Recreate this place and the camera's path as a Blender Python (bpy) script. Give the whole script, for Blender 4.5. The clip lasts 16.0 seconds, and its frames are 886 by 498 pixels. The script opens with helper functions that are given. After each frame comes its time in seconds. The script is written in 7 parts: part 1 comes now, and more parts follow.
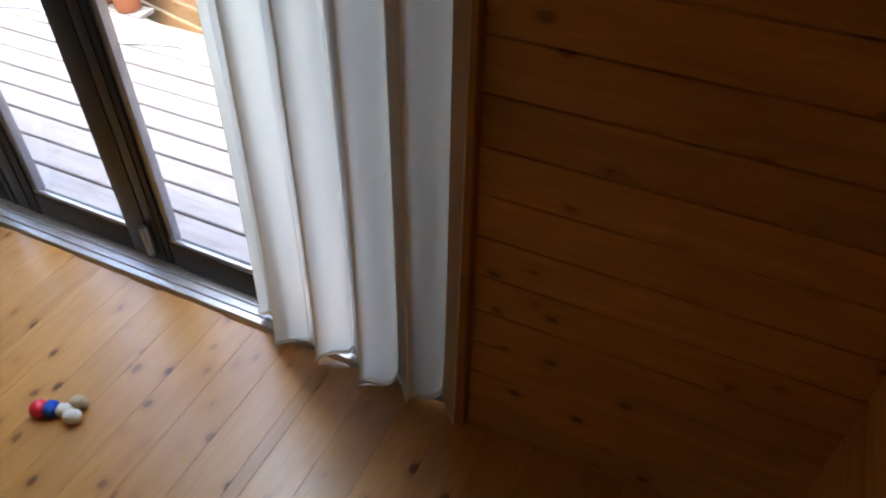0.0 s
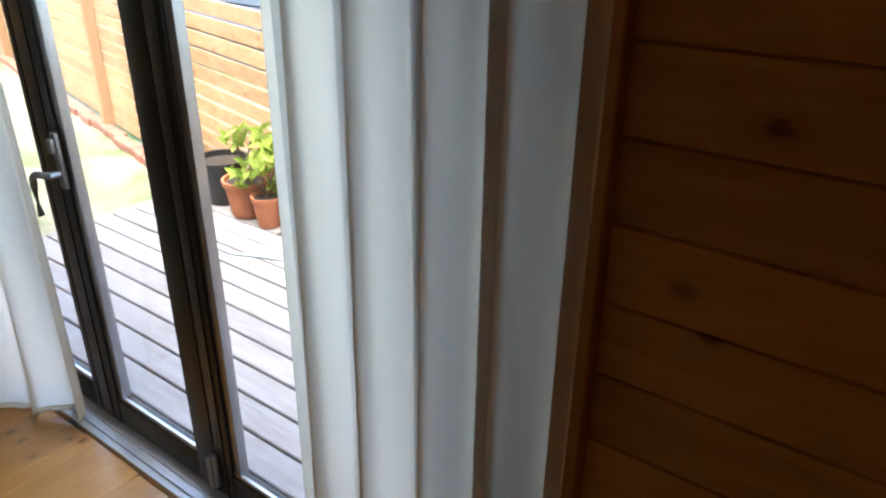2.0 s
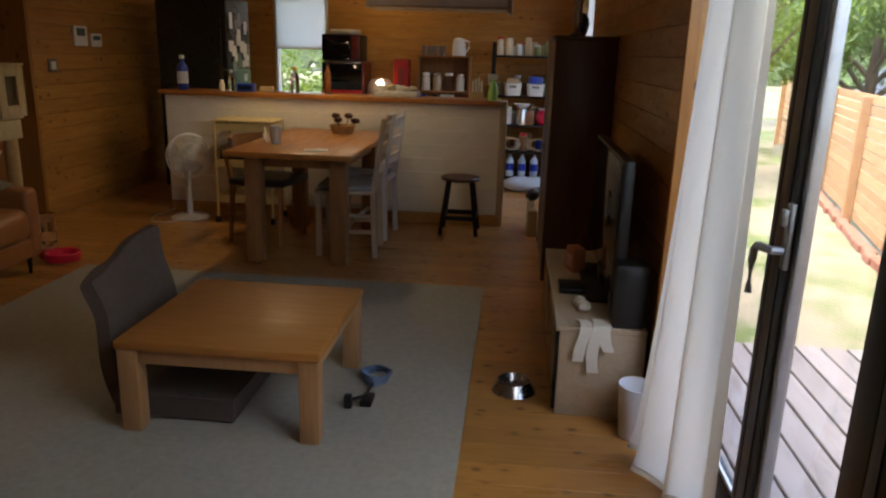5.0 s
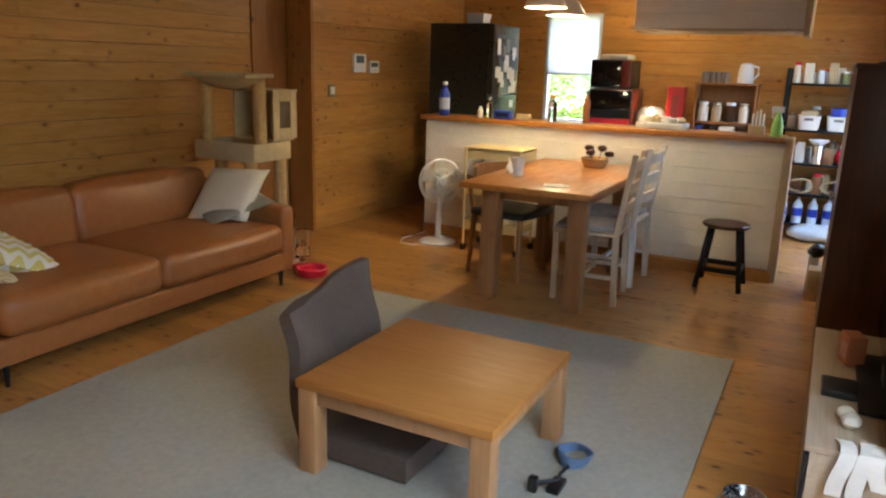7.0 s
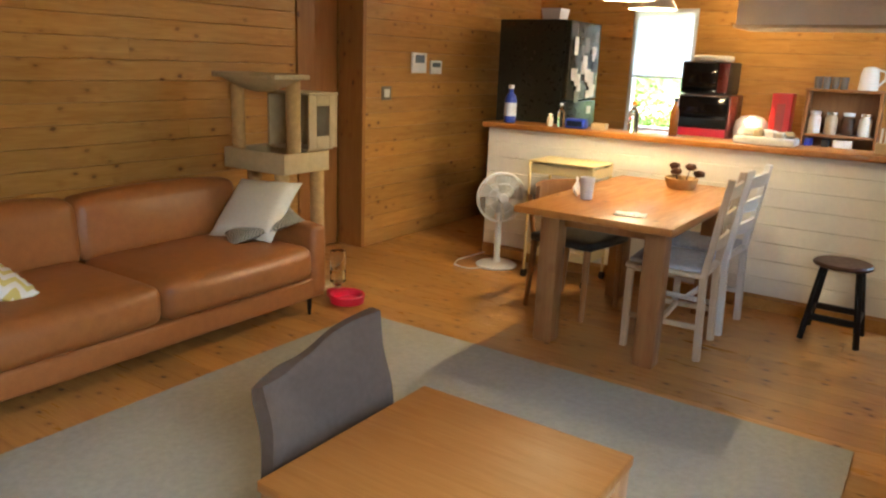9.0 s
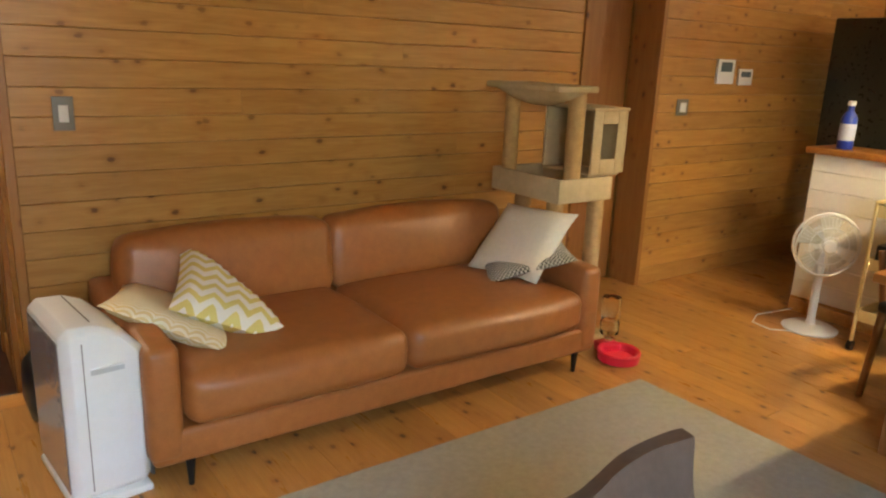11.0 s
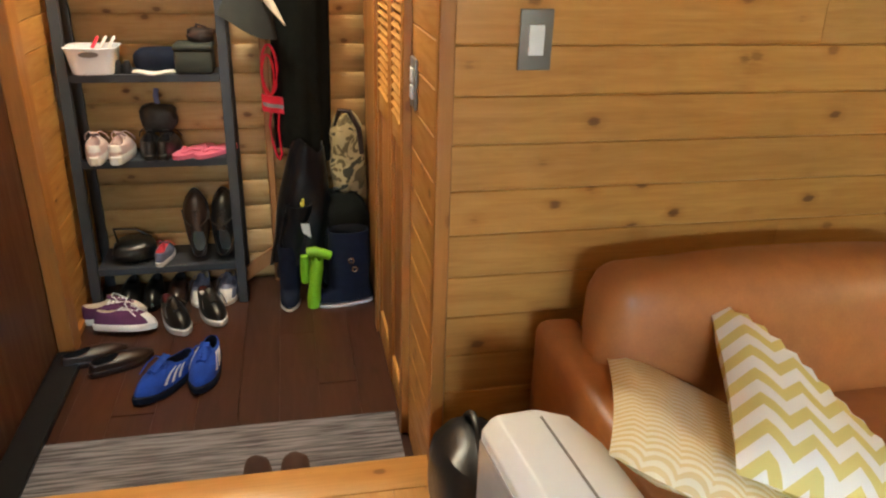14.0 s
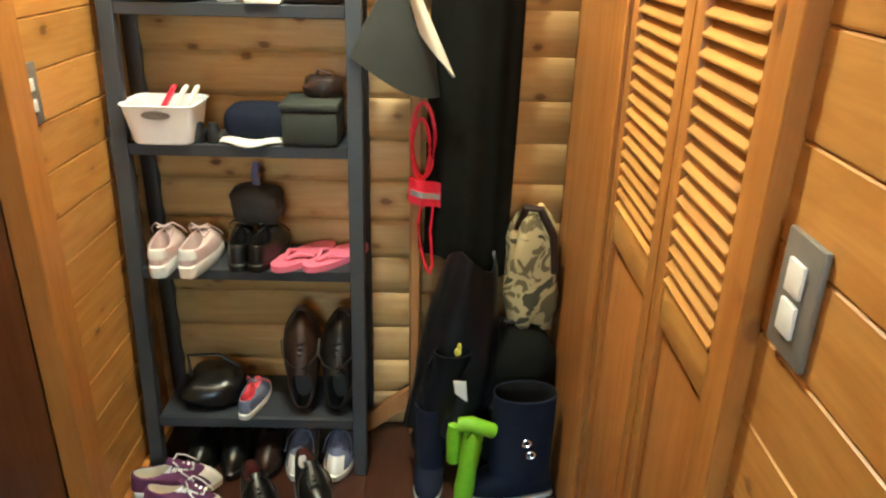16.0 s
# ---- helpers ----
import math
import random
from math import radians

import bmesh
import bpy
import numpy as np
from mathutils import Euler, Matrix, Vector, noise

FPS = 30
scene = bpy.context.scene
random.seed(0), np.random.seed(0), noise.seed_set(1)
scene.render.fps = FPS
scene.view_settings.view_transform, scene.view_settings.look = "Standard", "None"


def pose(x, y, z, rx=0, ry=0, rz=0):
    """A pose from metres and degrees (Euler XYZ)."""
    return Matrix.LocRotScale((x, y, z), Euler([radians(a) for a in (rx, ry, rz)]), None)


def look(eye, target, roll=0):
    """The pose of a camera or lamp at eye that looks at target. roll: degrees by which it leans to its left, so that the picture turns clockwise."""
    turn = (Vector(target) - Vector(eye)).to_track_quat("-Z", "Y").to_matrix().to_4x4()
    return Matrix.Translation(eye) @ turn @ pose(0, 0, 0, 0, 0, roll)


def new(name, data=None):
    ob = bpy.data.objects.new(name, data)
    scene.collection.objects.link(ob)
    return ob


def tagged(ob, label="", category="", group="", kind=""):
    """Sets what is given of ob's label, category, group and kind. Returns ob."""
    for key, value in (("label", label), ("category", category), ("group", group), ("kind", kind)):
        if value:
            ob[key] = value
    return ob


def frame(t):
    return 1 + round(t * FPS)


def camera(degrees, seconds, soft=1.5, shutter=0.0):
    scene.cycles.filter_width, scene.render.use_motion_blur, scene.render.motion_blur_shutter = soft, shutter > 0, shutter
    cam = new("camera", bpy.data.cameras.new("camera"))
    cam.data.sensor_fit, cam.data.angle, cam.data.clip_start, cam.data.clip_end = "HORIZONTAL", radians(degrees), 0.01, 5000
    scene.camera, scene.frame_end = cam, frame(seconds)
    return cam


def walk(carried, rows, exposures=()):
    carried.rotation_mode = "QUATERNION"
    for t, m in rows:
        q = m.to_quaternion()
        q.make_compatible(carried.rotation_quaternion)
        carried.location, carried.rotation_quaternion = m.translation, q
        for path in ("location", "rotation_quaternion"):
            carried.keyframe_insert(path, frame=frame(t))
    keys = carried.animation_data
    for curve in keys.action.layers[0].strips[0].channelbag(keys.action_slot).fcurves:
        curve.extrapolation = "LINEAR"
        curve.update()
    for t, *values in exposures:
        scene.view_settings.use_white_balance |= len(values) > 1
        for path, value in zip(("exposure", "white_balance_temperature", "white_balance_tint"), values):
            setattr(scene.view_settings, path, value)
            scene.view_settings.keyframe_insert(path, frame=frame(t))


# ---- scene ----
cam = camera(62.4, 16.0, soft=2.2)
PATH = [
    (0, (1.312, 1.862, 1.655), (0.694, 3.187, 0.291), 0.4),
    (0.5, (1.308, 1.902, 1.668), (0.618, 3.286, 0.399), 0.8),
    (1, (1.289, 1.961, 1.654), (0.505, 3.419, 0.532), 0.9),
    (1.5, (1.236, 2.048, 1.571), (0.355, 3.558, 0.6), 0.5),
    (2, (1.231, 2.113, 1.567), (0.148, 3.557, 0.705), 0.4),
    (2.5, (1.2, 2.168, 1.536), (-0.109, 3.471, 0.769), 0.5),
    (3, (1.205, 2.204, 1.473), (-0.3, 3.319, 0.771), 1.0),
    (3.5, (1.19, 2.208, 1.45), (-0.504, 3.073, 0.834), 1.2),
    (4, (1.15, 2.263, 1.396), (-0.685, 2.842, 0.848), 1.2),
    (4.5, (1.073, 2.312, 1.325), (-0.846, 2.53, 0.805), 1.4),
    (5, (1.002, 2.348, 1.317), (-0.921, 2.171, 0.796), 1.7),
    (5.2, (0.988, 2.333, 1.301), (-0.915, 2.0, 0.783), 1.8),
    (7.5, (0.413, 2.501, 1.366), (-1.287, 1.563, 0.887), 1.8),
    (8, (0.239, 2.482, 1.361), (-1.431, 1.488, 0.89), 2.0),
    (10.3, (-0.403, 1.95, 1.39), (-1.768, 0.58, 0.88), 1.8),
    (10.5, (-0.441, 1.897, 1.37), (-1.731, 0.451, 0.874), 1.7),
    (11, (-0.492, 1.752, 1.385), (-1.627, 0.186, 0.873), 2.4),
    (11.5, (-0.451, 1.521, 1.394), (-1.471, -0.111, 0.849), 2.6),
    (12, (-0.427, 1.288, 1.37), (-1.292, -0.42, 0.794), 1.9),
    (12.5, (-0.492, 1.029, 1.369), (-1.148, -0.746, 0.724), 1.5),
    (13, (-0.543, 0.761, 1.349), (-1.058, -1.039, 0.645), 2.1),
    (13.5, (-0.467, 0.474, 1.346), (-0.92, -1.314, 0.572), 2.2),
    (14, (-0.43, 0.177, 1.326), (-0.813, -1.615, 0.524), 1.7),
    (14.5, (-0.486, -0.182, 1.34), (-0.776, -1.989, 0.534), 1.7),
    (15, (-0.441, -0.489, 1.325), (-0.698, -2.301, 0.52), 1.8),
    (15.5, (-0.38, -0.763, 1.305), (-0.579, -2.591, 0.518), 1.7),
    (16, (-0.383, -1.072, 1.282), (-0.404, -2.908, 0.489), 1.4),
]
walk(cam, [(t, look(eye, target, roll)) for t, eye, target, roll in PATH],
     [(0, 3.85, 6500, 7), (2, 3.55, 6400, 3), (3, 3.1, 6200, -1), (4.5, 2.75, 6600, 5), (5.2, 3.4, 7200, 12), (7.5, 4.95, 6300, 4), (10.5, 5.45, 6900, 3), (12, 5.6, 6800, 4), (13.5, 5.95, 6300, 3), (14.5, 6.25, 6600, -1), (15, 6.35, 5650, -5), (15.5, 6.45, 5750, -12), (16, 6.4, 5900, -11)])

# ---- light ----
world = bpy.data.worlds.new("sky")
scene.world = world
world.use_nodes = True
wn = world.node_tree
sky = wn.nodes.new("ShaderNodeTexSky")
sky.sky_type = "NISHITA"
sky.sun_disc = False
sky.sun_elevation = radians(72)
sky.sun_rotation = radians(161)
sky.dust_density = 3.0
wn.links.new(sky.outputs["Color"], wn.nodes["Background"].inputs["Color"])
wn.nodes["Background"].inputs["Strength"].default_value = 0.15


def lamp(name, kind, m, power, colour, **more):
    data = bpy.data.lights.new(name, kind)
    data.energy, data.color = power, colour
    if "size" in more:
        data.shadow_soft_size = more["size"]
    if "angle" in more:
        data.angle = more["angle"]
    ob = new(name, data)
    ob.matrix_world = m
    return ob


lamp("sun", "SUN", look((0, 0, 0), (-0.10, 0.29, -0.95)), 0.6, (1.0, 0.96, 0.90), angle=radians(30))
WARM = (1.0, 0.80, 0.54)
lamp("pendant_bulb", "POINT", pose(-3.9, 0.82, 1.76), 0.66, WARM, size=0.03)
lamp("pendant_bulb", "POINT", pose(-4.3, 0.82, 1.74), 0.66, WARM, size=0.03)
lamp("entrance_bulb", "POINT", pose(-0.12, -2.45, 2.24), 1.3, (1.0, 0.96, 0.84), size=0.06)
# out-of-view lamp added to brighten the kitchen's back wall
lamp("kitchen_bulb", "POINT", pose(-6.25, 1.0, 2.25), 0.55, (1.0, 0.80, 0.55), size=0.06)

# added area lamp above the view; strengthens the sky's light through the garden doors
sky_light = bpy.data.lights.new("garden_sky_light", "AREA")
sky_light.shape, sky_light.size, sky_light.size_y = "RECTANGLE", 0.85, 0.30
sky_light.energy, sky_light.color = 1.3, (0.86, 0.94, 1.0)
new("garden_sky_light", sky_light).matrix_world = look((-0.18, 3.10, 1.84), (-1.3, 1.5, 0.0))

# ---- materials ----


def shader(name, colour=(0.5, 0.5, 0.5), rough=0.5, metal=0.0):
    m = bpy.data.materials.new(name)
    m.use_nodes = True
    b = m.node_tree.nodes["Principled BSDF"]
    b.inputs["Base Color"].default_value = (*colour, 1)
    b.inputs["Roughness"].default_value = rough
    b.inputs["Metallic"].default_value = metal
    return m, m.node_tree, b


def node(nt, kind, **values):
    n = nt.nodes.new(kind)
    for key, value in values.items():
        n.inputs[key.replace("_", " ")].default_value = value
    return n


def math_node(nt, op, a, b):
    n = nt.nodes.new("ShaderNodeMath")
    n.operation = op
    for slot, v in enumerate((a, b)):
        if isinstance(v, (int, float)):
            n.inputs[slot].default_value = v
        elif v is not None:
            nt.links.new(v, n.inputs[slot])
    return n.outputs[0]


def mix_colour(nt, blend, factor, a, b):
    n = nt.nodes.new("ShaderNodeMix")
    n.data_type, n.blend_type = "RGBA", blend
    for slot, v in ((0, factor), (6, a), (7, b)):
        if isinstance(v, (int, float)):
            n.inputs[slot].default_value = v
        elif isinstance(v, tuple):
            n.inputs[slot].default_value = (*v, 1)
        else:
            nt.links.new(v, n.inputs[slot])
    return n.outputs[2]


def span(nt, value, a, b, c, d):
    n = nt.nodes.new("ShaderNodeMapRange")
    nt.links.new(value, n.inputs[0])
    for k, v in zip((1, 2, 3, 4), (a, b, c, d)):
        n.inputs[k].default_value = v
    return n.outputs[0]


def place(nt, scale, shift=True):
    """World place, shifted by the piece's own random number, then scaled."""
    geo = nt.nodes.new("ShaderNodeNewGeometry")
    out = geo.outputs["Position"]
    if shift:
        info = nt.nodes.new("ShaderNodeObjectInfo")
        r = math_node(nt, "MULTIPLY", info.outputs["Random"], 41.0)
        add = nt.nodes.new("ShaderNodeVectorMath")
        add.operation = "ADD"
        nt.links.new(out, add.inputs[0])
        nt.links.new(r, add.inputs[1])
        out = add.outputs[0]
    mul = nt.nodes.new("ShaderNodeVectorMath")
    mul.operation = "MULTIPLY"
    nt.links.new(out, mul.inputs[0])
    mul.inputs[1].default_value = scale
    return mul.outputs[0]


def bump(nt, b, height, strength, distance=0.002):
    n = node(nt, "ShaderNodeBump", Strength=strength, Distance=distance)
    nt.links.new(height, n.inputs["Height"])
    nt.links.new(n.outputs[0], b.inputs["Normal"])


def wood(name, axis, light, dark, rough=0.42, knots=0.55, knot_colour=(0.07, 0.02, 0.006), coat=0.0, vary=0.13):
    """Planks of knotty wood; axis 0, 1 or 2 is the way of the grain."""
    m, nt, b = shader(name, light, rough)
    across, along = [13.0] * 3, [15.0] * 3
    across[axis], along[axis] = 1.6, 10.0
    grain = node(nt, "ShaderNodeTexNoise", Scale=2.2, Detail=7.0, Roughness=0.6, Distortion=0.7)
    nt.links.new(place(nt, across), grain.inputs["Vector"])
    colour = mix_colour(nt, "MIX", span(nt, grain.outputs["Fac"], 0.3, 0.72, 0.0, 1.0), light, dark)
    fine = [90.0] * 3
    fine[axis] = 3.0
    lines = node(nt, "ShaderNodeTexNoise", Scale=1.5, Detail=3.0)
    nt.links.new(place(nt, fine), lines.inputs["Vector"])
    colour = mix_colour(nt, "MULTIPLY", 0.5, colour, mix_colour(nt, "MIX", span(nt, lines.outputs["Fac"], 0.35, 0.65, 0, 1), (0.84, 0.79, 0.74), (1, 1, 1)))
    wobble = node(nt, "ShaderNodeTexNoise", Scale=16.0, Detail=2.0)
    cells = node(nt, "ShaderNodeTexVoronoi", Scale=1.0, Randomness=1.0)
    spot = place(nt, along)
    jig = nt.nodes.new("ShaderNodeVectorMath")
    jig.operation = "MULTIPLY_ADD"
    nt.links.new(wobble.outputs["Color"], jig.inputs[0])
    jig.inputs[1].default_value = (0.22, 0.22, 0.22)
    nt.links.new(spot, jig.inputs[2])
    nt.links.new(jig.outputs[0], cells.inputs["Vector"])
    core = span(nt, cells.outputs["Distance"], 0.11, 0.20, 1.0, 0.0)
    halo = span(nt, cells.outputs["Distance"], 0.12, 0.42, 1.0, 0.0)
    pick = nt.nodes.new("ShaderNodeSeparateColor")
    nt.links.new(cells.outputs["Color"], pick.inputs[0])
    gate = span(nt, pick.outputs[0], 1.0 - knots, 1.04 - knots, 0.0, 1.0)
    size = span(nt, pick.outputs[1], 0.0, 1.0, 0.45, 1.0)
    gate = math_node(nt, "MULTIPLY", gate, size)
    colour = mix_colour(nt, "MULTIPLY", math_node(nt, "MULTIPLY", math_node(nt, "MULTIPLY", halo, gate), 0.55), colour, (0.62, 0.42, 0.28))
    colour = mix_colour(nt, "MIX", math_node(nt, "MULTIPLY", math_node(nt, "MULTIPLY", core, gate), 0.85), colour, knot_colour)
    info = nt.nodes.new("ShaderNodeObjectInfo")
    hsv = nt.nodes.new("ShaderNodeHueSaturation")
    nt.links.new(span(nt, info.outputs["Random"], 0, 1, 1 - vary, 1 + vary), hsv.inputs["Value"])
    nt.links.new(colour, hsv.inputs["Color"])
    nt.links.new(hsv.outputs[0], b.inputs["Base Color"])
    nt.links.new(span(nt, grain.outputs["Fac"], 0.2, 0.8, rough - 0.08, rough + 0.12), b.inputs["Roughness"])
    b.inputs["Coat Weight"].default_value = coat
    b.inputs["Coat Roughness"].default_value = 0.25
    bump(nt, b, lines.outputs["Fac"], 0.25, 0.001)
    return m


def plain(name, colour, rough=0.5, metal=0.0, scale=30.0, vary=0.15, relief=0.15, depth=0.001, coat=0.0):
    """A painted, moulded or woven surface with mottling at two sizes."""
    m, nt, b = shader(name, colour, rough, metal)
    big = node(nt, "ShaderNodeTexNoise", Scale=scale * 0.15, Detail=4.0)
    small = node(nt, "ShaderNodeTexNoise", Scale=scale, Detail=5.0)
    for n in (big, small):
        nt.links.new(place(nt, (1, 1, 1)), n.inputs["Vector"])
    both = math_node(nt, "ADD", math_node(nt, "MULTIPLY", big.outputs["Fac"], 0.6), math_node(nt, "MULTIPLY", small.outputs["Fac"], 0.4))
    low = tuple(c * (1 - vary) for c in colour)
    high = tuple(min(1, c * (1 + vary)) for c in colour)
    nt.links.new(mix_colour(nt, "MIX", span(nt, both, 0.3, 0.7, 0, 1), low, high), b.inputs["Base Color"])
    nt.links.new(span(nt, small.outputs["Fac"], 0.2, 0.8, max(0.02, rough - 0.06), min(1, rough + 0.06)), b.inputs["Roughness"])
    b.inputs["Coat Weight"].default_value = coat
    if relief:
        bump(nt, b, small.outputs["Fac"], relief, depth)
    return m


def cloth(name, colour, through_light=0.0, weave=700.0, vary=0.1):
    m = plain(name, colour, 0.9, 0, weave, vary, 0.35, 0.0008)
    if through_light:
        nt = m.node_tree
        b = nt.nodes["Principled BSDF"]
        t = nt.nodes.new("ShaderNodeBsdfTranslucent")
        t.inputs["Color"].default_value = (*colour, 1)
        mix = nt.nodes.new("ShaderNodeMixShader")
        mix.inputs[0].default_value = through_light
        nt.links.new(b.outputs[0], mix.inputs[1])
        nt.links.new(t.outputs[0], mix.inputs[2])
        nt.links.new(mix.outputs[0], nt.nodes["Material Output"].inputs["Surface"])
    return m


def glass(name, colour=(1, 1, 1), rough=0.0):
    m, nt, b = shader(name, colour, rough)
    b.inputs["Transmission Weight"].default_value = 1.0
    b.inputs["IOR"].default_value = 1.45
    return m


def pane_glass(name):
    m, nt, b = shader(name)
    clear = nt.nodes.new("ShaderNodeBsdfTransparent")
    gloss = nt.nodes.new("ShaderNodeBsdfGlossy")
    gloss.inputs["Roughness"].default_value = 0.02
    lw = node(nt, "ShaderNodeLayerWeight", Blend=0.5)
    edge = math_node(nt, "POWER", lw.outputs["Facing"], 4.0)
    mix = nt.nodes.new("ShaderNodeMixShader")
    nt.links.new(math_node(nt, "ADD", math_node(nt, "MULTIPLY", edge, 0.35), 0.03), mix.inputs[0])
    nt.links.new(clear.outputs[0], mix.inputs[1])
    nt.links.new(gloss.outputs[0], mix.inputs[2])
    nt.links.new(mix.outputs[0], nt.nodes["Material Output"].inputs["Surface"])
    return m


def glow(name, colour, strength):
    m, nt, b = shader(name, colour, 0.5)
    b.inputs["Emission Color"].default_value = (*colour, 1)
    b.inputs["Emission Strength"].default_value = strength
    return m


PINE_L, PINE_D = (0.56, 0.295, 0.082), (0.42, 0.190, 0.042)
PINE_X = wood("pine along x", 0, PINE_L, PINE_D, 0.34, 0.55)
PINE_Y = wood("pine along y", 1, PINE_L, PINE_D, 0.36)
PINE_Z = wood("pine upright", 2, (0.42, 0.185, 0.045), (0.34, 0.135, 0.03), 0.36, 0.25)
LOG_X = wood("pale log siding", 0, (0.56, 0.36, 0.16), (0.46, 0.27, 0.10), 0.5)
FLOOR_Y = wood("floor pine", 1, (0.54, 0.27, 0.075), (0.45, 0.205, 0.05), 0.30, 0.75, (0.05, 0.015, 0.005), 0.25, 0.14)
FLOOR_X = wood("floor edge pine", 0, (0.54, 0.27, 0.075), (0.45, 0.205, 0.05), 0.32, 0.3, (0.05, 0.015, 0.005), 0.2)
HALL_Y = wood("dark hall floor", 1, (0.062, 0.022, 0.011), (0.040, 0.013, 0.007), 0.34, 0.1, (0.03, 0.01, 0.005), 0.1)
DOOR_Z = wood("door veneer", 2, (0.40, 0.17, 0.045), (0.32, 0.125, 0.03), 0.4, 0.0)
DARKWOOD = wood("dark brown wood", 2, (0.085, 0.030, 0.012), (0.055, 0.018, 0.007), 0.4, 0.0)
DECK_X = wood("weathered deck", 0, (0.28, 0.27, 0.275), (0.19, 0.18, 0.185), 0.75, 0.15, (0.12, 0.10, 0.09))
FENCE_X = wood("fence cedar", 0, (0.52, 0.34, 0.19), (0.38, 0.22, 0.11), 0.7, 0.35, (0.16, 0.07, 0.03))
BEECH_Y = wood("beech top", 1, (0.47, 0.20, 0.05), (0.42, 0.17, 0.04), 0.46, 0.0, coat=0.03, vary=0.03)
BEECH = wood("beech upright", 2, (0.50, 0.27, 0.12), (0.42, 0.21, 0.085), 0.4, 0.0, vary=0.04)
BIRCH_X = wood("birch board", 0, (0.52, 0.40, 0.27), (0.45, 0.34, 0.22), 0.45, 0.0, vary=0.03)
TABLE_X = wood("oiled table top", 0, (0.50, 0.21, 0.05), (0.38, 0.14, 0.03), 0.34, 0.25, (0.10, 0.03, 0.01), 0.2, 0.05)
BEECH_Y.node_tree.nodes["Principled BSDF"].inputs["Specular IOR Level"].default_value = 0.22
TABLE_Z = wood("table leg wood", 2, (0.36, 0.17, 0.06), (0.28, 0.12, 0.04), 0.42, 0.2)
WHITEWOOD = plain("white painted boards", (0.80, 0.755, 0.67), 0.5, 0, 40, 0.06, 0.1)
WHITEPAINT = plain("white paint", (0.74, 0.73, 0.71), 0.45, 0, 60, 0.05, 0.05)
PLASTER = plain("ceiling board", (0.55, 0.42, 0.28), 0.7, 0, 20, 0.05, 0.1)
BRONZE = plain("bronze aluminium", (0.022, 0.019, 0.016), 0.35, 0.5, 60, 0.2, 0.05)
ALU = plain("grey aluminium", (0.30, 0.30, 0.31), 0.35, 0.8, 80, 0.15, 0.05)
TRACK = plain("pale aluminium track", (0.62, 0.63, 0.65), 0.38, 0.6, 80, 0.15, 0.05)
GUNMETAL = plain("dark handle metal", (0.20, 0.20, 0.20), 0.35, 0.8, 80, 0.15, 0.05)
STEEL = plain("brushed steel", (0.55, 0.55, 0.55), 0.25, 1.0, 120, 0.1, 0.05)
CHROME = plain("chrome", (0.8, 0.8, 0.8), 0.12, 1.0, 60, 0.05, 0)
PANE = pane_glass("window glass")
CURTAIN = cloth("linen curtain", (0.90, 0.87, 0.80), 0.88, 500)
RUGWOOL = plain("beige rug pile", (0.40, 0.375, 0.30), 0.95, 0, 260, 0.12, 0.8, 0.004)
LEATHER = plain("tan leather", (0.34, 0.122, 0.034), 0.40, 0, 160, 0.14, 0.35, 0.0012)
BLACKMETAL = plain("black metal", (0.018, 0.018, 0.02), 0.4, 0.6, 60, 0.2, 0.05)
RACKGREY = plain("dark grey painted rack", (0.030, 0.034, 0.042), 0.5, 0, 50, 0.15, 0.1)
BLACK = plain("black plastic", (0.012, 0.012, 0.013), 0.4, 0, 60, 0.2, 0.05)
WHITEPL = plain("white plastic", (0.78, 0.79, 0.80), 0.35, 0, 60, 0.03, 0.02)
SILVER = plain("silver panel", (0.42, 0.40, 0.41), 0.22, 0.35, 60, 0.04, 0.0, coat=0.4)
FELT = cloth("grey brown felt", (0.105, 0.072, 0.054), 0, 300, 0.15)
RED = plain("red plastic", (0.72, 0.02, 0.05), 0.35, 0, 60, 0.06, 0.02)
CREAM = cloth("cream canvas", (0.72, 0.66, 0.54), 0, 350, 0.06)
SISAL = plain("sisal rope", (0.52, 0.33, 0.14), 0.9, 0, 200, 0.2, 0.8, 0.004)
TAN = cloth("beige plush", (0.50, 0.38, 0.22), 0, 160, 0.12)
YELLOWPAINT = plain("cream yellow steel", (0.74, 0.60, 0.30), 0.45, 0, 50, 0.06, 0.03)
CLAY = plain("terracotta", (0.36, 0.13, 0.06), 0.8, 0, 60, 0.15, 0.3)
SOIL = plain("potting soil", (0.04, 0.028, 0.02), 0.95, 0, 120, 0.4, 0.9, 0.01)
BRICK = plain("red brick", (0.30, 0.13, 0.09), 0.9, 0, 60, 0.25, 0.5, 0.003)
FRIDGE = plain("dark green black enamel", (0.016, 0.018, 0.013), 0.3, 0, 40, 0.15, 0.05)
PAPER = plain("paper", (0.78, 0.76, 0.72), 0.8, 0, 60, 0.05, 0.1)
GREYPLATE = plain("grey switch plate", (0.20, 0.185, 0.17), 0.45, 0.2, 60, 0.1, 0.05)

# ---- mesh helpers ----


def box(bm, a, b, bevel=0.0, seg=2):
    """A box between two corners, with rounded edges."""
    out = bmesh.ops.create_cube(bm, size=1.0)
    vs = out["verts"]
    size = [max(1e-4, b[k] - a[k]) for k in range(3)]
    bmesh.ops.scale(bm, vec=size, verts=vs)
    bmesh.ops.translate(bm, vec=[(a[k] + b[k]) / 2 for k in range(3)], verts=vs)
    if bevel:
        es = list({e for v in vs for e in v.link_edges})
        bmesh.ops.bevel(bm, geom=es, offset=min(bevel, min(size) * 0.45), segments=seg, profile=0.5, affect="EDGES")


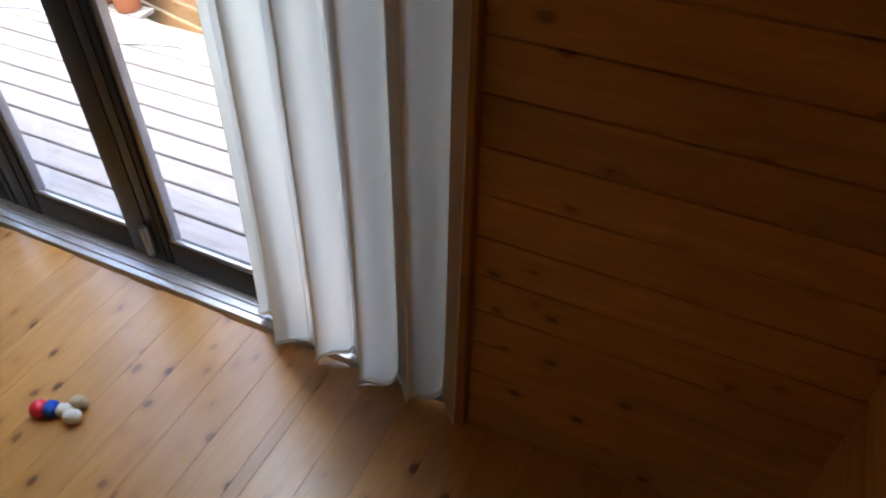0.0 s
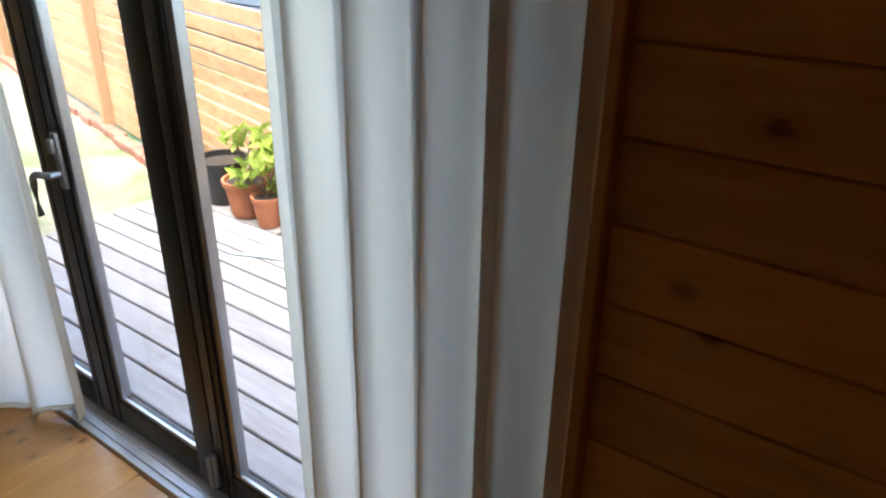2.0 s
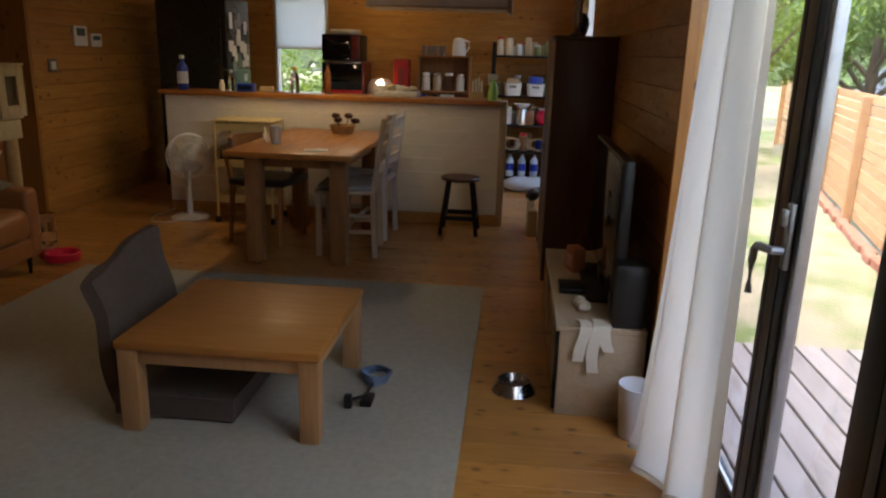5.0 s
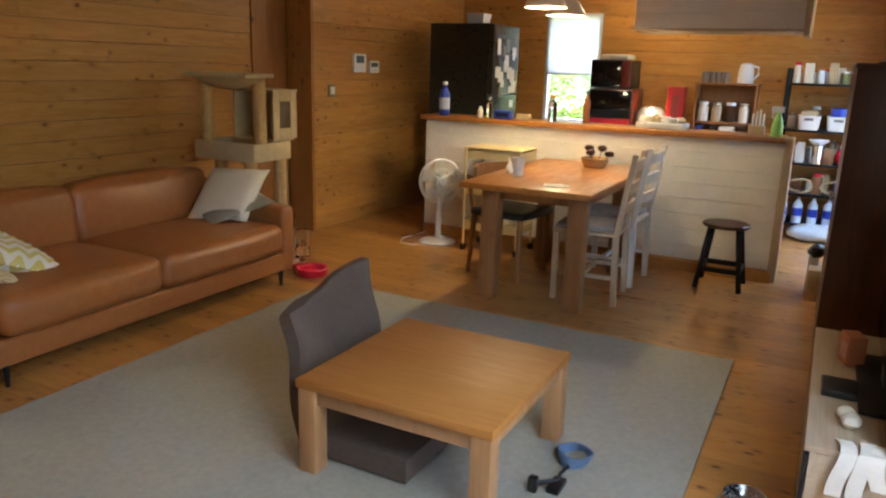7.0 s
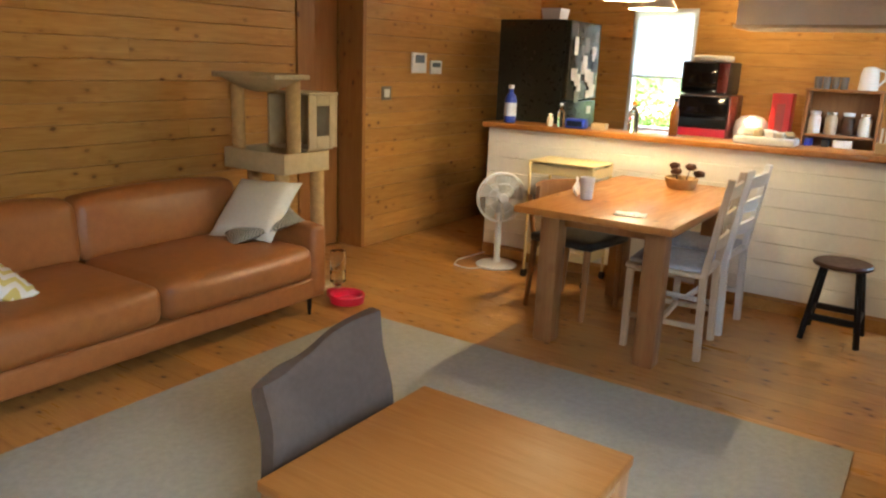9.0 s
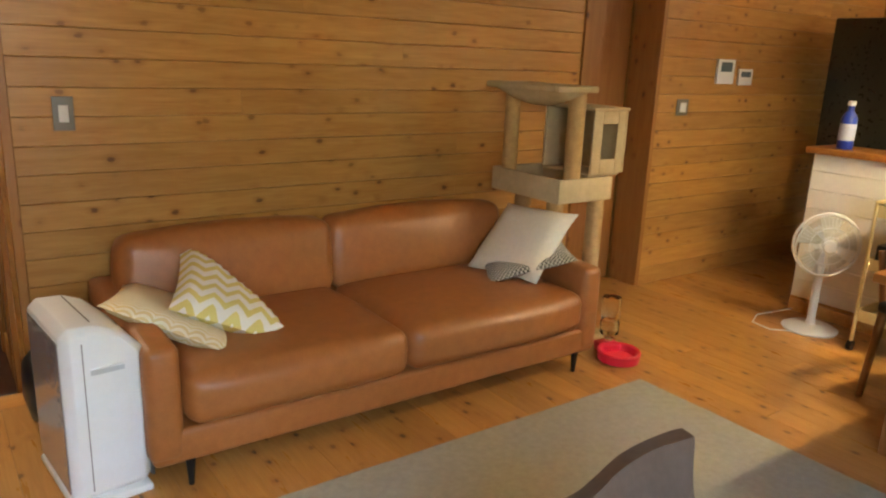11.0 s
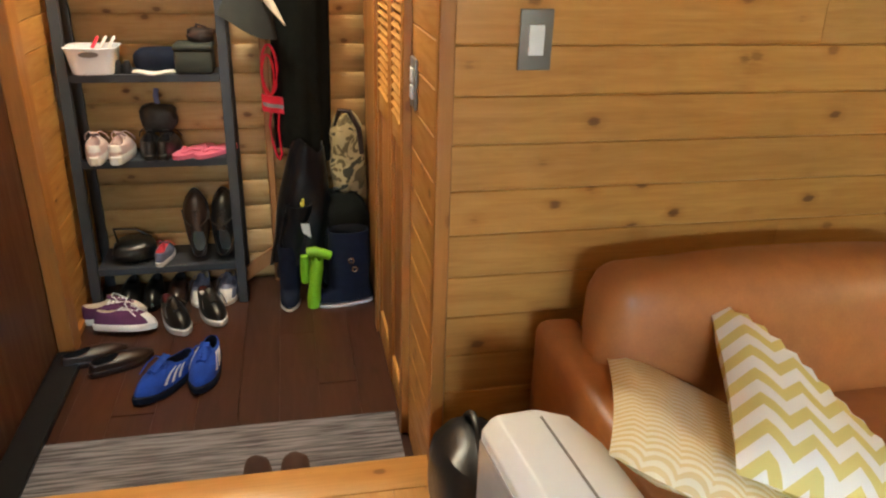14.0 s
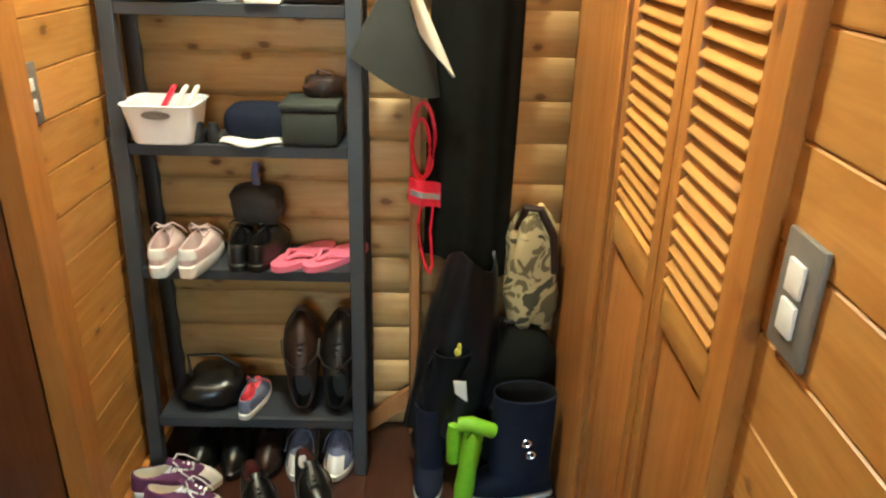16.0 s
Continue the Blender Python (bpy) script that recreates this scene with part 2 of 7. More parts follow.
def rod(bm, p, q, r, r2=None, n=12):
    """A round bar from p to q."""
    p, q = Vector(p), Vector(q)
    d = q - p
    m = Matrix.Translation((p + q) / 2) @ d.to_track_quat("Z", "Y").to_matrix().to_4x4()
    bmesh.ops.create_cone(bm, cap_ends=True, segments=n, radius1=r, radius2=r if r2 is None else r2, depth=d.length, matrix=m)


def beam(bm, p, q, w, h, bevel=0.004):
    """A square bar from p to q."""
    p, q = Vector(p), Vector(q)
    d = q - p
    m = Matrix.Translation((p + q) / 2) @ d.to_track_quat("Z", "Y").to_matrix().to_4x4()
    old = set(bm.verts)
    box(bm, (-w / 2, -h / 2, -d.length / 2), (w / 2, h / 2, d.length / 2), bevel, 1)
    bmesh.ops.transform(bm, matrix=m, verts=[v for v in bm.verts if v not in old])


def lathe(bm, profile, n=24, at=(0, 0, 0), closed=True):
    """A turned body from (radius, height) pairs."""
    rings = []
    for r, z in profile:
        rings.append([bm.verts.new((at[0] + r * math.cos(2 * math.pi * k / n), at[1] + r * math.sin(2 * math.pi * k / n), at[2] + z)) for k in range(n)])
    for a, b in zip(rings, rings[1:]):
        for k in range(n):
            bm.faces.new((a[k], a[(k + 1) % n], b[(k + 1) % n], b[k]))
    if closed:
        bm.faces.new(list(reversed(rings[0])))
        bm.faces.new(rings[-1])


def tube(bm, points, r, n=8):
    """A bent round bar or cable through the points."""
    pts = [Vector(p) for p in points]
    rings = []
    for k, p in enumerate(pts):
        d = (pts[min(k + 1, len(pts) - 1)] - pts[max(k - 1, 0)]).normalized()
        side = d.cross(Vector((0, 0, 1)))
        side = side.normalized() if side.length > 1e-3 else Vector((1, 0, 0))
        up = side.cross(d)
        rings.append([bm.verts.new(p + r * (math.cos(2 * math.pi * j / n) * side + math.sin(2 * math.pi * j / n) * up)) for j in range(n)])
    for a, b in zip(rings, rings[1:]):
        for j in range(n):
            bm.faces.new((a[j], a[(j + 1) % n], b[(j + 1) % n], b[j]))
    bm.faces.new(list(reversed(rings[0])))
    bm.faces.new(rings[-1])


def blob(bm, at, radii, n=16, power=1.0, lump=0.0, seed=0.0):
    """A rounded, slightly lumpy body."""
    out = bmesh.ops.create_uvsphere(bm, u_segments=n, v_segments=max(6, n // 2), radius=1.0)
    for v in out["verts"]:
        c = v.co.copy()
        c = Vector([math.copysign(abs(a) ** power, a) for a in c])
        k = 1 + lump * noise.noise(c * 1.7 + Vector((seed, seed * 2, 0)))
        v.co = Vector([at[i] + c[i] * radii[i] * k for i in range(3)])


def slab(bm, fn, nu, nv, thick):
    """A sheet from fn(u, v) with thickness along its normals."""
    grid = [[Vector(fn(i / nu, j / nv)) for j in range(nv + 1)] for i in range(nu + 1)]
    top, low = [], []
    for i in range(nu + 1):
        a, b = [], []
        for j in range(nv + 1):
            du = grid[min(i + 1, nu)][j] - grid[max(i - 1, 0)][j]
            dv = grid[i][min(j + 1, nv)] - grid[i][max(j - 1, 0)]
            nrm = du.cross(dv)
            nrm = nrm.normalized() if nrm.length > 1e-9 else Vector((0, 0, 1))
            a.append(bm.verts.new(grid[i][j] + nrm * thick / 2))
            b.append(bm.verts.new(grid[i][j] - nrm * thick / 2))
        top.append(a)
        low.append(b)
    for i in range(nu):
        for j in range(nv):
            bm.faces.new((top[i][j], top[i + 1][j], top[i + 1][j + 1], top[i][j + 1]))
            bm.faces.new((low[i][j], low[i][j + 1], low[i + 1][j + 1], low[i + 1][j]))
    for i in range(nu):
        bm.faces.new((top[i][0], low[i][0], low[i + 1][0], top[i + 1][0]))
        bm.faces.new((top[i][nv], top[i + 1][nv], low[i + 1][nv], low[i][nv]))
    for j in range(nv):
        bm.faces.new((top[0][j], top[0][j + 1], low[0][j + 1], low[0][j]))
        bm.faces.new((top[nu][j], low[nu][j], low[nu][j + 1], top[nu][j + 1]))


def loft(bm, rings, cap_first=False, cap_last=False):
    loops = [[bm.verts.new(p) for p in ring] for ring in rings]
    n = len(loops[0])
    for p, q in zip(loops, loops[1:]):
        for j in range(n):
            bm.faces.new((p[j], p[(j + 1) % n], q[(j + 1) % n], q[j]))
    if cap_first:
        bm.faces.new(loops[0][::-1])
    if cap_last:
        bm.faces.new(loops[-1])


def tub_ring(w, d, z, n=32):
    return [(w * math.copysign(abs(math.cos(q)) ** 0.35, math.cos(q)), d * math.copysign(abs(math.sin(q)) ** 0.35, math.sin(q)), z) for q in [6.2832 * k / n for k in range(n)]]


def mesh_of(name, bm, material, smooth=True):
    me = bpy.data.meshes.new(name)
    bmesh.ops.recalc_face_normals(bm, faces=bm.faces)
    if smooth:
        for f in bm.faces:
            f.smooth = True
        for e in bm.edges:
            if len(e.link_faces) == 2 and e.calc_face_angle(0) > 0.62:
                e.smooth = False
    bm.to_mesh(me)
    bm.free()
    for mt in material if isinstance(material, (list, tuple)) else [material]:
        me.materials.append(mt)
    return me


def part(name, bm, material, parent=None, label="", smooth=True):
    ob = new(name, mesh_of(name, bm, material, smooth))
    ob.parent = parent
    if label:
        ob["label"] = label
    return ob


def thing(name, at, label, category, group="", kind="", turn=0.0):
    ob = new(name)
    ob.empty_display_size = 0.05
    ob.matrix_basis = pose(*at, 0, 0, turn)
    return tagged(ob, label, category, group, kind)


def boxed(name, a, b, material, parent=None, bevel=0.003, label=""):
    bm = bmesh.new()
    box(bm, a, b, bevel)
    return part(name, bm, material, parent, label)


def rodded(name, p, q, r, material, parent=None, r2=None, n=12, label=""):
    bm = bmesh.new()
    rod(bm, p, q, r, r2, n)
    return part(name, bm, material, parent, label)


def setting(name, boxes, material, label, category, bevel=0.0):
    """A piece of the setting out of plain blocks."""
    bm = bmesh.new()
    for a, b in boxes:
        box(bm, a, b, bevel, 1)
    return tagged(part(name, bm, material), label, category, "", "structure")

# ---- setting: floors, walls, ceilings ----
TOP = 2.45
PITCH = 0.11
# unseen lintel over the hall opening hangs low to stop the entrance lamp's light
wall_south = setting("wall_south", [((-3.70, -1.50, -0.3), (-0.762, -1.392, TOP)), ((0.492, -1.50, -0.3), (1.80, -1.392, TOP)), ((-4.16, -1.50, 2.05), (-3.70, -1.42, TOP)),
                                    ((-0.762, -1.50, 1.88), (0.492, -1.392, TOP)), ((-4.20, -1.60, -0.3), (-3.65, -1.505, TOP))], PINE_X, "varnished knotty pine plank wall behind the sofa", "wall")
wall_thermostat = setting("wall_kitchen_side", [((-6.95, -1.50, -0.1), (-4.17, -1.187, TOP))], PINE_X, "varnished pine plank wall with thermostats", "wall")
wall_north = setting("wall_north", [((-6.95, 2.909, -0.32), (-6.05, 3.06, TOP)), ((-4.85, 2.909, -0.32), (-1.45, 3.06, TOP)), ((-6.05, 2.909, -0.32), (-4.85, 3.06, 0.35)), ((-6.05, 2.909, 1.95), (-4.85, 3.06, TOP)), ((0.87, 2.909, -0.32), (1.80, 3.06, TOP)), ((-1.45, 2.909, 2.05), (0.87, 3.06, TOP)),
                                    ((-1.45, 2.95, -0.32), (0.87, 3.06, -0.03))], PINE_X, "varnished pine plank wall round the garden doors", "wall")
wall_east = setting("wall_east", [((1.692, -1.392, -0.1), (1.80, 2.909, TOP))], PINE_Y, "varnished pine plank end wall", "wall")
wall_west = setting("wall_west", [((-6.95, -1.187, -0.1), (-6.812, -0.22, TOP)), ((-6.95, 0.36, -0.1), (-6.812, 2.909, TOP)), ((-6.95, -0.22, -0.1), (-6.812, 0.36, 0.82)),
                                  ((-6.95, -0.22, 1.90), (-6.812, 0.36, TOP))], PINE_Y, "varnished pine plank wall of the kitchen", "wall")
wall_hall_back = setting("wall_hall_back", [((-0.86, -3.20, -0.32), (0.60, -3.094, TOP))], LOG_X, "pale rounded log siding at the back of the entrance", "wall")
wall_hall_right = setting("wall_hall_closet", [((-0.86, -1.81, -0.32), (-0.762, -1.50, TOP)), ((-0.86, -3.094, -0.32), (-0.762, -2.48, TOP)), ((-0.86, -2.48, 2.02), (-0.762, -1.81, TOP)),
                                               ((-1.40, -2.60, -0.32), (-1.36, -1.70, TOP)), ((-1.36, -1.74, -0.32), (-0.865, -1.70, TOP)), ((-1.36, -2.60, -0.32), (-0.865, -2.56, TOP))], PINE_Y, "pine plank wall with the closet in the entrance", "wall")
wall_hall_left = setting("wall_hall_left", [((0.492, -3.094, -0.32), (0.60, -2.50, TOP)), ((0.56, -2.50, -0.32), (0.60, -1.50, TOP))], PINE_Y, "pine plank wall beside the front door", "wall")
ceiling = setting("ceiling", [((-6.95, -3.20, TOP), (1.80, 3.06, TOP + 0.12))], PLASTER, "plain pale wooden ceiling", "ceiling")

PLANKS = {}


def plank(parent, start, length, turn, pitch, material, rounded=False, thick=0.012):
    key = (round(length, 3), pitch, material.name, rounded)
    if key not in PLANKS:
        if rounded:
            prof = [(0, 0)] + [(thick * (0.25 + 0.75 * math.sin(math.pi * k / 6)), pitch * k / 6) for k in range(7)] + [(0, pitch)]
        else:
            prof = [(0, 0), (thick - 0.004, 0.0003), (thick - 0.0008, 0.0022), (thick, 0.0045), (thick, pitch - 0.0032), (thick - 0.004, pitch - 0.0003), (0, pitch)]
        n = len(prof)
        verts = [(x, y, z) for x in (0.0005, length - 0.0005) for y, z in prof]
        faces = [(k, (k + 1) % n, n + (k + 1) % n, n + k) for k in range(n)] + [tuple(range(n - 1, -1, -1)), tuple(range(n, 2 * n))]
        me = bpy.data.meshes.new("plank")
        me.from_pydata(verts, [], faces)
        if rounded:
            me.shade_smooth()
        me.materials.append(material)
        PLANKS[key] = me
    ob = new("plank", PLANKS[key])
    ob.parent = parent
    ob.matrix_basis = pose(*start, 0, 0, turn)


def clad(parent, at, turn, u0, u1, z0, z1, material, holes=(), pitch=PITCH, rounded=False, thick=0.012):
    """Rows of planks on a wall; u runs along x or y, holes are (u0, u1, z0, z1)."""
    z = z0
    along_x = turn in (0, 180)
    while z < z1 - 0.02:
        h = min(pitch, z1 - z)
        runs = [(u0, u1)]
        for a, b, c, d in holes:
            if z + h > c + 0.01 and z < d - 0.01:
                runs = [r for s, e in runs for r in ((s, min(e, a)), (max(s, b), e)) if r[1] - r[0] > 0.01]
        for s, e in runs:
            cuts = [s, e]
            if e - s > 1.6 and random.random() < 0.55:
                cuts = [s, s + (e - s) * random.choice((0.3, 0.42, 0.6, 0.7)), e]
            for a, b in zip(cuts, cuts[1:]):
                u = a if turn in (0, 90) else b
                plank(parent, (u, at, z) if along_x else (at, u, z), b - a, turn, h, material, rounded, thick)
        z += pitch


# garden side opening and its trim
trim_window = setting("trim_window", [((0.868, 2.872, 0.0), (0.902, 3.05, 2.05)), ((-1.485, 2.872, 0.0), (-1.451, 3.05, 2.05)), ((-1.485, 2.872, 2.052), (0.902, 3.05, 2.10))],
                      PINE_Z, "dark pine trim round the garden doors", "trim", 0.003)
trim_corner = setting("trim_corner", [((-0.775, -1.40, 0.0), (-0.738, -1.368, TOP))], PINE_Z, "pine corner board at the entrance", "trim", 0.003)
trim_post = setting("trim_post", [((-4.172, -1.392, 0.0), (-4.135, -1.165, TOP))], PINE_Z, "pine post at the wall's end", "trim", 0.003)
setting("trim_door", [((-3.735, -1.42, 0.0), (-3.70, -1.365, 2.08)), ((-4.13, -1.42, 2.05), (-3.735, -1.365, 2.09))], PINE_Z, "pine frame of the inner door", "trim", 0.003)
door_1 = setting("door_1", [((-4.134, -1.45, 0.005), (-3.737, -1.405, 2.045))], DOOR_Z, "plain flat wood veneer inner door, closed", "door", 0.002)
baseboard = setting("baseboard", [((-4.63, -0.40, 0.0), (-4.612, 2.26, 0.075))], PINE_X, "brown baseboard at the kitchen counter's foot", "baseboard", 0.002)

# hall trims, front door, step
trim_hall = setting("trim_hall", [((0.44, -2.56, -0.22), (0.50, -2.47, 2.1)), ((-0.765, -1.83, -0.22), (-0.725, -1.79, 2.06)), ((-0.765, -2.53, -0.22), (-0.725, -2.475, 2.06)),
                                  ((-0.765, -2.475, 2.02), (-0.725, -1.83, 2.06)), ((0.455, -3.07, -0.22), (0.478, -2.56, -0.19))], PINE_Z, "pine door frames in the entrance", "trim", 0.003)
setting("trim_hall_panel", [((-0.765, -3.06, -0.22), (-0.748, -2.53, TOP))], DOOR_Z, "plain reddish wood panel beside the closet", "panel", 0.002)
door_2 = setting("door_2", [((0.50, -2.47, -0.20), (0.545, -1.55, 1.95))], DARKWOOD, "dark brown front door, closed", "door", 0.003)
threshold = setting("threshold", [((0.40, -2.46, -0.219), (0.50, -1.52, -0.195))], BLACKMETAL, "dark metal sill of the front door", "sill", 0.003)

# floors
floor = setting("floor", [((-6.95, -1.187, -0.12), (1.80, 2.93, -0.02)), ((-4.165, -1.50, -0.12), (-0.76, -1.187, -0.02)), ((-0.76, -1.40, -0.12), (1.80, -1.187, -0.02)),
                          ((-0.755, -1.402, -0.30), (0.60, -1.36, -0.03))], FLOOR_X, "honey coloured knotty pine plank floor", "floor")
floor_hall = setting("floor_hall", [((-1.40, -3.20, -0.32), (0.60, -1.402, -0.226))], HALL_Y, "dark red brown entrance floor, one step lower", "floor")
boxed("edge_board", (-0.75, -1.412, -0.045), (0.49, -1.29, 0.0), FLOOR_X, floor, 0.004)
boxed("riser", (-0.75, -1.410, -0.222), (0.49, -1.395, -0.046), FLOOR_X, floor, 0.002)

# garden doors: three folding leaves in a bronze frame
door_3 = thing("door_3", (0, 3.03, 0), "bronze aluminium folding glass doors to the deck, closed", "glass door", kind="structure")
boxed("track", (-1.45, -0.10, -0.03), (0.868, 0.055, 0.012), TRACK, door_3, 0.003, "grey aluminium floor track")
for dy in (-0.075, -0.045, 0.03):
    boxed("track_rail", (-1.45, dy - 0.004, 0.0122), (0.868, dy + 0.004, 0.020), TRACK, door_3, 0.001)
boxed("head", (-1.45, -0.10, 2.0), (0.868, 0.055, 2.05), BRONZE, door_3)
boxed("jamb", (-1.45, -0.05, 0.012), (-1.41, 0.055, 2.0), BRONZE, door_3)
boxed("jamb", (0.668, -0.05, 0.012), (0.868, 0.055, 2.0), BRONZE, door_3)
for a, b, lw, w, lever in ((-1.408, -0.850, 0.06, 0.03, False), (-0.847, -0.235, 0.110, 0.090, True), (-0.232, 0.290, 0.068, 0.098, False), (0.294, 0.666, 0.06, 0.098, False)):
    bm = bmesh.new()
    box(bm, (a, -0.022, 0.024), (a + lw, 0.022, 1.995), 0.004)
    box(bm, (b - w, -0.022, 0.024), (b, 0.022, 1.995), 0.004)
    box(bm, (a + lw, -0.020, 0.024), (b - w, 0.020, 0.118), 0.004)
    box(bm, (a + lw, -0.020, 1.91), (b - w, 0.020, 1.995), 0.004)
    leaf = part("leaf", bm, BRONZE, door_3)
    boxed("bead", (a + 0.6 * lw, -0.026, 0.03), (a + 0.6 * lw + 0.006, -0.0222, 1.99), BRONZE, leaf, 0.001)
    boxed("gasket", (a + lw, -0.014, 0.118), (b - w, -0.004, 0.132), TRACK, leaf, 0.001)
    boxed("gasket", (b - w - 0.008, -0.014, 0.132), (b - w, 0.012, 1.91), TRACK, leaf, 0.001)
    boxed("gasket", (a + lw, -0.014, 0.132), (a + lw + 0.030, 0.014, 1.91), ALU, leaf, 0.001)
    g = boxed("pane", (a + lw + 0.004, -0.003, 0.122), (b - w - 0.002, 0.003, 1.912), PANE, leaf, 0)
    g.visible_shadow = False
    if lever:
        c = a + 0.108
        bm = bmesh.new()
        box(bm, (c - 0.014, -0.036, 0.84), (c + 0.014, -0.022, 1.00), 0.004)
        box(bm, (c - 0.010, -0.050, 0.945), (c + 0.010, -0.036, 0.985), 0.003)
        tube(bm, [(c, -0.03, 0.885), (c, -0.062, 0.886), (c - 0.012, -0.072, 0.887), (c - 0.055, -0.076, 0.882), (c - 0.075, -0.076, 0.868), (c - 0.083, -0.076, 0.84), (c - 0.080, -0.076, 0.755)], 0.0105)
        part("handle", bm, GUNMETAL, leaf, "dark metal lever handle")
        bm = bmesh.new()
        for z in (0.06, 1.88):
            box(bm, (b - 0.012, -0.040, z), (b + 0.018, -0.021, z + 0.11), 0.004)
            rod(bm, (b + 0.003, -0.042, z), (b + 0.003, -0.042, z + 0.11), 0.008)
        part("hinge", bm, ALU, leaf, "grey metal hinges")

# kitchen window in the west wall
window_1 = thing("window_1", (-6.82, 0.07, 0.82), "narrow white framed kitchen window with a half lowered white blind", "window", kind="structure")
bm = bmesh.new()
for a, b in (((-0.08, -0.29, 0), (0.02, -0.255, 1.08)), ((-0.08, 0.255, 0), (0.02, 0.29, 1.08)), ((-0.08, -0.255, 0), (0.02, 0.255, 0.035)), ((-0.08, -0.255, 1.045), (0.02, 0.255, 1.08)), ((-0.05, -0.255, 0.5), (-0.02, 0.255, 0.53))):
    box(bm, a, b, 0.004, 1)
part("window_frame", bm, WHITEPAINT, window_1)
boxed("window_sill", (-0.07, -0.29, -0.03), (0.05, 0.29, 0.0), WHITEPAINT, window_1)
g = boxed("pane", (-0.055, -0.255, 0.035), (-0.051, 0.255, 1.045), PANE, window_1, 0)
g.visible_shadow = False
BLIND = cloth("white roller blind", (0.86, 0.86, 0.84), 0.6, 400, 0.04)
bm = bmesh.new()
box(bm, (0.022, -0.285, 0.49), (0.025, 0.285, 1.07), 0)
part("blind", bm, BLIND, window_1, "translucent white roller blind")
boxed("blind_bar", (0.018, -0.288, 0.478), (0.030, 0.288, 0.495), WHITEPAINT, window_1)

# out of view: opening assumed in the north wall to let daylight into the kitchen
window_2 = thing("window_2", (-5.45, 2.98, 0.35), "unseen kitchen side window, assumed from the daylight on the kitchen floor", "window", kind="structure")
bm = bmesh.new()
for a, b in (((-0.60, -0.03, 0), (-0.56, 0.05, 1.6)), ((0.56, -0.03, 0), (0.60, 0.05, 1.6)), ((-0.56, -0.03, 0), (0.56, 0.05, 0.04)), ((-0.56, -0.03, 1.56), (0.56, 0.05, 1.6)), ((-0.02, -0.02, 0.04), (0.02, 0.04, 1.56))):
    box(bm, a, b, 0.004, 1)
part("window_frame", bm, WHITEPAINT, window_2)
for x in (-0.56, 0.02):
    g = boxed("pane", (x, 0.0, 0.04), (x + 0.54, 0.004, 1.56), PANE, window_2, 0)
    g.visible_shadow = False

# ---- outdoors ----
GROUND, gnt, gb = shader("sandy lawn", (0.3, 0.28, 0.2), 0.95)
n1 = node(gnt, "ShaderNodeTexNoise", Scale=1.4, Detail=5.0)
n2 = node(gnt, "ShaderNodeTexNoise", Scale=45.0, Detail=4.0)
for n in (n1, n2):
    gnt.links.new(place(gnt, (1, 1, 1), False), n.inputs["Vector"])
gc = mix_colour(gnt, "MIX", span(gnt, n1.outputs["Fac"], 0.47, 0.62, 0, 1), (0.27, 0.255, 0.19), (0.12, 0.17, 0.06))
gc = mix_colour(gnt, "MULTIPLY", 0.6, gc, mix_colour(gnt, "MIX", span(gnt, n2.outputs["Fac"], 0.3, 0.7, 0, 1), (0.6, 0.6, 0.55), (1, 1, 1)))
gnt.links.new(gc, gb.inputs["Base Color"])
bump(gnt, gb, n2.outputs["Fac"], 0.8, 0.02)
ground = setting("ground", [((-400, -400, -0.60), (400, 400, -0.33))], GROUND, "patchy sandy lawn with thin grass", "ground")
deck = setting("deck", [((-2.66, 3.10, -0.32), (-2.60, 4.70, -0.1305)), ((-1.3, 3.10, -0.32), (-1.24, 4.40, -0.1305)), ((0.2, 3.10, -0.32), (0.26, 4.05, -0.1305)), ((1.8, 3.10, -0.32), (1.86, 3.65, -0.1305))],
               DECK_X, "weathered grey wooden deck of long boards", "deck")
FENCE_AT, FENCE_SLOPE = (-3.08, 5.035), -0.235


for k in range(13):
    y = 3.136 + 0.130 * k
    end = min(1.92, FENCE_AT[0] + (y + 0.15 - FENCE_AT[1]) / FENCE_SLOPE)
    bm = bmesh.new()
    box(bm, (-2.71, -0.0595, -0.025), (end, 0.0595, 0.0), 0.004, 1)
    ob = part("board", bm, DECK_X, deck, "", False)
    ob.matrix_basis = pose(random.uniform(-0.006, 0.006), y, -0.105 + random.uniform(-0.002, 0.002))

fence = thing("fence", (FENCE_AT[0], FENCE_AT[1], -0.33), "horizontal cedar board fence with posts", "fence", turn=math.degrees(math.atan(FENCE_SLOPE)))
BAY = 1.985
bm = bmesh.new()
box(bm, (0.002, -0.010, 0), (BAY - 0.002, 0.010, 0.092), 0.003, 1)
fme = mesh_of("slat", bm, FENCE_X, False)
bm = bmesh.new()
box(bm, (-0.042, -0.10, 0), (0.042, -0.012, 1.33), 0.004, 1)
pme = mesh_of("post", bm, FENCE_X, False)
for k in range(-6, 3):
    ob = new("post", pme)
    ob.parent = fence
    ob.matrix_basis = pose(BAY * k, 0, 0)
    for j in range(12):
        ob = new("slat", fme)
        ob.parent = fence
        ob.matrix_basis = pose(BAY * k + random.uniform(-0.003, 0.003), 0, 0.065 + 0.1085 * j)

bm = bmesh.new()
box(bm, (0, 0, 0), (0.21, 0.10, 0.075), 0.008, 1)
bme = mesh_of("brick", bm, BRICK, False)
edging = thing("brick_edging", (FENCE_AT[0], FENCE_AT[1] - 0.16, -0.335), "row of weathered red bricks along the fence", "edging", turn=math.degrees(math.atan(FENCE_SLOPE)))
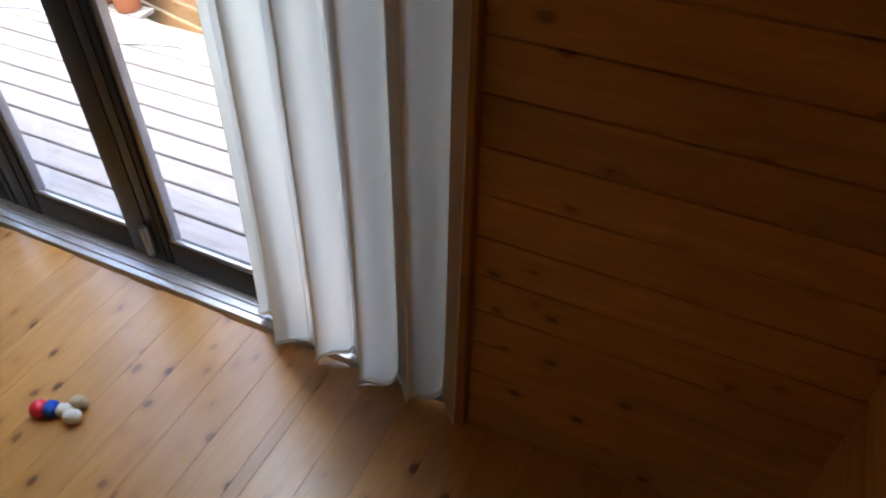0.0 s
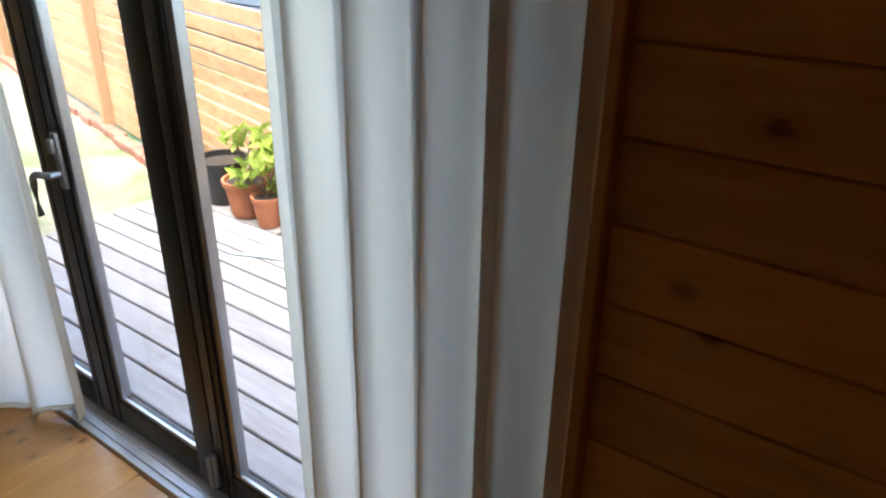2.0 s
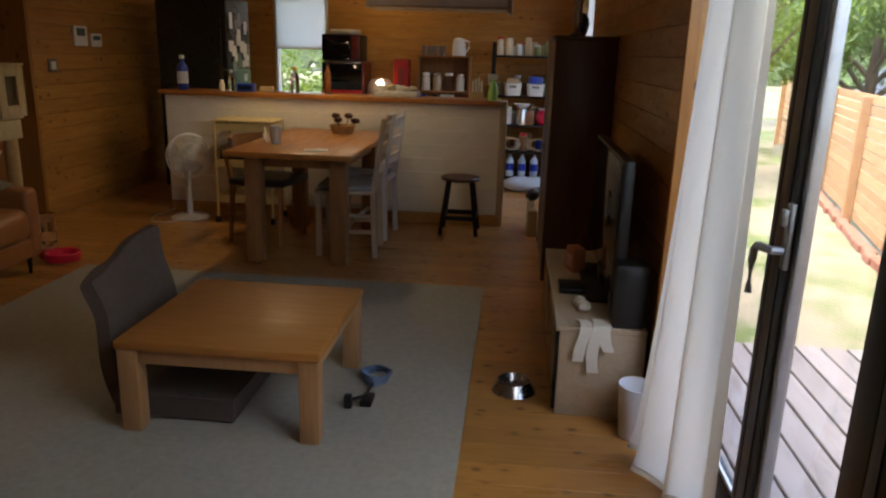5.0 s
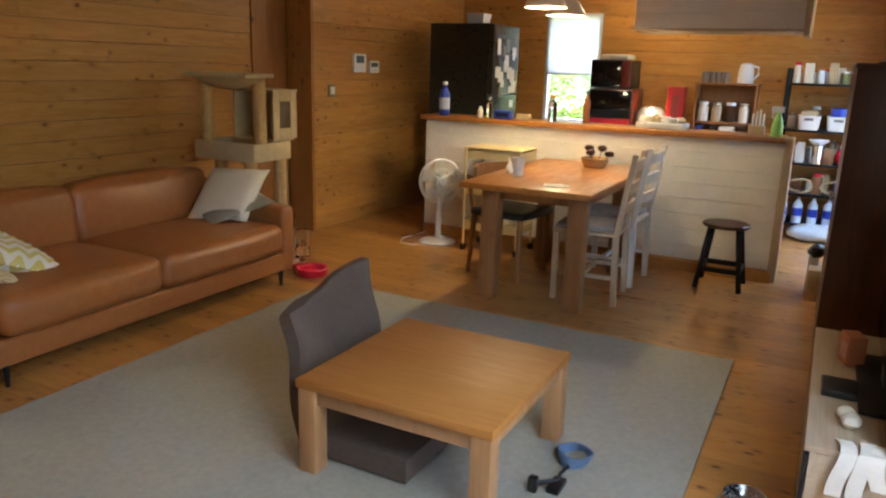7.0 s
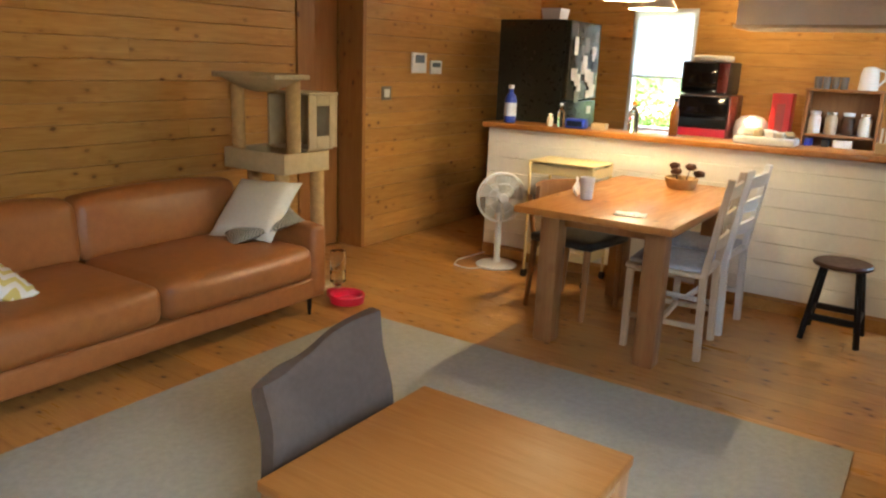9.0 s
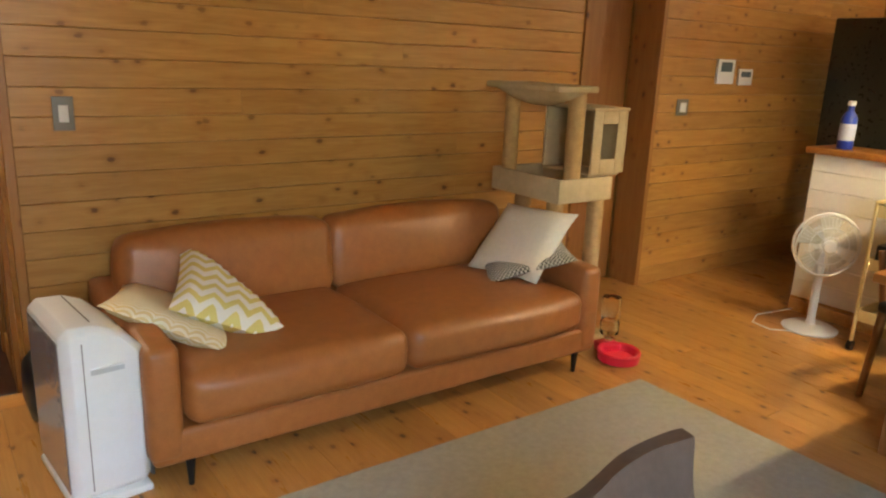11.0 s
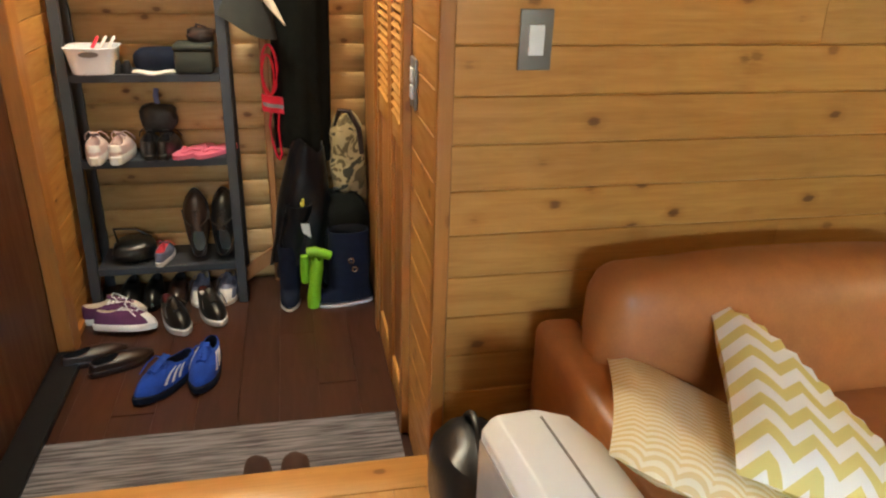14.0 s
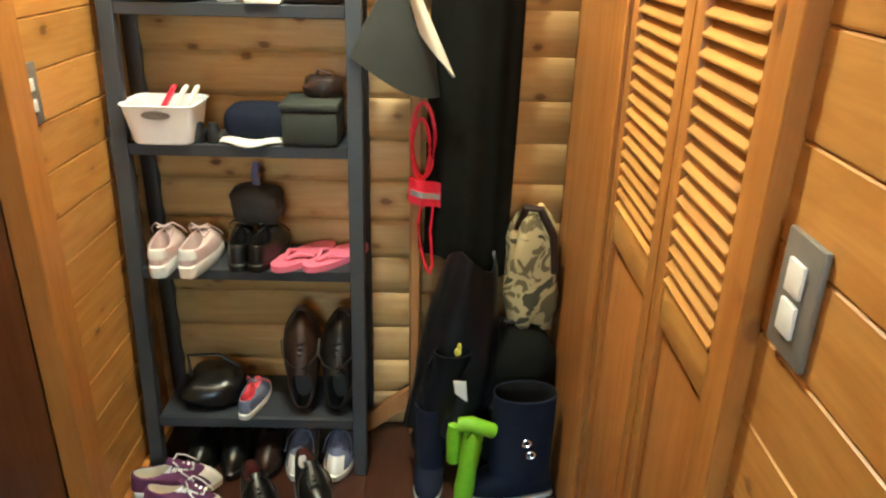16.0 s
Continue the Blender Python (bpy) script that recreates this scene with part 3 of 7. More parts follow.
for k in range(38):
    ob = new("brick", bme)
    ob.parent = edging
    ob.matrix_basis = pose(-0.45 - 0.225 * k, random.uniform(-0.02, 0.02), 0.0, 0, 0, random.uniform(-5, 5))

LEAF = plain("green leaves", (0.075, 0.13, 0.03), 0.6, 0, 8, 0.5, 0)
LEAFY = plain("yellow green leaves", (0.26, 0.33, 0.05), 0.6, 0, 8, 0.35, 0)
BARK = plain("bark", (0.09, 0.065, 0.045), 0.9, 0, 30, 0.3, 0.8, 0.01)
for m in (LEAF, LEAFY):
    nt = m.node_tree
    t = nt.nodes.new("ShaderNodeBsdfTranslucent")
    t.inputs["Color"].default_value = (0.22, 0.34, 0.05, 1)
    mx = nt.nodes.new("ShaderNodeMixShader")
    mx.inputs[0].default_value = 0.35
    nt.links.new(nt.nodes["Principled BSDF"].outputs[0], mx.inputs[1])
    nt.links.new(t.outputs[0], mx.inputs[2])
    nt.links.new(mx.outputs[0], nt.nodes["Material Output"].inputs["Surface"])


def leaf_cloud(centres, count, size, rng):
    """Many small bent leaves round clump centres (place, radius)."""
    verts, faces = [], []
    for _ in range(count):
        c, r = rng.choice(centres)
        d = Vector((rng.gauss(0, 1), rng.gauss(0, 1), rng.gauss(0, 0.8)))
        p = Vector(c) + d.normalized() * r * rng.random() ** 0.45
        q = Euler((rng.uniform(-1, 1), rng.uniform(-1, 1), rng.uniform(0, 6.3))).to_matrix()
        s = size * rng.uniform(0.6, 1.3)
        k = len(verts)
        for v in ((-1, 0, 0), (0, -0.42, 0.12), (1, 0, -0.1), (0, 0.42, 0.12)):
            verts.append(p + q @ (Vector(v) * s))
        faces += [(k, k + 1, k + 2), (k, k + 2, k + 3)]
    me = bpy.data.meshes.new("leaves")
    me.from_pydata([tuple(v) for v in verts], [], faces)
    return me


def tree(at, height, spread, seed, leaf, label, count=2600, size=0.06):
    rng = random.Random(seed)
    t = thing("tree", at, label, "tree")
    bm = bmesh.new()
    tips = []
    rod(bm, (0, 0, 0), (0.03, 0.02, height * 0.55), 0.07 * spread, 0.04 * spread, 10)
    for k in range(7):
        a = 6.28 * k / 7 + rng.uniform(-0.4, 0.4)
        z0 = height * rng.uniform(0.2, 0.5)
        tip = (math.cos(a) * spread * rng.uniform(0.4, 0.8), math.sin(a) * spread * rng.uniform(0.4, 0.8), z0 + height * rng.uniform(0.2, 0.45))
        rod(bm, (0.02, 0.01, z0), tip, 0.03 * spread, 0.01 * spread, 6)
        tips.append((tip, spread * rng.uniform(0.3, 0.5)))
    tips.append(((0, 0, height * 0.85), spread * 0.45))
    part("trunk", bm, BARK, t)
    me = leaf_cloud(tips, count, size, rng)
    me.materials.append(leaf)
    crown = new("crown", me)
    crown.parent = t
    return t


tree((-10.2, 5.2, -0.33), 3.4, 1.4, 4, LEAF, "dense green garden tree")
tree((-12.5, 9.5, -0.33), 5.0, 2.2, 5, LEAF, "tall green tree beyond the fence", 3200, 0.09)
tree((-8.6, 3.9, -0.33), 2.6, 1.1, 6, LEAFY, "shrub with yellow green leaves at the lawn's end", 2200, 0.05)
tree((-17.0, 15.0, -0.33), 6.5, 3.0, 7, LEAF, "tall green tree in the distance", 3200, 0.13)
tree((-8.6, 21.0, -0.33), 7.0, 3.2, 8, LEAF, "tall green tree in the distance", 3200, 0.14)
for k, (x, y, h, w, lf) in enumerate(((-3.4, 14.5, 5.0, 2.4, LEAF), (-7.4, 14.0, 4.6, 2.3, LEAF), (-10.4, 9.6, 3.6, 1.5, LEAFY), (-12.6, 8.4, 3.8, 1.8, LEAF), (-15.0, 11.0, 5.0, 2.4, LEAFY), (-14.2, 4.6, 4.0, 2.0, LEAF), (-19.5, 8.0, 6.0, 3.0, LEAF))):
    tree((x, y, -0.33), h, w, 30 + k, lf, "leafy garden tree filling the view above the fence", 4200, 0.085)
bm = bmesh.new()
slab(bm, lambda u, v: (-70 + 95 * u, 34 + 14 * v - 6 * math.sin(3 * u), -0.4 + 13 * math.sin(1.57 * v) * (0.8 + 0.2 * math.sin(21 * u)) + 1.6 * noise.noise(Vector((u * 60, v * 14, 0)))), 160, 20, 0.2)
tagged(part("far_woods", bm, plain("far foliage", (0.06, 0.10, 0.035), 0.9, 0, 2.5, 0.7, 0.9, 0.3)), "distant green wooded slope", "woods", "", "stuff")
bm = bmesh.new()
slab(bm, lambda u, v: (-52 - 12 * v, -30 + 66 * u, -0.4 + 13 * math.sin(1.57 * v) * (0.8 + 0.2 * math.sin(19 * u)) + 1.6 * noise.noise(Vector((u * 50, v * 14, 5)))), 120, 20, 0.2)
tagged(part("far_woods", bm, bpy.data.materials["far foliage"]), "distant green wooded slope", "woods", "", "stuff")
tree((-8.3, 0.1, -0.33), 2.0, 0.9, 9, LEAF, "green shrub outside the kitchen window", 2600, 0.05)
tree((-8.2, -0.7, -0.33), 1.9, 0.9, 10, LEAF, "green shrub outside the kitchen window", 2200, 0.05)

SLATE = plain("blue grey slate", (0.05, 0.062, 0.08), 0.6, 0, 6, 0.2, 0.3, 0.01)
STUCCO = plain("grey stucco", (0.35, 0.34, 0.33), 0.9, 0, 10, 0.1, 0.3, 0.005)


def house(at, wide, label):
    """A low gabled house; its near roof slope faces the garden."""
    t = thing("neighbour_house", at, label, "house")
    boxed("wall", (-wide + 0.3, -1.6, 0), (wide - 0.3, 1.6, 0.75), STUCCO, t, 0.01)
    for s in (-1, 1):
        bm = bmesh.new()
        slab(bm, lambda u, v: (-wide + 2 * wide * u, s * (2.1 - 2.1 * v), 0.50 + 2.05 * v), 6, 3, 0.06)
        roof = part("roof", bm, SLATE, t)
        if s < 0:
            for j in range(9):
                v = 0.06 + 0.105 * j
                boxed("shingle_course", (-wide, -0.006, -0.10), (wide, 0.006, 0.10), SLATE, roof, 0.002).matrix_basis = pose(0, s * (2.1 - 2.1 * v) - 0.035, 0.53 + 2.05 * v, -45.6)
    boxed("window", (1.2, -1.63, 0.2), (2.2, -1.601, 0.6), PANE, t, 0.004)
    return t


house((-3.6, 9.6, -0.33), 4.2, "low neighbouring house with a blue grey slate roof")
house((-24.0, 17.0, -0.33), 4.5, "distant low house with a blue grey slate roof")


def plant_pot(at, r, h, material, label, leaves=None, seed=1):
    t = thing("plant_pot", at, label, "plant pot")
    bm = bmesh.new()
    lathe(bm, [(r * 0.72, 0), (r * 0.76, 0.01), (r * 0.97, h * 0.86), (r * 1.06, h * 0.87), (r * 1.08, h), (r * 0.96, h), (r * 0.92, h * 0.88), (0.01, h * 0.87)])
    part("pot", bm, material, t)
    bm = bmesh.new()
    lathe(bm, [(0.005, h * 0.86), (r * 0.9, h * 0.885), (r * 0.5, h * 0.91), (0.005, h * 0.915)], 16)
    part("soil", bm, SOIL, t)
    if leaves:
        rng = random.Random(seed)
        bm = bmesh.new()
        tips = []
        for k in range(5):
            tip = (rng.uniform(-1, 1) * r * 1.5, rng.uniform(-1, 1) * r * 1.2, h + rng.uniform(0.08, leaves))
            tube(bm, [(rng.uniform(-1, 1) * r * 0.3, 0, h * 0.85), (tip[0] * 0.4, tip[1] * 0.4, h + 0.5 * (tip[2] - h)), tip], 0.005, 6)
            tips.append((tip, 0.09))
        part("stem", bm, BARK, t)
        me = leaf_cloud(tips, 130, 0.045, rng)
        me.materials.append(LEAFY)
        ob = new("foliage", me)
        ob.parent = t
    return t


plant_pot((-2.34, 4.66, -0.10), 0.15, 0.27, BLACK, "large black plastic pot filled with soil on the deck")
plant_pot((-2.05, 4.60, -0.10), 0.13, 0.22, CLAY, "terracotta pot with a light green leafy plant", 0.34, 2)
plant_pot((-1.83, 4.56, -0.10), 0.085, 0.18, CLAY, "small red brown flower pot on the deck", 0.25, 5)
bm = bmesh.new()
tube(bm, [(-2.5 + 0.2 * k, 4.25 + 0.08 * math.sin(k * 1.3), -0.096 + 0.004) for k in range(14)], 0.006, 6)
tagged(part("garden_hose", bm, plain("pale blue hose", (0.45, 0.6, 0.7), 0.4)), "thin pale blue hose lying across the deck", "hose")

# ---- living room: curtains ----


def curtain(at, label, foot, top, folds, height, depth):
    """Cloth in hanging folds; foot and top are (x0, y0, x1, y1) of its hem and heading."""
    t = thing("curtain", at, label, "curtain")

    def sheet(u, v):
        k = v ** 0.6
        x0, y0, x1, y1 = (a * (1 - k) + b * k for a, b in zip(foot, top))
        ph = 2 * math.pi * folds * u
        amp = depth * (1 - 0.55 * v)
        wave = amp * (math.sin(ph + 0.6 * v) + 0.28 * math.sin(2.1 * ph + 1.3) + 0.16 * math.sin(0.6 * ph - 2 * v))
        side = 0.35 * amp * math.sin(2 * ph + 0.5)
        sag = 0.016 * math.sin(ph * 0.5 + 1.0) * (1 - v)
        return (x0 + (x1 - x0) * u + side, y0 + (y1 - y0) * u + wave, 0.018 + sag + (height - 0.018) * v)

    bm = bmesh.new()
    slab(bm, sheet, 110, 26, 0.003)
    part("cloth", bm, CURTAIN, t)
    bm = bmesh.new()
    slab(bm, lambda u, v: tuple(a + b for a, b in zip(sheet(u, 0.012 * v), (0, -0.002, 0))), 110, 1, 0.006)
    part("hem", bm, CURTAIN, t)
    return t


curtain((0, 0, 0), "off-white linen curtain in deep folds beside the glass doors", (0.20, 2.935, 0.868, 2.890), (0.435, 2.76, 0.925, 2.80), 4.6, 2.06, 0.036)
curtain((0, 0, 0), "off-white linen curtain drawn aside, hem pulled into the room", (-1.30, 2.78, -0.86, 2.955), (-1.03, 2.84, -0.62, 2.86), 2.6, 2.06, 0.034)
rod_thing = thing("curtain_rail", (0, 2.885, 2.07), "plain white curtain rail above the glass doors", "curtain rail")
boxed("rail", (-1.5, 0.03, 0), (0.92, 0.06, 0.02), WHITEPAINT, rod_thing)

# ---- rug, low table, floor chair ----
bm = bmesh.new()
slab(bm, lambda u, v: (-3.02 + 2.45 * u, -0.18 + 2.40 * v, 0.0065 + 0.0015 * noise.noise(Vector((u * 9, v * 9, 0)))), 60, 60, 0.011)
tagged(part("rug", bm, RUGWOOL), "large beige woven wool rug on the wooden floor", "rug")

table = thing("coffee_table", (-1.525, 1.396, 0.012), "low square beech coffee table with block legs", "table")
boxed("tabletop", (-0.355, -0.355, 0.305), (0.355, 0.355, 0.336), BEECH_Y, table, 0.004)
for a, b in (((-0.335, -0.335, 0.25), (0.335, -0.315, 0.305)), ((-0.335, 0.315, 0.25), (0.335, 0.335, 0.305)), ((-0.335, -0.315, 0.25), (-0.315, 0.315, 0.305)), ((0.315, -0.315, 0.25), (0.335, 0.315, 0.305))):
    boxed("apron", a, b, BEECH, table, 0.003)
for sx in (-1, 1):
    for sy in (-1, 1):
        boxed("leg", (sx * 0.315 - 0.034, sy * 0.315 - 0.034, 0), (sx * 0.315 + 0.034, sy * 0.315 + 0.034, 0.3045), BEECH, table, 0.004)
boxed("heater_grille", (-0.16, -0.16, 0.262), (0.16, 0.16, 0.304), BLACK, table, 0.004, "black heater under the tabletop")

chair = thing("floor_chair", (-1.52, 0.93, 0.012), "legless floor chair with a grey brown felt cover", "floor chair")


def zaisu_back(u, v):
    """A padded back with one top corner pulled up and the other slumped."""
    a = (u - 0.5) * 2
    w = 0.262 * (1 - 0.05 * v ** 3)
    droop = 0.105 * max(0.0, (v - 0.55) / 0.45) ** 1.3 * ((1 - a) / 2) ** 1.1
    crease = 0.010 * math.sin(9 * v + 4 * a) + 0.006 * noise.noise(Vector((3 * a, 4 * v, 2)))
    return (-a * w - 0.03 - 0.03 * v, 0.05 - 0.10 * v - 0.03 * math.cos(a * 1.4) + crease, 0.04 + 0.54 * v - droop)


bm = bmesh.new()
slab(bm, zaisu_back, 30, 24, 0.062)
bmesh.ops.smooth_vert(bm, verts=bm.verts, factor=0.4, use_axis_x=True, use_axis_y=True, use_axis_z=True)
part("backrest", bm, FELT, chair)
bm = bmesh.new()
slab(bm, lambda u, v: (-0.25 + 0.5 * u, 0.04 + 0.44 * v, 0.052 + 0.012 * math.sin(3.1 * u) * math.sin(3.1 * v)), 12, 12, 0.085)
part("seat", bm, FELT, chair)

# ---- sofa ----
sofa = thing("sofa", (-1.96, -0.80, 0), "two-seat tan leather sofa with slim metal legs", "sofa")


def cushion(bm, a, b, puff, bevel=0.045, lean=0.0, nu=14, nv=10):
    """A stuffed block with swelling faces and soft edges."""
    old = set(bm.verts)
    box(bm, a, b, bevel, 4)
    fresh = [v for v in bm.verts if v not in old]
    es = list({e for v in fresh for e in v.link_edges if e.calc_length() > 0.12})
    bmesh.ops.subdivide_edges(bm, edges=es, cuts=7, use_grid_fill=True)
    c = [(a[k] + b[k]) / 2 for k in range(3)]
    hs = [(b[k] - a[k]) / 2 for k in range(3)]
    for v in [v for v in bm.verts if v not in old]:
        p = [(v.co[k] - c[k]) / hs[k] for k in range(3)]
        for k in range(3):
            i, j = [q for q in range(3) if q != k]
            fall = max(0, 1 - p[i] * p[i]) * max(0, 1 - p[j] * p[j])
            v.co[k] += math.copysign(puff * fall, p[k]) * abs(p[k]) + 0.004 * noise.noise(v.co * 6)
        v.co.y += lean * (v.co.z - a[2])


bm = bmesh.new()
cushion(bm, (-0.985, -0.40, 0.085), (0.985, 0.395, 0.205), 0.004, 0.02)
part("base", bm, LEATHER, sofa)
for s in (-1, 1):
    bm = bmesh.new()
    cushion(bm, (s * 0.94 - 0.055, -0.47, 0.10), (s * 0.94 + 0.055, 0.40, 0.49), 0.006, 0.03)
    part("armrest", bm, LEATHER, sofa)
    bm = bmesh.new()
    x0, x1 = (-0.878, 0.042) if s < 0 else (0.046, 0.878)
    cushion(bm, (x0 + 0.002, -0.26, 0.207), (x1 - 0.002, 0.425, 0.388), 0.026, 0.055)
    part("seat_cushion", bm, LEATHER, sofa)
    bm = bmesh.new()
    cushion(bm, (x0 - 0.03 * (s < 0) + 0.002, -0.36, 0.36), (x1 + 0.03 * (s > 0) - 0.002, -0.20, 0.672), 0.030, 0.045, -0.12)
    part("back_cushion", bm, LEATHER, sofa)
bm = bmesh.new()
cushion(bm, (-0.88, -0.47, 0.10), (0.88, -0.37, 0.60), 0.004, 0.03)
part("back", bm, LEATHER, sofa)
for x in (-0.87, 0.87):
    for y in (-0.36, 0.385):
        rodded("leg", (x, y, 0), (x, y, 0.092), 0.009, BLACKMETAL, sofa, 0.016, 10, "slim dark metal leg")


def pillow(name, corner, left, right, size, material, label, thick=0.085, slump=0.0):
    """A square cushion, pinched at its corners; it spans from one corner to its two neighbours."""
    c, a, b = Vector(corner), Vector(left), Vector(right)
    at = (a + b) / 2
    x = (a - c).normalized()
    z = x.cross(b - c).normalized()
    t = thing(name, at, label, "cushion", "cushions on the sofa")
    t.matrix_basis = Matrix.Translation(at) @ Matrix((x, z.cross(x), z)).transposed().to_4x4()
    bm = bmesh.new()
    n = 16
    sides = []
    for s in (1, -1):
        rows = []
        for i in range(n + 1):
            row = []
            for j in range(n + 1):
                a, b = i / n * 2 - 1, j / n * 2 - 1
                pin = 1 - 0.07 * (1 - a * a) * b * b - 0.07 * (1 - b * b) * a * a
                z = s * thick * (max(0, (1 - a ** 4) * (1 - b ** 4))) ** 0.55 * (1 + 0.12 * noise.noise(Vector((a * 2, b * 2, s + at[0]))))
                p = Vector((a * size / 2 * pin, b * size / 2 * pin, z))
                far = max(0.0, p.x + p.y) / math.sqrt(2)
                p += Vector((1, 1, 0)) * (-far * slump * 0.82 / math.sqrt(2)) + Vector((0, 0, -far * slump * 0.45))
                row.append(bm.verts.new(p))
            rows.append(row)
        for i in range(n):
            for j in range(n):
                f = (rows[i][j], rows[i + 1][j], rows[i + 1][j + 1], rows[i][j + 1])
                bm.faces.new(f if s > 0 else f[::-1])
        sides.append(rows)
    bmesh.ops.remove_doubles(bm, verts=bm.verts, dist=0.0005)
    part("cover", bm, material, t)
    return t


def pattern(name, kind, a, b):
    m, nt, bs = shader(name, a, 0.9)
    tc = nt.nodes.new("ShaderNodeTexCoord")
    sep = nt.nodes.new("ShaderNodeSeparateXYZ")
    nt.links.new(tc.outputs["Object"], sep.inputs[0])
    x, y = sep.outputs[0], sep.outputs[1]
    if kind == "zigzag":
        tri = math_node(nt, "PINGPONG", math_node(nt, "ADD", x, 5.0), 0.043)
        v = math_node(nt, "ADD", y, math_node(nt, "MULTIPLY", tri, 1.0))
        f = math_node(nt, "GREATER_THAN", math_node(nt, "PINGPONG", math_node(nt, "ADD", v, 5.0), 0.031), 0.016)
    elif kind == "scallop":
        tri = math_node(nt, "PINGPONG", math_node(nt, "ADD", x, 5.0), 0.03)
        v = math_node(nt, "ADD", y, math_node(nt, "MULTIPLY", math_node(nt, "MULTIPLY", tri, tri), 14.0))
        f = math_node(nt, "GREATER_THAN", math_node(nt, "PINGPONG", math_node(nt, "ADD", v, 5.0), 0.008), 0.004)
    else:
        p = math_node(nt, "PINGPONG", math_node(nt, "ADD", math_node(nt, "ADD", x, y), 5.0), 0.010)
        q = math_node(nt, "PINGPONG", math_node(nt, "SUBTRACT", math_node(nt, "ADD", x, 5.0), y), 0.010)
        f = math_node(nt, "GREATER_THAN", math_node(nt, "ADD", p, q), 0.010)
    n = node(nt, "ShaderNodeTexNoise", Scale=300.0, Detail=3.0)
    col = mix_colour(nt, "MIX", f, a, b)
    nt.links.new(col, bs.inputs["Base Color"])
    bump(nt, bs, n.outputs["Fac"], 0.4, 0.001)
    return m


ZIG = pattern("yellow chevron cloth", "zigzag", (0.80, 0.76, 0.69), (0.66, 0.55, 0.18))
SCALLOP = pattern("yellow scallop cloth", "scallop", (0.80, 0.72, 0.54), (0.70, 0.55, 0.28))
CHECK = pattern("black and white woven cloth", "check", (0.62, 0.58, 0.48), (0.05, 0.045, 0.035))
pillow("cushion", (-1.12, -0.665, 0.525), (-1.501, -0.557, 0.352), (-1.29, -1.052, 0.611), 0.465, ZIG, "square cushion with white and yellow chevrons, one corner slumped", 0.06, 1.0)
pillow("cushion", (-0.965, -0.685, 0.53), (-1.289, -0.527, 0.372), (-1.05, -1.08, 0.510), 0.455, SCALLOP, "square cushion with pale yellow scallops lying on the armrest", 0.045)
pillow("cushion", (-2.598, -0.948, 0.40), (-2.90, -1.018, 0.675), (-2.675, -0.536, 0.41), 0.42, CREAM, "plain off-white square cushion leaning on the armrest", 0.06)
pillow("cushion", (-2.56, -0.70, 0.415), (-2.94, -0.47, 0.545), (-2.62, -1.02, 0.415), 0.42, CHECK, "black and white woven square cushion under the white one", 0.03)

# ---- air purifier, bag, mats ----
purifier = thing("air_purifier", (-0.845, -0.635, 0), "tall white air purifier with a silver front panel", "air purifier", turn=6)
bm = bmesh.new()
box(bm, (-0.118, -0.19, 0.026), (0.118, 0.20, 0.585), 0.026, 1)
bmesh.ops.bisect_plane(bm, geom=bm.verts[:] + bm.edges[:] + bm.faces[:], plane_co=(0.015, 0, 0), plane_no=(1, 0, 0))
bmesh.ops.bisect_plane(bm, geom=bm.verts[:] + bm.edges[:] + bm.faces[:], plane_co=(-0.045, 0, 0), plane_no=(1, 0, 0))
for v in bm.verts:
    if v.co.z > 0.5 and v.co.x < 0.01:
        v.co.z -= 0.025 if v.co.x > -0.05 else 0.075
es = [e for e in bm.edges if len(e.link_faces) == 2 and e.calc_face_angle(0) > 0.2]
bmesh.ops.bevel(bm, geom=es, offset=0.004, segments=2, profile=0.5, affect="EDGES")
part("body", bm, WHITEPL, purifier)
bm = bmesh.new()
box(bm, (0.1182, -0.162, 0.055), (0.1215, 0.172, 0.545), 0.0014, 1)
part("front_panel", bm, SILVER, purifier, "glossy silver front panel")
boxed("panel_seam", (0.060, 0.2002, 0.06), (0.063, 0.2012, 0.54), GREYPLATE, purifier, 0)
boxed("handle", (-0.055, 0.1985, 0.452), (0.045, 0.2045, 0.458), WHITEPL, purifier, 0.002, "raised edge of the grip")
# no hollow here: a grey strip carries the shade inside the grip
boxed("grip_recess", (-0.053, 0.1995, 0.436), (0.043, 0.2008, 0.4515), plain("shaded grip grey", (0.52, 0.54, 0.56), 0.4), purifier, 0)
boxed("rear_cover", (-0.128, -0.17, 0.04), (-0.1185, 0.185, 0.47), plain("dark grey filter cover", (0.08, 0.08, 0.085), 0.5), purifier, 0.004)
boxed("foot", (-0.115, -0.195, 0.0), (0.12, 0.205, 0.0255), WHITEPL, purifier, 0.008)
# slot drawn as a dark strip, its shade put into the colour
boxed("outlet_slot", (0.02, -0.14, 0.5852), (0.024, 0.15, 0.5865), GREYPLATE, purifier, 0)

bm = bmesh.new()
blob(bm, (0, 0, 0.14), (0.09, 0.16, 0.145), 18, 0.75, 0.12, 2.0)
bag = thing("bag", (-0.79, -1.12, 0.0), "black leather bag leaning on the wall behind the purifier", "bag")
part("body", bm, plain("black leather", (0.012, 0.012, 0.013), 0.35, 0, 90, 0.2, 0.4), bag)
bm = bmesh.new()
tube(bm, [(0.0, -0.09 + 0.018 * k, 0.26 + 0.07 * math.sin(math.pi * k / 10)) for k in range(11)], 0.008)
part("handle", bm, BLACK, bag)

mat = thing("floor_mat", (-0.235, -1.10, 0.0), "oval white floor mat with a plain grey animal shape", "mat", turn=-2.0)


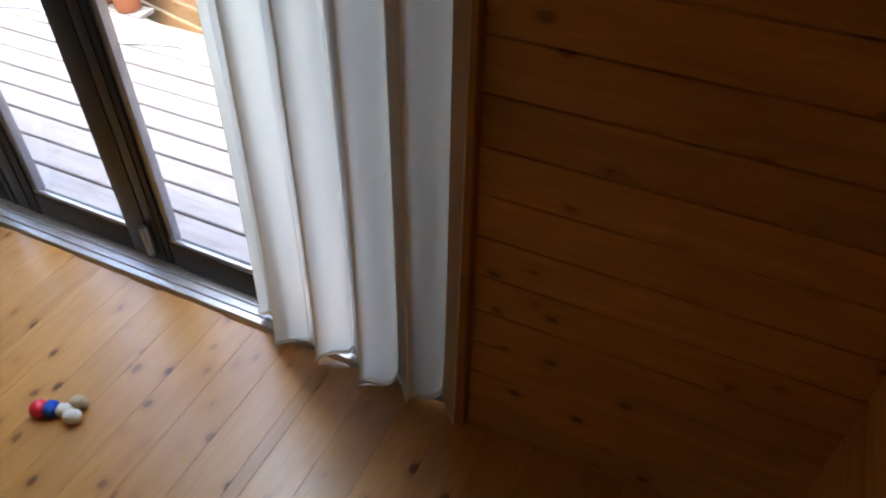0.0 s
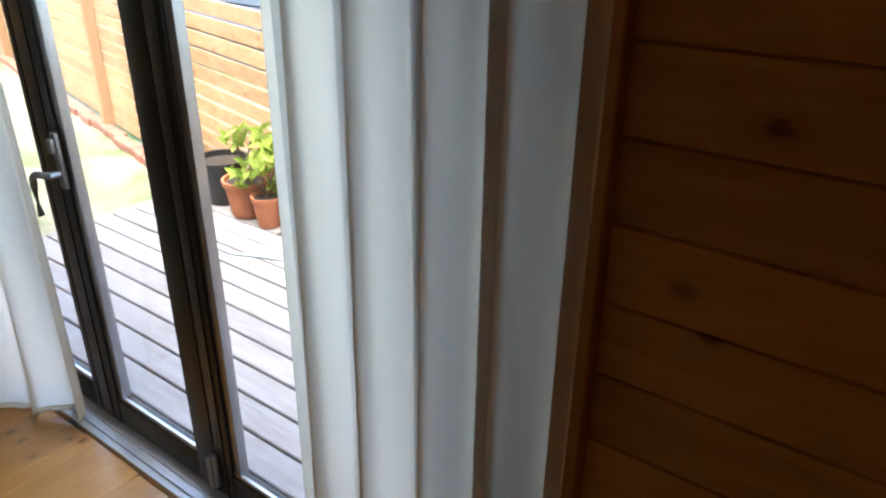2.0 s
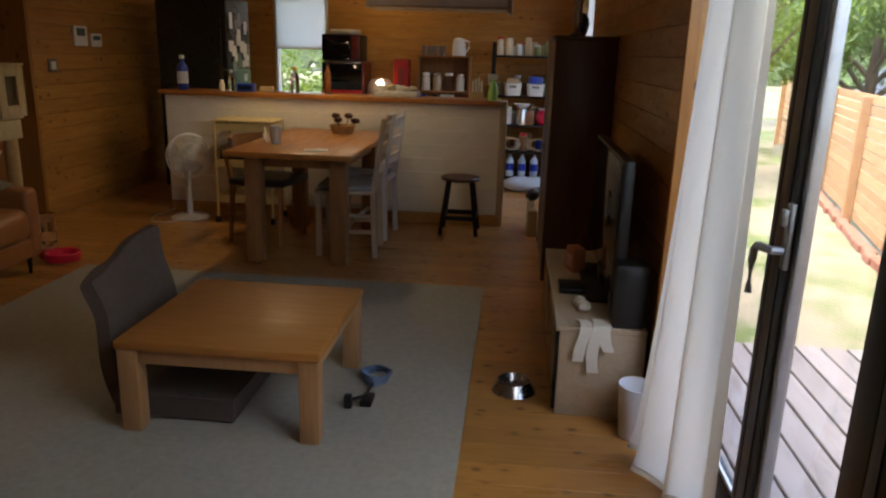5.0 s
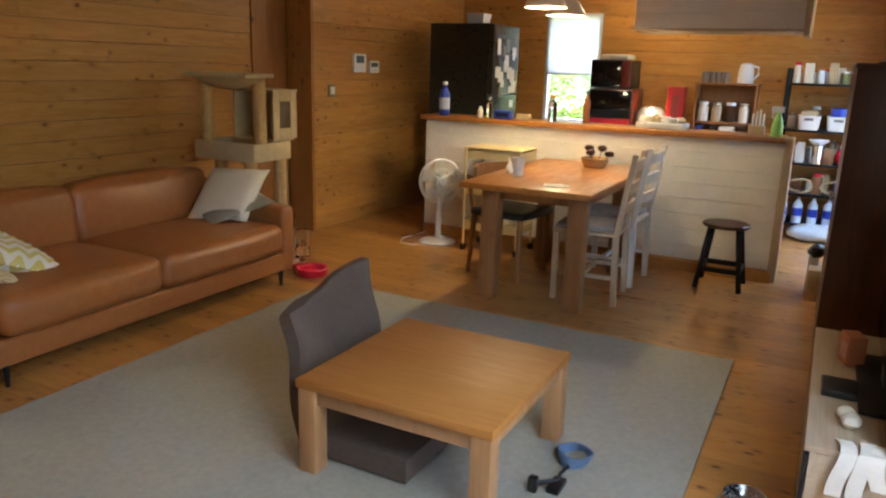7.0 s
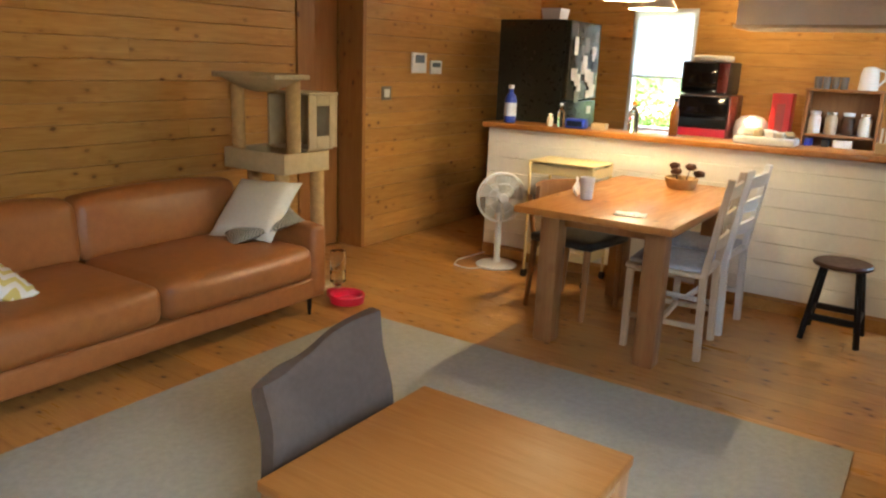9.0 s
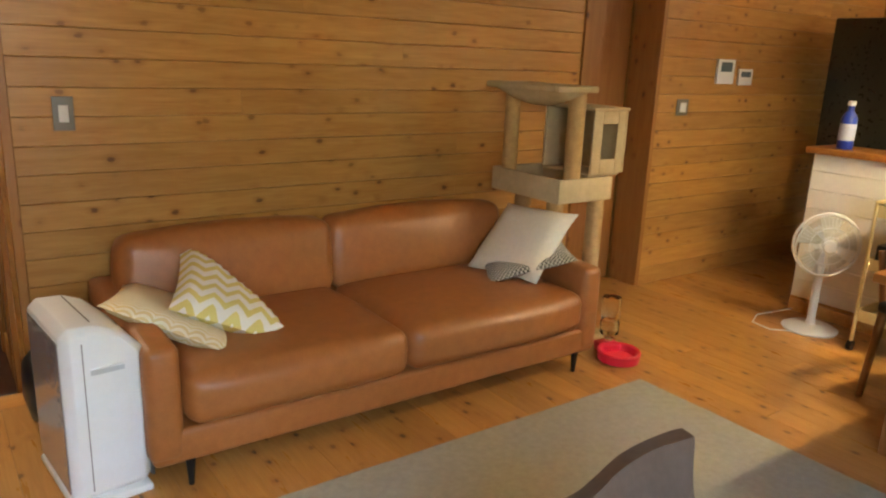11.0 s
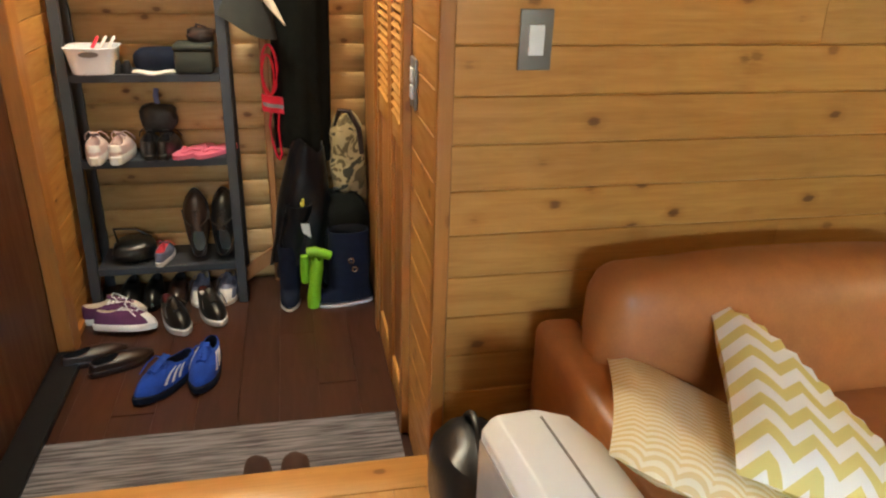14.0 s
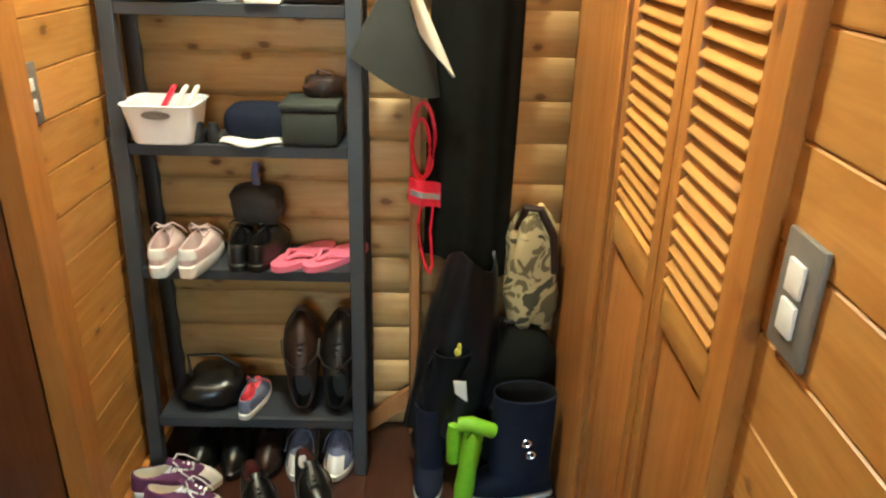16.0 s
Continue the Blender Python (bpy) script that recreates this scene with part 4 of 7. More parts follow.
def oval(bm, rx, ry, z0, z1, n=56, power=2.6, at=(0, 0)):
    ring = []
    for k in range(n):
        a = 2 * math.pi * k / n
        c, s = math.cos(a), math.sin(a)
        ring.append((at[0] + rx * math.copysign(abs(c) ** (2 / power), c), at[1] + ry * math.copysign(abs(s) ** (2 / power), s)))
    lo = [bm.verts.new((x, y, z0)) for x, y in ring]
    hi = [bm.verts.new((x, y, z1)) for x, y in ring]
    bm.faces.new(hi)
    bm.faces.new(lo[::-1])
    for k in range(n):
        bm.faces.new((lo[k], lo[(k + 1) % n], hi[(k + 1) % n], hi[k]))


bm = bmesh.new()
oval(bm, 0.365, 0.185, 0.001, 0.007)
part("mat_body", bm, plain("white mat pile", (0.38, 0.39, 0.42), 0.95, 0, 200, 0.08, 0.6, 0.003), mat)
GREYPILE = plain("grey mat pile", (0.10, 0.10, 0.105), 0.95, 0, 200, 0.1, 0.6, 0.003)


def flat(points, z0, z1):
    """A thin flat shape with a softly rounded outline through the points."""
    ring = []
    n = len(points)
    for k in range(n):
        p0, p1, p2, p3 = (Vector((*points[(k + d) % n], 0)) for d in (-1, 0, 1, 2))
        for j in range(5):
            t = j / 5
            ring.append(0.5 * ((2 * p1) + (p2 - p0) * t + (2 * p0 - 5 * p1 + 4 * p2 - p3) * t * t + (3 * p1 - p0 - 3 * p2 + p3) * t ** 3))
    m = bmesh.new()
    lo = [m.verts.new((p.x, p.y, z0)) for p in ring]
    hi = [m.verts.new((p.x, p.y, z1)) for p in ring]
    m.faces.new(hi)
    m.faces.new(lo[::-1])
    for k in range(len(ring)):
        m.faces.new((lo[k], lo[(k + 1) % len(ring)], hi[(k + 1) % len(ring)], hi[k]))
    return m


part("animal_body", flat([(0.27, 0.035), (0.10, 0.060), (-0.07, 0.055), (-0.115, 0.0), (-0.08, -0.072), (0.08, -0.078), (0.24, -0.055), (0.29, 0.0)], 0.0072, 0.0082), GREYPILE, mat, "plain grey animal silhouette")
part("animal_arm", flat([(-0.08, -0.062), (-0.16, -0.100), (-0.24, -0.125), (-0.255, -0.105), (-0.17, -0.070), (-0.09, -0.030)], 0.0072, 0.0080), GREYPILE, mat)
part("animal_tail", flat([(0.27, 0.01), (0.305, 0.04), (0.30, 0.10), (0.25, 0.135), (0.22, 0.12), (0.255, 0.10), (0.262, 0.05)], 0.0072, 0.0083), GREYPILE, mat)
part("animal_head", flat([(-0.10, 0.005), (-0.085, 0.07), (-0.105, 0.115), (-0.135, 0.075), (-0.195, 0.07), (-0.225, 0.11), (-0.24, 0.06), (-0.235, 0.0), (-0.19, -0.03), (-0.14, -0.03)], 0.0072, 0.0086), GREYPILE, mat)
for x, y, rx, ry in ((-0.135, 0.035, 0.017, 0.012), (-0.195, 0.035, 0.017, 0.012), (-0.165, -0.002, 0.030, 0.014)):
    bm = bmesh.new()
    oval(bm, rx, ry, 0.0087, 0.0094, 20, 2.2, (x, y))
    part("face_patch", bm, bpy.data.materials["white mat pile"], mat)

# ---- cat tree ----
ct = thing("cat_tree", (-3.07, -0.90, 0), "beige plush cat tree with sisal posts and a hammock", "cat tree")
boxed("base", (-0.22, -0.27, 0), (0.20, 0.27, 0.035), TAN, ct, 0.01)
for x, y, z0, z1, r in ((-0.13, 0.19, 0.036, 0.735, 0.042), (0.12, 0.16, 0.036, 0.735, 0.042), (0.0, -0.20, 0.036, 0.735, 0.045), (0.055, 0.19, 0.745, 1.245, 0.042), (0.20, -0.18, 0.745, 1.245, 0.038)):
    bm = bmesh.new()
    n = int((z1 - z0) / 0.014)
    lathe(bm, [(r * (1.0 if k % 2 else 0.95), z0 + (z1 - z0) * k / n) for k in range(n + 1)], 16, (min(x, 0.13), y, 0))
    part("post", bm, SISAL, ct, "sisal wound post")
bm = bmesh.new()
box(bm, (-0.175, -0.25, 0.736), (0.17, 0.235, 0.75), 0.003)
for a, b in (((-0.18, 0.222, 0.730), (0.178, 0.242, 0.845)), ((-0.18, -0.256, 0.730), (0.178, -0.236, 0.845)), ((-0.18, -0.236, 0.730), (-0.16, 0.222, 0.845)), ((0.158, -0.236, 0.730), (0.178, 0.222, 0.845))):
    box(bm, a, b, 0.006)
part("tray", bm, TAN, ct)
bm = bmesh.new()
slab(bm, lambda u, v: (0.02 + 0.23 * u, -0.22 + 0.48 * v, 1.262 - 0.085 * max(0, (1 - (2 * u - 1) ** 2) * (1 - (2 * v - 1) ** 2)) ** 0.7), 14, 14, 0.008)
part("hammock", bm, TAN, ct, "sagging beige hammock")
bm = bmesh.new()
for a, b in (((0.005, -0.235, 1.246), (0.265, -0.21, 1.275)), ((0.005, 0.25, 1.246), (0.265, 0.275, 1.275)), ((0.005, -0.21, 1.246), (0.03, 0.25, 1.275)), ((0.24, -0.21, 1.246), (0.265, 0.25, 1.275))):
    box(bm, a, b, 0.008)
part("frame", bm, TAN, ct)
bm = bmesh.new()
for a, b in (((-0.25, -0.10, 0.86), (-0.235, 0.24, 1.16)), ((-0.235, -0.10, 0.86), (-0.02, -0.085, 1.16)), ((-0.235, 0.225, 0.86), (-0.185, 0.24, 1.16)), ((-0.08, 0.225, 0.86), (-0.02, 0.24, 1.16)), ((-0.185, 0.225, 0.86), (-0.08, 0.24, 0.93)), ((-0.185, 0.225, 1.10), (-0.08, 0.24, 1.16)),
             ((-0.25, -0.10, 1.161), (-0.01, 0.25, 1.176)), ((-0.235, -0.085, 0.846), (-0.02, 0.225, 0.8595))):
    box(bm, a, b, 0.004)
part("cubby", bm, TAN, ct, "beige plush box with an opening")

feeder = thing("pet_feeder", (-3.115, -0.395, 0), "red plastic pet bowl with a clear bottle", "pet bowl", turn=70)
bm = bmesh.new()
lathe(bm, [(0.085, 0), (0.098, 0.006), (0.105, 0.05), (0.10, 0.056), (0.088, 0.05), (0.075, 0.02), (0.004, 0.018)], 28)
part("bowl", bm, RED, feeder)
bm = bmesh.new()
box(bm, (-0.16, -0.055, 0.0), (-0.065, 0.055, 0.05), 0.012)
part("bottle_base", bm, RED, feeder)
bm = bmesh.new()
lathe(bm, [(0.02, 0.05), (0.022, 0.075), (0.046, 0.10), (0.047, 0.16), (0.043, 0.17), (0.047, 0.18), (0.047, 0.27), (0.044, 0.285), (0.004, 0.29)], 20, (-0.112, 0, 0))
part("bottle", bm, glass("clear plastic", (0.95, 0.97, 0.98), 0.05), feeder, "clear plastic bottle")

# ---- television side ----
tv_board = thing("tv_cabinet", (-2.05, 2.705, 0), "long low birch television cabinet with black glass doors", "cabinet")
boxed("top", (-0.62, -0.165, 0.336), (0.50, 0.165, 0.356), BIRCH_X, tv_board, 0.002)
boxed("side_panel", (0.482, -0.150, 0), (0.50, 0.165, 0.3355), BIRCH_X, tv_board, 0.002)
boxed("side_panel", (-0.62, -0.150, 0), (-0.602, 0.165, 0.3355), BIRCH_X, tv_board, 0.002)
boxed("back_panel", (-0.60, 0.150, 0.02), (0.48, 0.165, 0.335), BIRCH_X, tv_board, 0.001)
boxed("bottom", (-0.60, -0.145, 0.02), (0.48, 0.149, 0.038), BIRCH_X, tv_board, 0.001)
BLACKGLASS = plain("black glass", (0.006, 0.006, 0.007), 0.08, 0, 40, 0.1, 0)
for a, b in ((-0.06, 0.495), (-0.615, -0.065)):
    boxed("door", (a, -0.165, 0.02), (b, -0.1505, 0.334), BLACKGLASS, tv_board, 0.003)
screen = thing("television", (-2.12, 2.76, 0.356), "black flat television on the low cabinet", "television")
boxed("foot", (-0.28, -0.085, 0), (0.28, 0.075, 0.014), BLACK, screen, 0.005)
boxed("neck", (-0.05, -0.012, 0.0145), (0.05, 0.018, 0.09), BLACK, screen, 0.005)
boxed("case", (-0.46, -0.014, 0.07), (0.46, 0.03, 0.60), BLACK, screen, 0.008)
boxed("display", (-0.447, -0.017, 0.085), (0.447, -0.0142, 0.588), BLACKGLASS, screen, 0.001)

loudspeaker = thing("loudspeaker", (-1.63, 2.80, 0.356), "small black loudspeaker beside the television", "loudspeaker")
boxed("case", (-0.07, -0.06, 0), (0.07, 0.06, 0.24), BLACK, loudspeaker, 0.01)
bm = bmesh.new()
rod(bm, (0, -0.061, 0.08), (0, -0.066, 0.08), 0.045)
part("cone", bm, BLACKMETAL, loudspeaker)

wardrobe = thing("tall_cabinet", (-3.75, 2.715, 0), "dark brown wooden cabinet, head high", "cabinet")
boxed("side_panel", (0.482, -0.165, 0), (0.50, 0.18, 1.40), DARKWOOD, wardrobe, 0.003)
boxed("side_panel", (-0.50, -0.165, 0), (-0.482, 0.18, 1.40), DARKWOOD, wardrobe, 0.003)
boxed("top", (-0.51, -0.172, 1.4005), (0.51, 0.182, 1.422), DARKWOOD, wardrobe, 0.003)
for a, b in ((-0.481, -0.002), (0.002, 0.481)):
    d = boxed("door", (a, -0.165, 0.04), (b, -0.147, 1.398), DARKWOOD, wardrobe, 0.003)
    rodded("knob", ((0.04 if a > 0 else -0.04), -0.167, 0.75), ((0.04 if a > 0 else -0.04), -0.19, 0.75), 0.012, STEEL, d)
boxed("back_panel", (-0.481, 0.165, 0.0), (0.481, 0.18, 1.40), DARKWOOD, wardrobe, 0.001)

# ---- kitchen counter ----
counter = thing("kitchen_counter", (-4.66, 0, 0), "kitchen bar with white painted board front and wooden top", "counter")
boxed("core", (-0.16, -0.415, 0), (-0.012, 2.23, 0.93), WHITEWOOD, counter, 0.001)
for k in range(8):
    z0 = 0.08 + k * 0.1075
    bm = bmesh.new()
    box(bm, (-0.0118, -0.42, z0 + 0.0006), (0.0, 2.232, z0 + 0.1069), 0.0022, 1)
    part("board", bm, WHITEWOOD, counter)
boxed("kick", (-0.0119, -0.42, 0.0), (0.004, 2.24, 0.079), PINE_Y, counter, 0.002)
boxed("end_post", (-0.17, 2.2325, 0), (0.012, 2.285, 0.965), BIRCH_X, counter, 0.003, "pale wood end board")
boxed("top", (-0.30, -0.46, 0.931), (0.03, 2.232, 0.966), TABLE_X, counter, 0.004)
low_unit = thing("kitchen_cabinet", (-5.25, 0.9, 0), "white kitchen base unit behind the bar", "cabinet")
boxed("body", (-0.30, -1.3, 0), (0.28, 1.3, 0.84), WHITEPAINT, low_unit, 0.003)
boxed("worktop", (-0.31, -1.31, 0.8405), (0.285, 1.31, 0.86), STEEL, low_unit, 0.003)
back_unit = thing("back_cabinet", (-6.50, 0.75, 0), "low wooden cabinet along the kitchen wall", "cabinet")
boxed("body", (-0.29, -0.75, 0), (0.27, 1.2, 0.80), BIRCH_X, back_unit, 0.003)
boxed("worktop", (-0.30, -0.76, 0.8005), (0.285, 1.21, 0.83), TABLE_X, back_unit, 0.003)

hood = thing("hanging_cupboard", (-4.62, 0, 0), "white board clad cupboard hung from the ceiling above the bar", "cupboard")
boxed("core", (-0.40, 1.20, 1.645), (-0.012, 2.245, TOP - 0.002), WHITEWOOD, hood, 0.001)
for k in range(8):
    z0 = 1.64 + 0.1 * k
    boxed("board", (-0.0118, 1.205, z0 + 0.0006), (0.0, 2.245, z0 + 0.0994), WHITEWOOD, hood, 0.0018)
boxed("bottom_trim", (-0.41, 1.19, 1.622), (0.006, 2.25, 1.640), BIRCH_X, hood, 0.002)
boxed("end_trim", (-0.41, 2.2505, 1.60), (0.012, 2.285, TOP - 0.002), BIRCH_X, hood, 0.002)

fridge = thing("refrigerator", (-5.86, -0.71, 0), "dark green black refrigerator with papers stuck on its doors", "refrigerator")
boxed("body", (-0.30, -0.19, 0.02), (0.30, 0.41, 1.73), FRIDGE, fridge, 0.012)
for a, b in ((0.04, 0.60), (0.61, 1.10), (1.11, 1.725)):
    boxed("door", (-0.298, 0.4105, a), (0.298, 0.455, b), FRIDGE, fridge, 0.01)
random.seed(11)
for k in range(26):
    x, z = random.uniform(-0.26, 0.19), random.uniform(0.98, 1.58)
    w, h = random.uniform(0.05, 0.12), random.uniform(0.06, 0.15)
    boxed("paper_note", (x, 0.4555 + 0.0008 * k, z), (x + w, 0.4561 + 0.0008 * k, z + h), (PAPER, PAPER, GREYPLATE, PAPER, BLACK)[k % 5], fridge, 0)

fridge_box = thing("storage_basket", (-5.86, -0.55, 1.7305), "pale storage basket on top of the refrigerator", "basket")
bm = bmesh.new()
lathe(bm, [(0.10, 0), (0.105, 0.004), (0.125, 0.10), (0.12, 0.10), (0.098, 0.008), (0.003, 0.008)], 4)
bmesh.ops.rotate(bm, cent=(0, 0, 0), matrix=Matrix.Rotation(radians(45), 3, "Z"), verts=bm.verts)
part("basket_body", bm, WHITEPL, fridge_box)

# ---- dining ----
dining = thing("dining_table", (-3.83, 1.03, 0), "solid pine dining table with thick square legs", "table")
boxed("tabletop", (-0.70, -0.38, 0.685), (0.70, 0.39, 0.72), TABLE_X, dining, 0.006)
for a, b in (((-0.52, -0.29, 0.60), (0.52, -0.265, 0.6845)), ((-0.52, 0.265, 0.60), (0.52, 0.29, 0.6845)), ((-0.46, -0.264, 0.60), (-0.435, 0.264, 0.6845)), ((0.435, -0.264, 0.60), (0.46, 0.264, 0.6845))):
    boxed("apron", a, b, TABLE_Z, dining, 0.003)
for sx in (-1, 1):
    for sy in (-1, 1):
        boxed("leg", (sx * 0.48 - 0.05, sy * 0.265 - 0.05, 0), (sx * 0.48 + 0.05, sy * 0.265 + 0.05, 0.684), TABLE_Z, dining, 0.006)


def ladder_chair(at, turn, frame_m, seat_m, label):
    """A ladder back chair; it faces -y before the turn."""
    t = thing("dining_chair", at, label, "chair", "chairs round the table", turn=turn)
    boxed("seat", (-0.19, -0.20, 0.415), (0.19, 0.19, 0.44), frame_m, t, 0.008)
    bm = bmesh.new()
    cushion(bm, (-0.175, -0.185, 0.4405), (0.175, 0.165, 0.468), 0.006, 0.012)
    part("seat_pad", bm, seat_m, t)
    for x in (-0.17, 0.17):
        bm = bmesh.new()
        beam(bm, (x, -0.175, 0), (x, -0.175, 0.414), 0.034, 0.034)
        part("leg", bm, frame_m, t)
        bm = bmesh.new()
        beam(bm, (x, 0.19, 0), (x, 0.175, 0.43), 0.034, 0.036)
        beam(bm, (x, 0.175, 0.42), (x * 0.97, 0.245, 0.90), 0.034, 0.034)
        part("leg", bm, frame_m, t)
        bm = bmesh.new()
        beam(bm, (x, -0.16, 0.17), (x, 0.175, 0.17), 0.02, 0.026)
        part("stretcher", bm, frame_m, t)
    for z, y in ((0.58, 0.197), (0.70, 0.214), (0.83, 0.233)):
        bm = bmesh.new()
        slab(bm, lambda u, v: (-0.155 + 0.31 * u, y + 0.02 * math.sin(math.pi * u) + 0.010 * v, z - 0.028 + (0.056 + 0.012 * math.sin(math.pi * u)) * v), 8, 2, 0.014)
        part("slat", bm, frame_m, t)
    boxed("stretcher", (-0.155, -0.012, 0.165), (0.155, 0.012, 0.187), frame_m, t, 0.003)
    return t


SEATBLUE = cloth("pale grey blue cloth", (0.45, 0.47, 0.52), 0, 300, 0.2)
PALEWOOD = wood("pale washed wood", 2, (0.66, 0.54, 0.40), (0.56, 0.44, 0.31), 0.45, 0.0, vary=0.04)
ladder_chair((-3.71, 1.28, 0), 4, PALEWOOD, SEATBLUE, "pale wooden ladder back chair with a grey blue pad")
ladder_chair((-4.18, 1.29, 0), -3, WHITEPAINT, SEATBLUE, "white painted ladder back chair with a grey blue pad")

dark_chair = thing("dining_chair", (-3.92, 0.66, 0), "brown wooden chair with a round back and black seat", "chair", "chairs round the table", turn=172)
bm = bmesh.new()
cushion(bm, (-0.21, -0.21, 0.40), (0.21, 0.20, 0.45), 0.012, 0.02)
part("seat", bm, BLACK, dark_chair)
for x in (-0.18, 0.18):
    for y, lean in ((-0.17, 0.0), (0.18, 0.03)):
        bm = bmesh.new()
        rod(bm, (x * 1.05, y + lean, 0), (x, y, 0.405), 0.014, 0.02)
        part("leg", bm, TABLE_Z, dark_chair)
    bm = bmesh.new()
    rod(bm, (x, 0.185, 0.40), (x * 1.02, 0.235, 0.66), 0.014)
    part("back_post", bm, TABLE_Z, dark_chair)
bm = bmesh.new()
slab(bm, lambda u, v: ((u - 0.5) * 0.44, 0.255 - 0.10 * (2 * u - 1) ** 2, 0.60 + 0.12 * v), 14, 3, 0.02)
part("backrest", bm, TABLE_Z, dark_chair)

stool = thing("stool", (-4.38, 1.97, 0), "round wooden stool with black legs", "stool")
bm = bmesh.new()
lathe(bm, [(0.01, 0.40), (0.138, 0.40), (0.146, 0.408), (0.146, 0.416), (0.138, 0.424), (0.01, 0.425)], 28)
part("seat", bm, DARKWOOD, stool)
for sx in (-1, 1):
    for sy in (-1, 1):
        bm = bmesh.new()
        beam(bm, (sx * 0.135, sy * 0.135, 0), (sx * 0.085, sy * 0.085, 0.40), 0.03, 0.022)
        part("leg", bm, BLACKMETAL, stool)
for s in (-1, 1):
    bm = bmesh.new()
    beam(bm, (-0.118, s * 0.118, 0.13), (0.118, s * 0.118, 0.13), 0.022, 0.034)
    beam(bm, (s * 0.118, -0.118, 0.13), (s * 0.118, 0.118, 0.13), 0.022, 0.034)
    part("stretcher", bm, BLACKMETAL, stool)

GLOWBULB = glow("lit bulb", (1.0, 0.80, 0.45), 3.0)
for x, z in ((-3.9, 1.72), (-4.3, 1.70)):
    p = thing("pendant_lamp", (x, 0.82, z), "white enamel cone pendant lamp, lit", "lamp", "pendants over the table")
    bm = bmesh.new()
    prof = [(0.135, 0.0), (0.128, 0.018), (0.085, 0.085), (0.035, 0.125), (0.022, 0.16)]
    lathe(bm, prof + [(0.020, 0.158), (0.032, 0.122), (0.081, 0.083), (0.124, 0.017), (0.1345, 0.0005)], 32, (0, 0, 0), False)
    part("shade", bm, plain("cream enamel", (0.76, 0.70, 0.58), 0.3, 0.1, 40, 0.04, 0), p)
    bm = bmesh.new()
    blob(bm, (0, 0, 0.075), (0.026, 0.026, 0.032), 12)
    b = part("bulb", bm, GLOWBULB, p, "glowing bulb")
    b.visible_shadow = False
    rodded("cord", (0, 0, 0.16), (0, 0, TOP - z), 0.004, BLACK, p, n=8)

# ---- small things of the living room ----
bin_ = thing("waste_bin", (-1.43, 2.83, 0), "small white plastic waste bin beside the curtain", "bin")
bm = bmesh.new()
lathe(bm, [(0.05, 0), (0.053, 0.004), (0.066, 0.19), (0.069, 0.20), (0.066, 0.202), (0.06, 0.19), (0.05, 0.01), (0.004, 0.008)], 24)
part("body", bm, WHITEPL, bin_)

dish = thing("steel_bowl", (-1.73, 2.40, 0), "round brushed steel pet dish on the floor", "bowl")
bm = bmesh.new()
lathe(bm, [(0.085, 0), (0.09, 0.003), (0.062, 0.045), (0.066, 0.05), (0.062, 0.049), (0.045, 0.02), (0.004, 0.016)], 28)
part("bowl", bm, STEEL, dish)

toy = thing("toy_bone", (-0.08, 2.45, 0), "small soft toy, red and blue cloth with a cream end", "toy", turn=24)
for x0, x1, r, m in ((-0.07, -0.035, 0.022, RED), (-0.035, -0.005, 0.021, plain("blue cloth", (0.02, 0.09, 0.42), 0.9)), (-0.005, 0.035, 0.017, CREAM)):
    bm = bmesh.new()
    blob(bm, ((x0 + x1) / 2, 0, r), ((x1 - x0) * 0.62, r * 1.1, r), 14, 0.8, 0.1, x0)
    part("segment", bm, m, toy)
for y in (-0.022, 0.022):
    bm = bmesh.new()
    blob(bm, (0.045, y, 0.02), (0.026, 0.02, 0.02), 12, 0.9, 0.1, y)
    part("lobe", bm, TAN if y > 0 else CREAM, toy)

cable = thing("power_cable", (-1.66, 1.84, 0.012), "coiled blue grey cable with a black plug on the rug", "cable")
bm = bmesh.new()
for k in range(5):
    tube(bm, [(0.075 * math.cos(a) * (1 - 0.07 * k) - 0.06, 0.045 * math.sin(a) * (1 + 0.1 * k), 0.006 + 0.007 * k + 0.003 * math.sin(3 * a + k)) for a in [0.35 * j for j in range(19)]], 0.0045, 6)
part("coil", bm, plain("blue grey rubber", (0.10, 0.16, 0.26), 0.5), cable)
bm = bmesh.new()
tube(bm, [(0.0, 0.0, 0.01), (0.07, -0.01, 0.012), (0.13, 0.0, 0.02), (0.19, -0.05, 0.03)], 0.007, 6)
box(bm, (0.10, -0.02, 0.0), (0.19, 0.025, 0.022), 0.006)
box(bm, (0.185, -0.075, 0.0), (0.215, -0.045, 0.055), 0.006)
part("plug", bm, BLACK, cable)

strap = thing("cloth_strips", (-1.62, 2.62, 0.3565), "cream cloth strips hanging over the cabinet's end", "cloth")
for k, (y0, drop) in enumerate(((-0.005, 0.11), (0.045, 0.15), (0.085, 0.07))):
    bm = bmesh.new()

    def strip(u, v, y0=y0, drop=drop, k=k):
        s = u * (0.10 + drop)
        over = max(0.0, s - 0.075)
        return (min(s, 0.078) + 0.01 * min(1, over * 30), y0 + 0.042 * v + 0.012 * math.sin(5 * u + k), 0.005 + 0.006 * math.sin(7 * u + 2 * k) ** 2 - over)

    slab(bm, strip, 16, 3, 0.003)
    part("strip", bm, CREAM, strap)

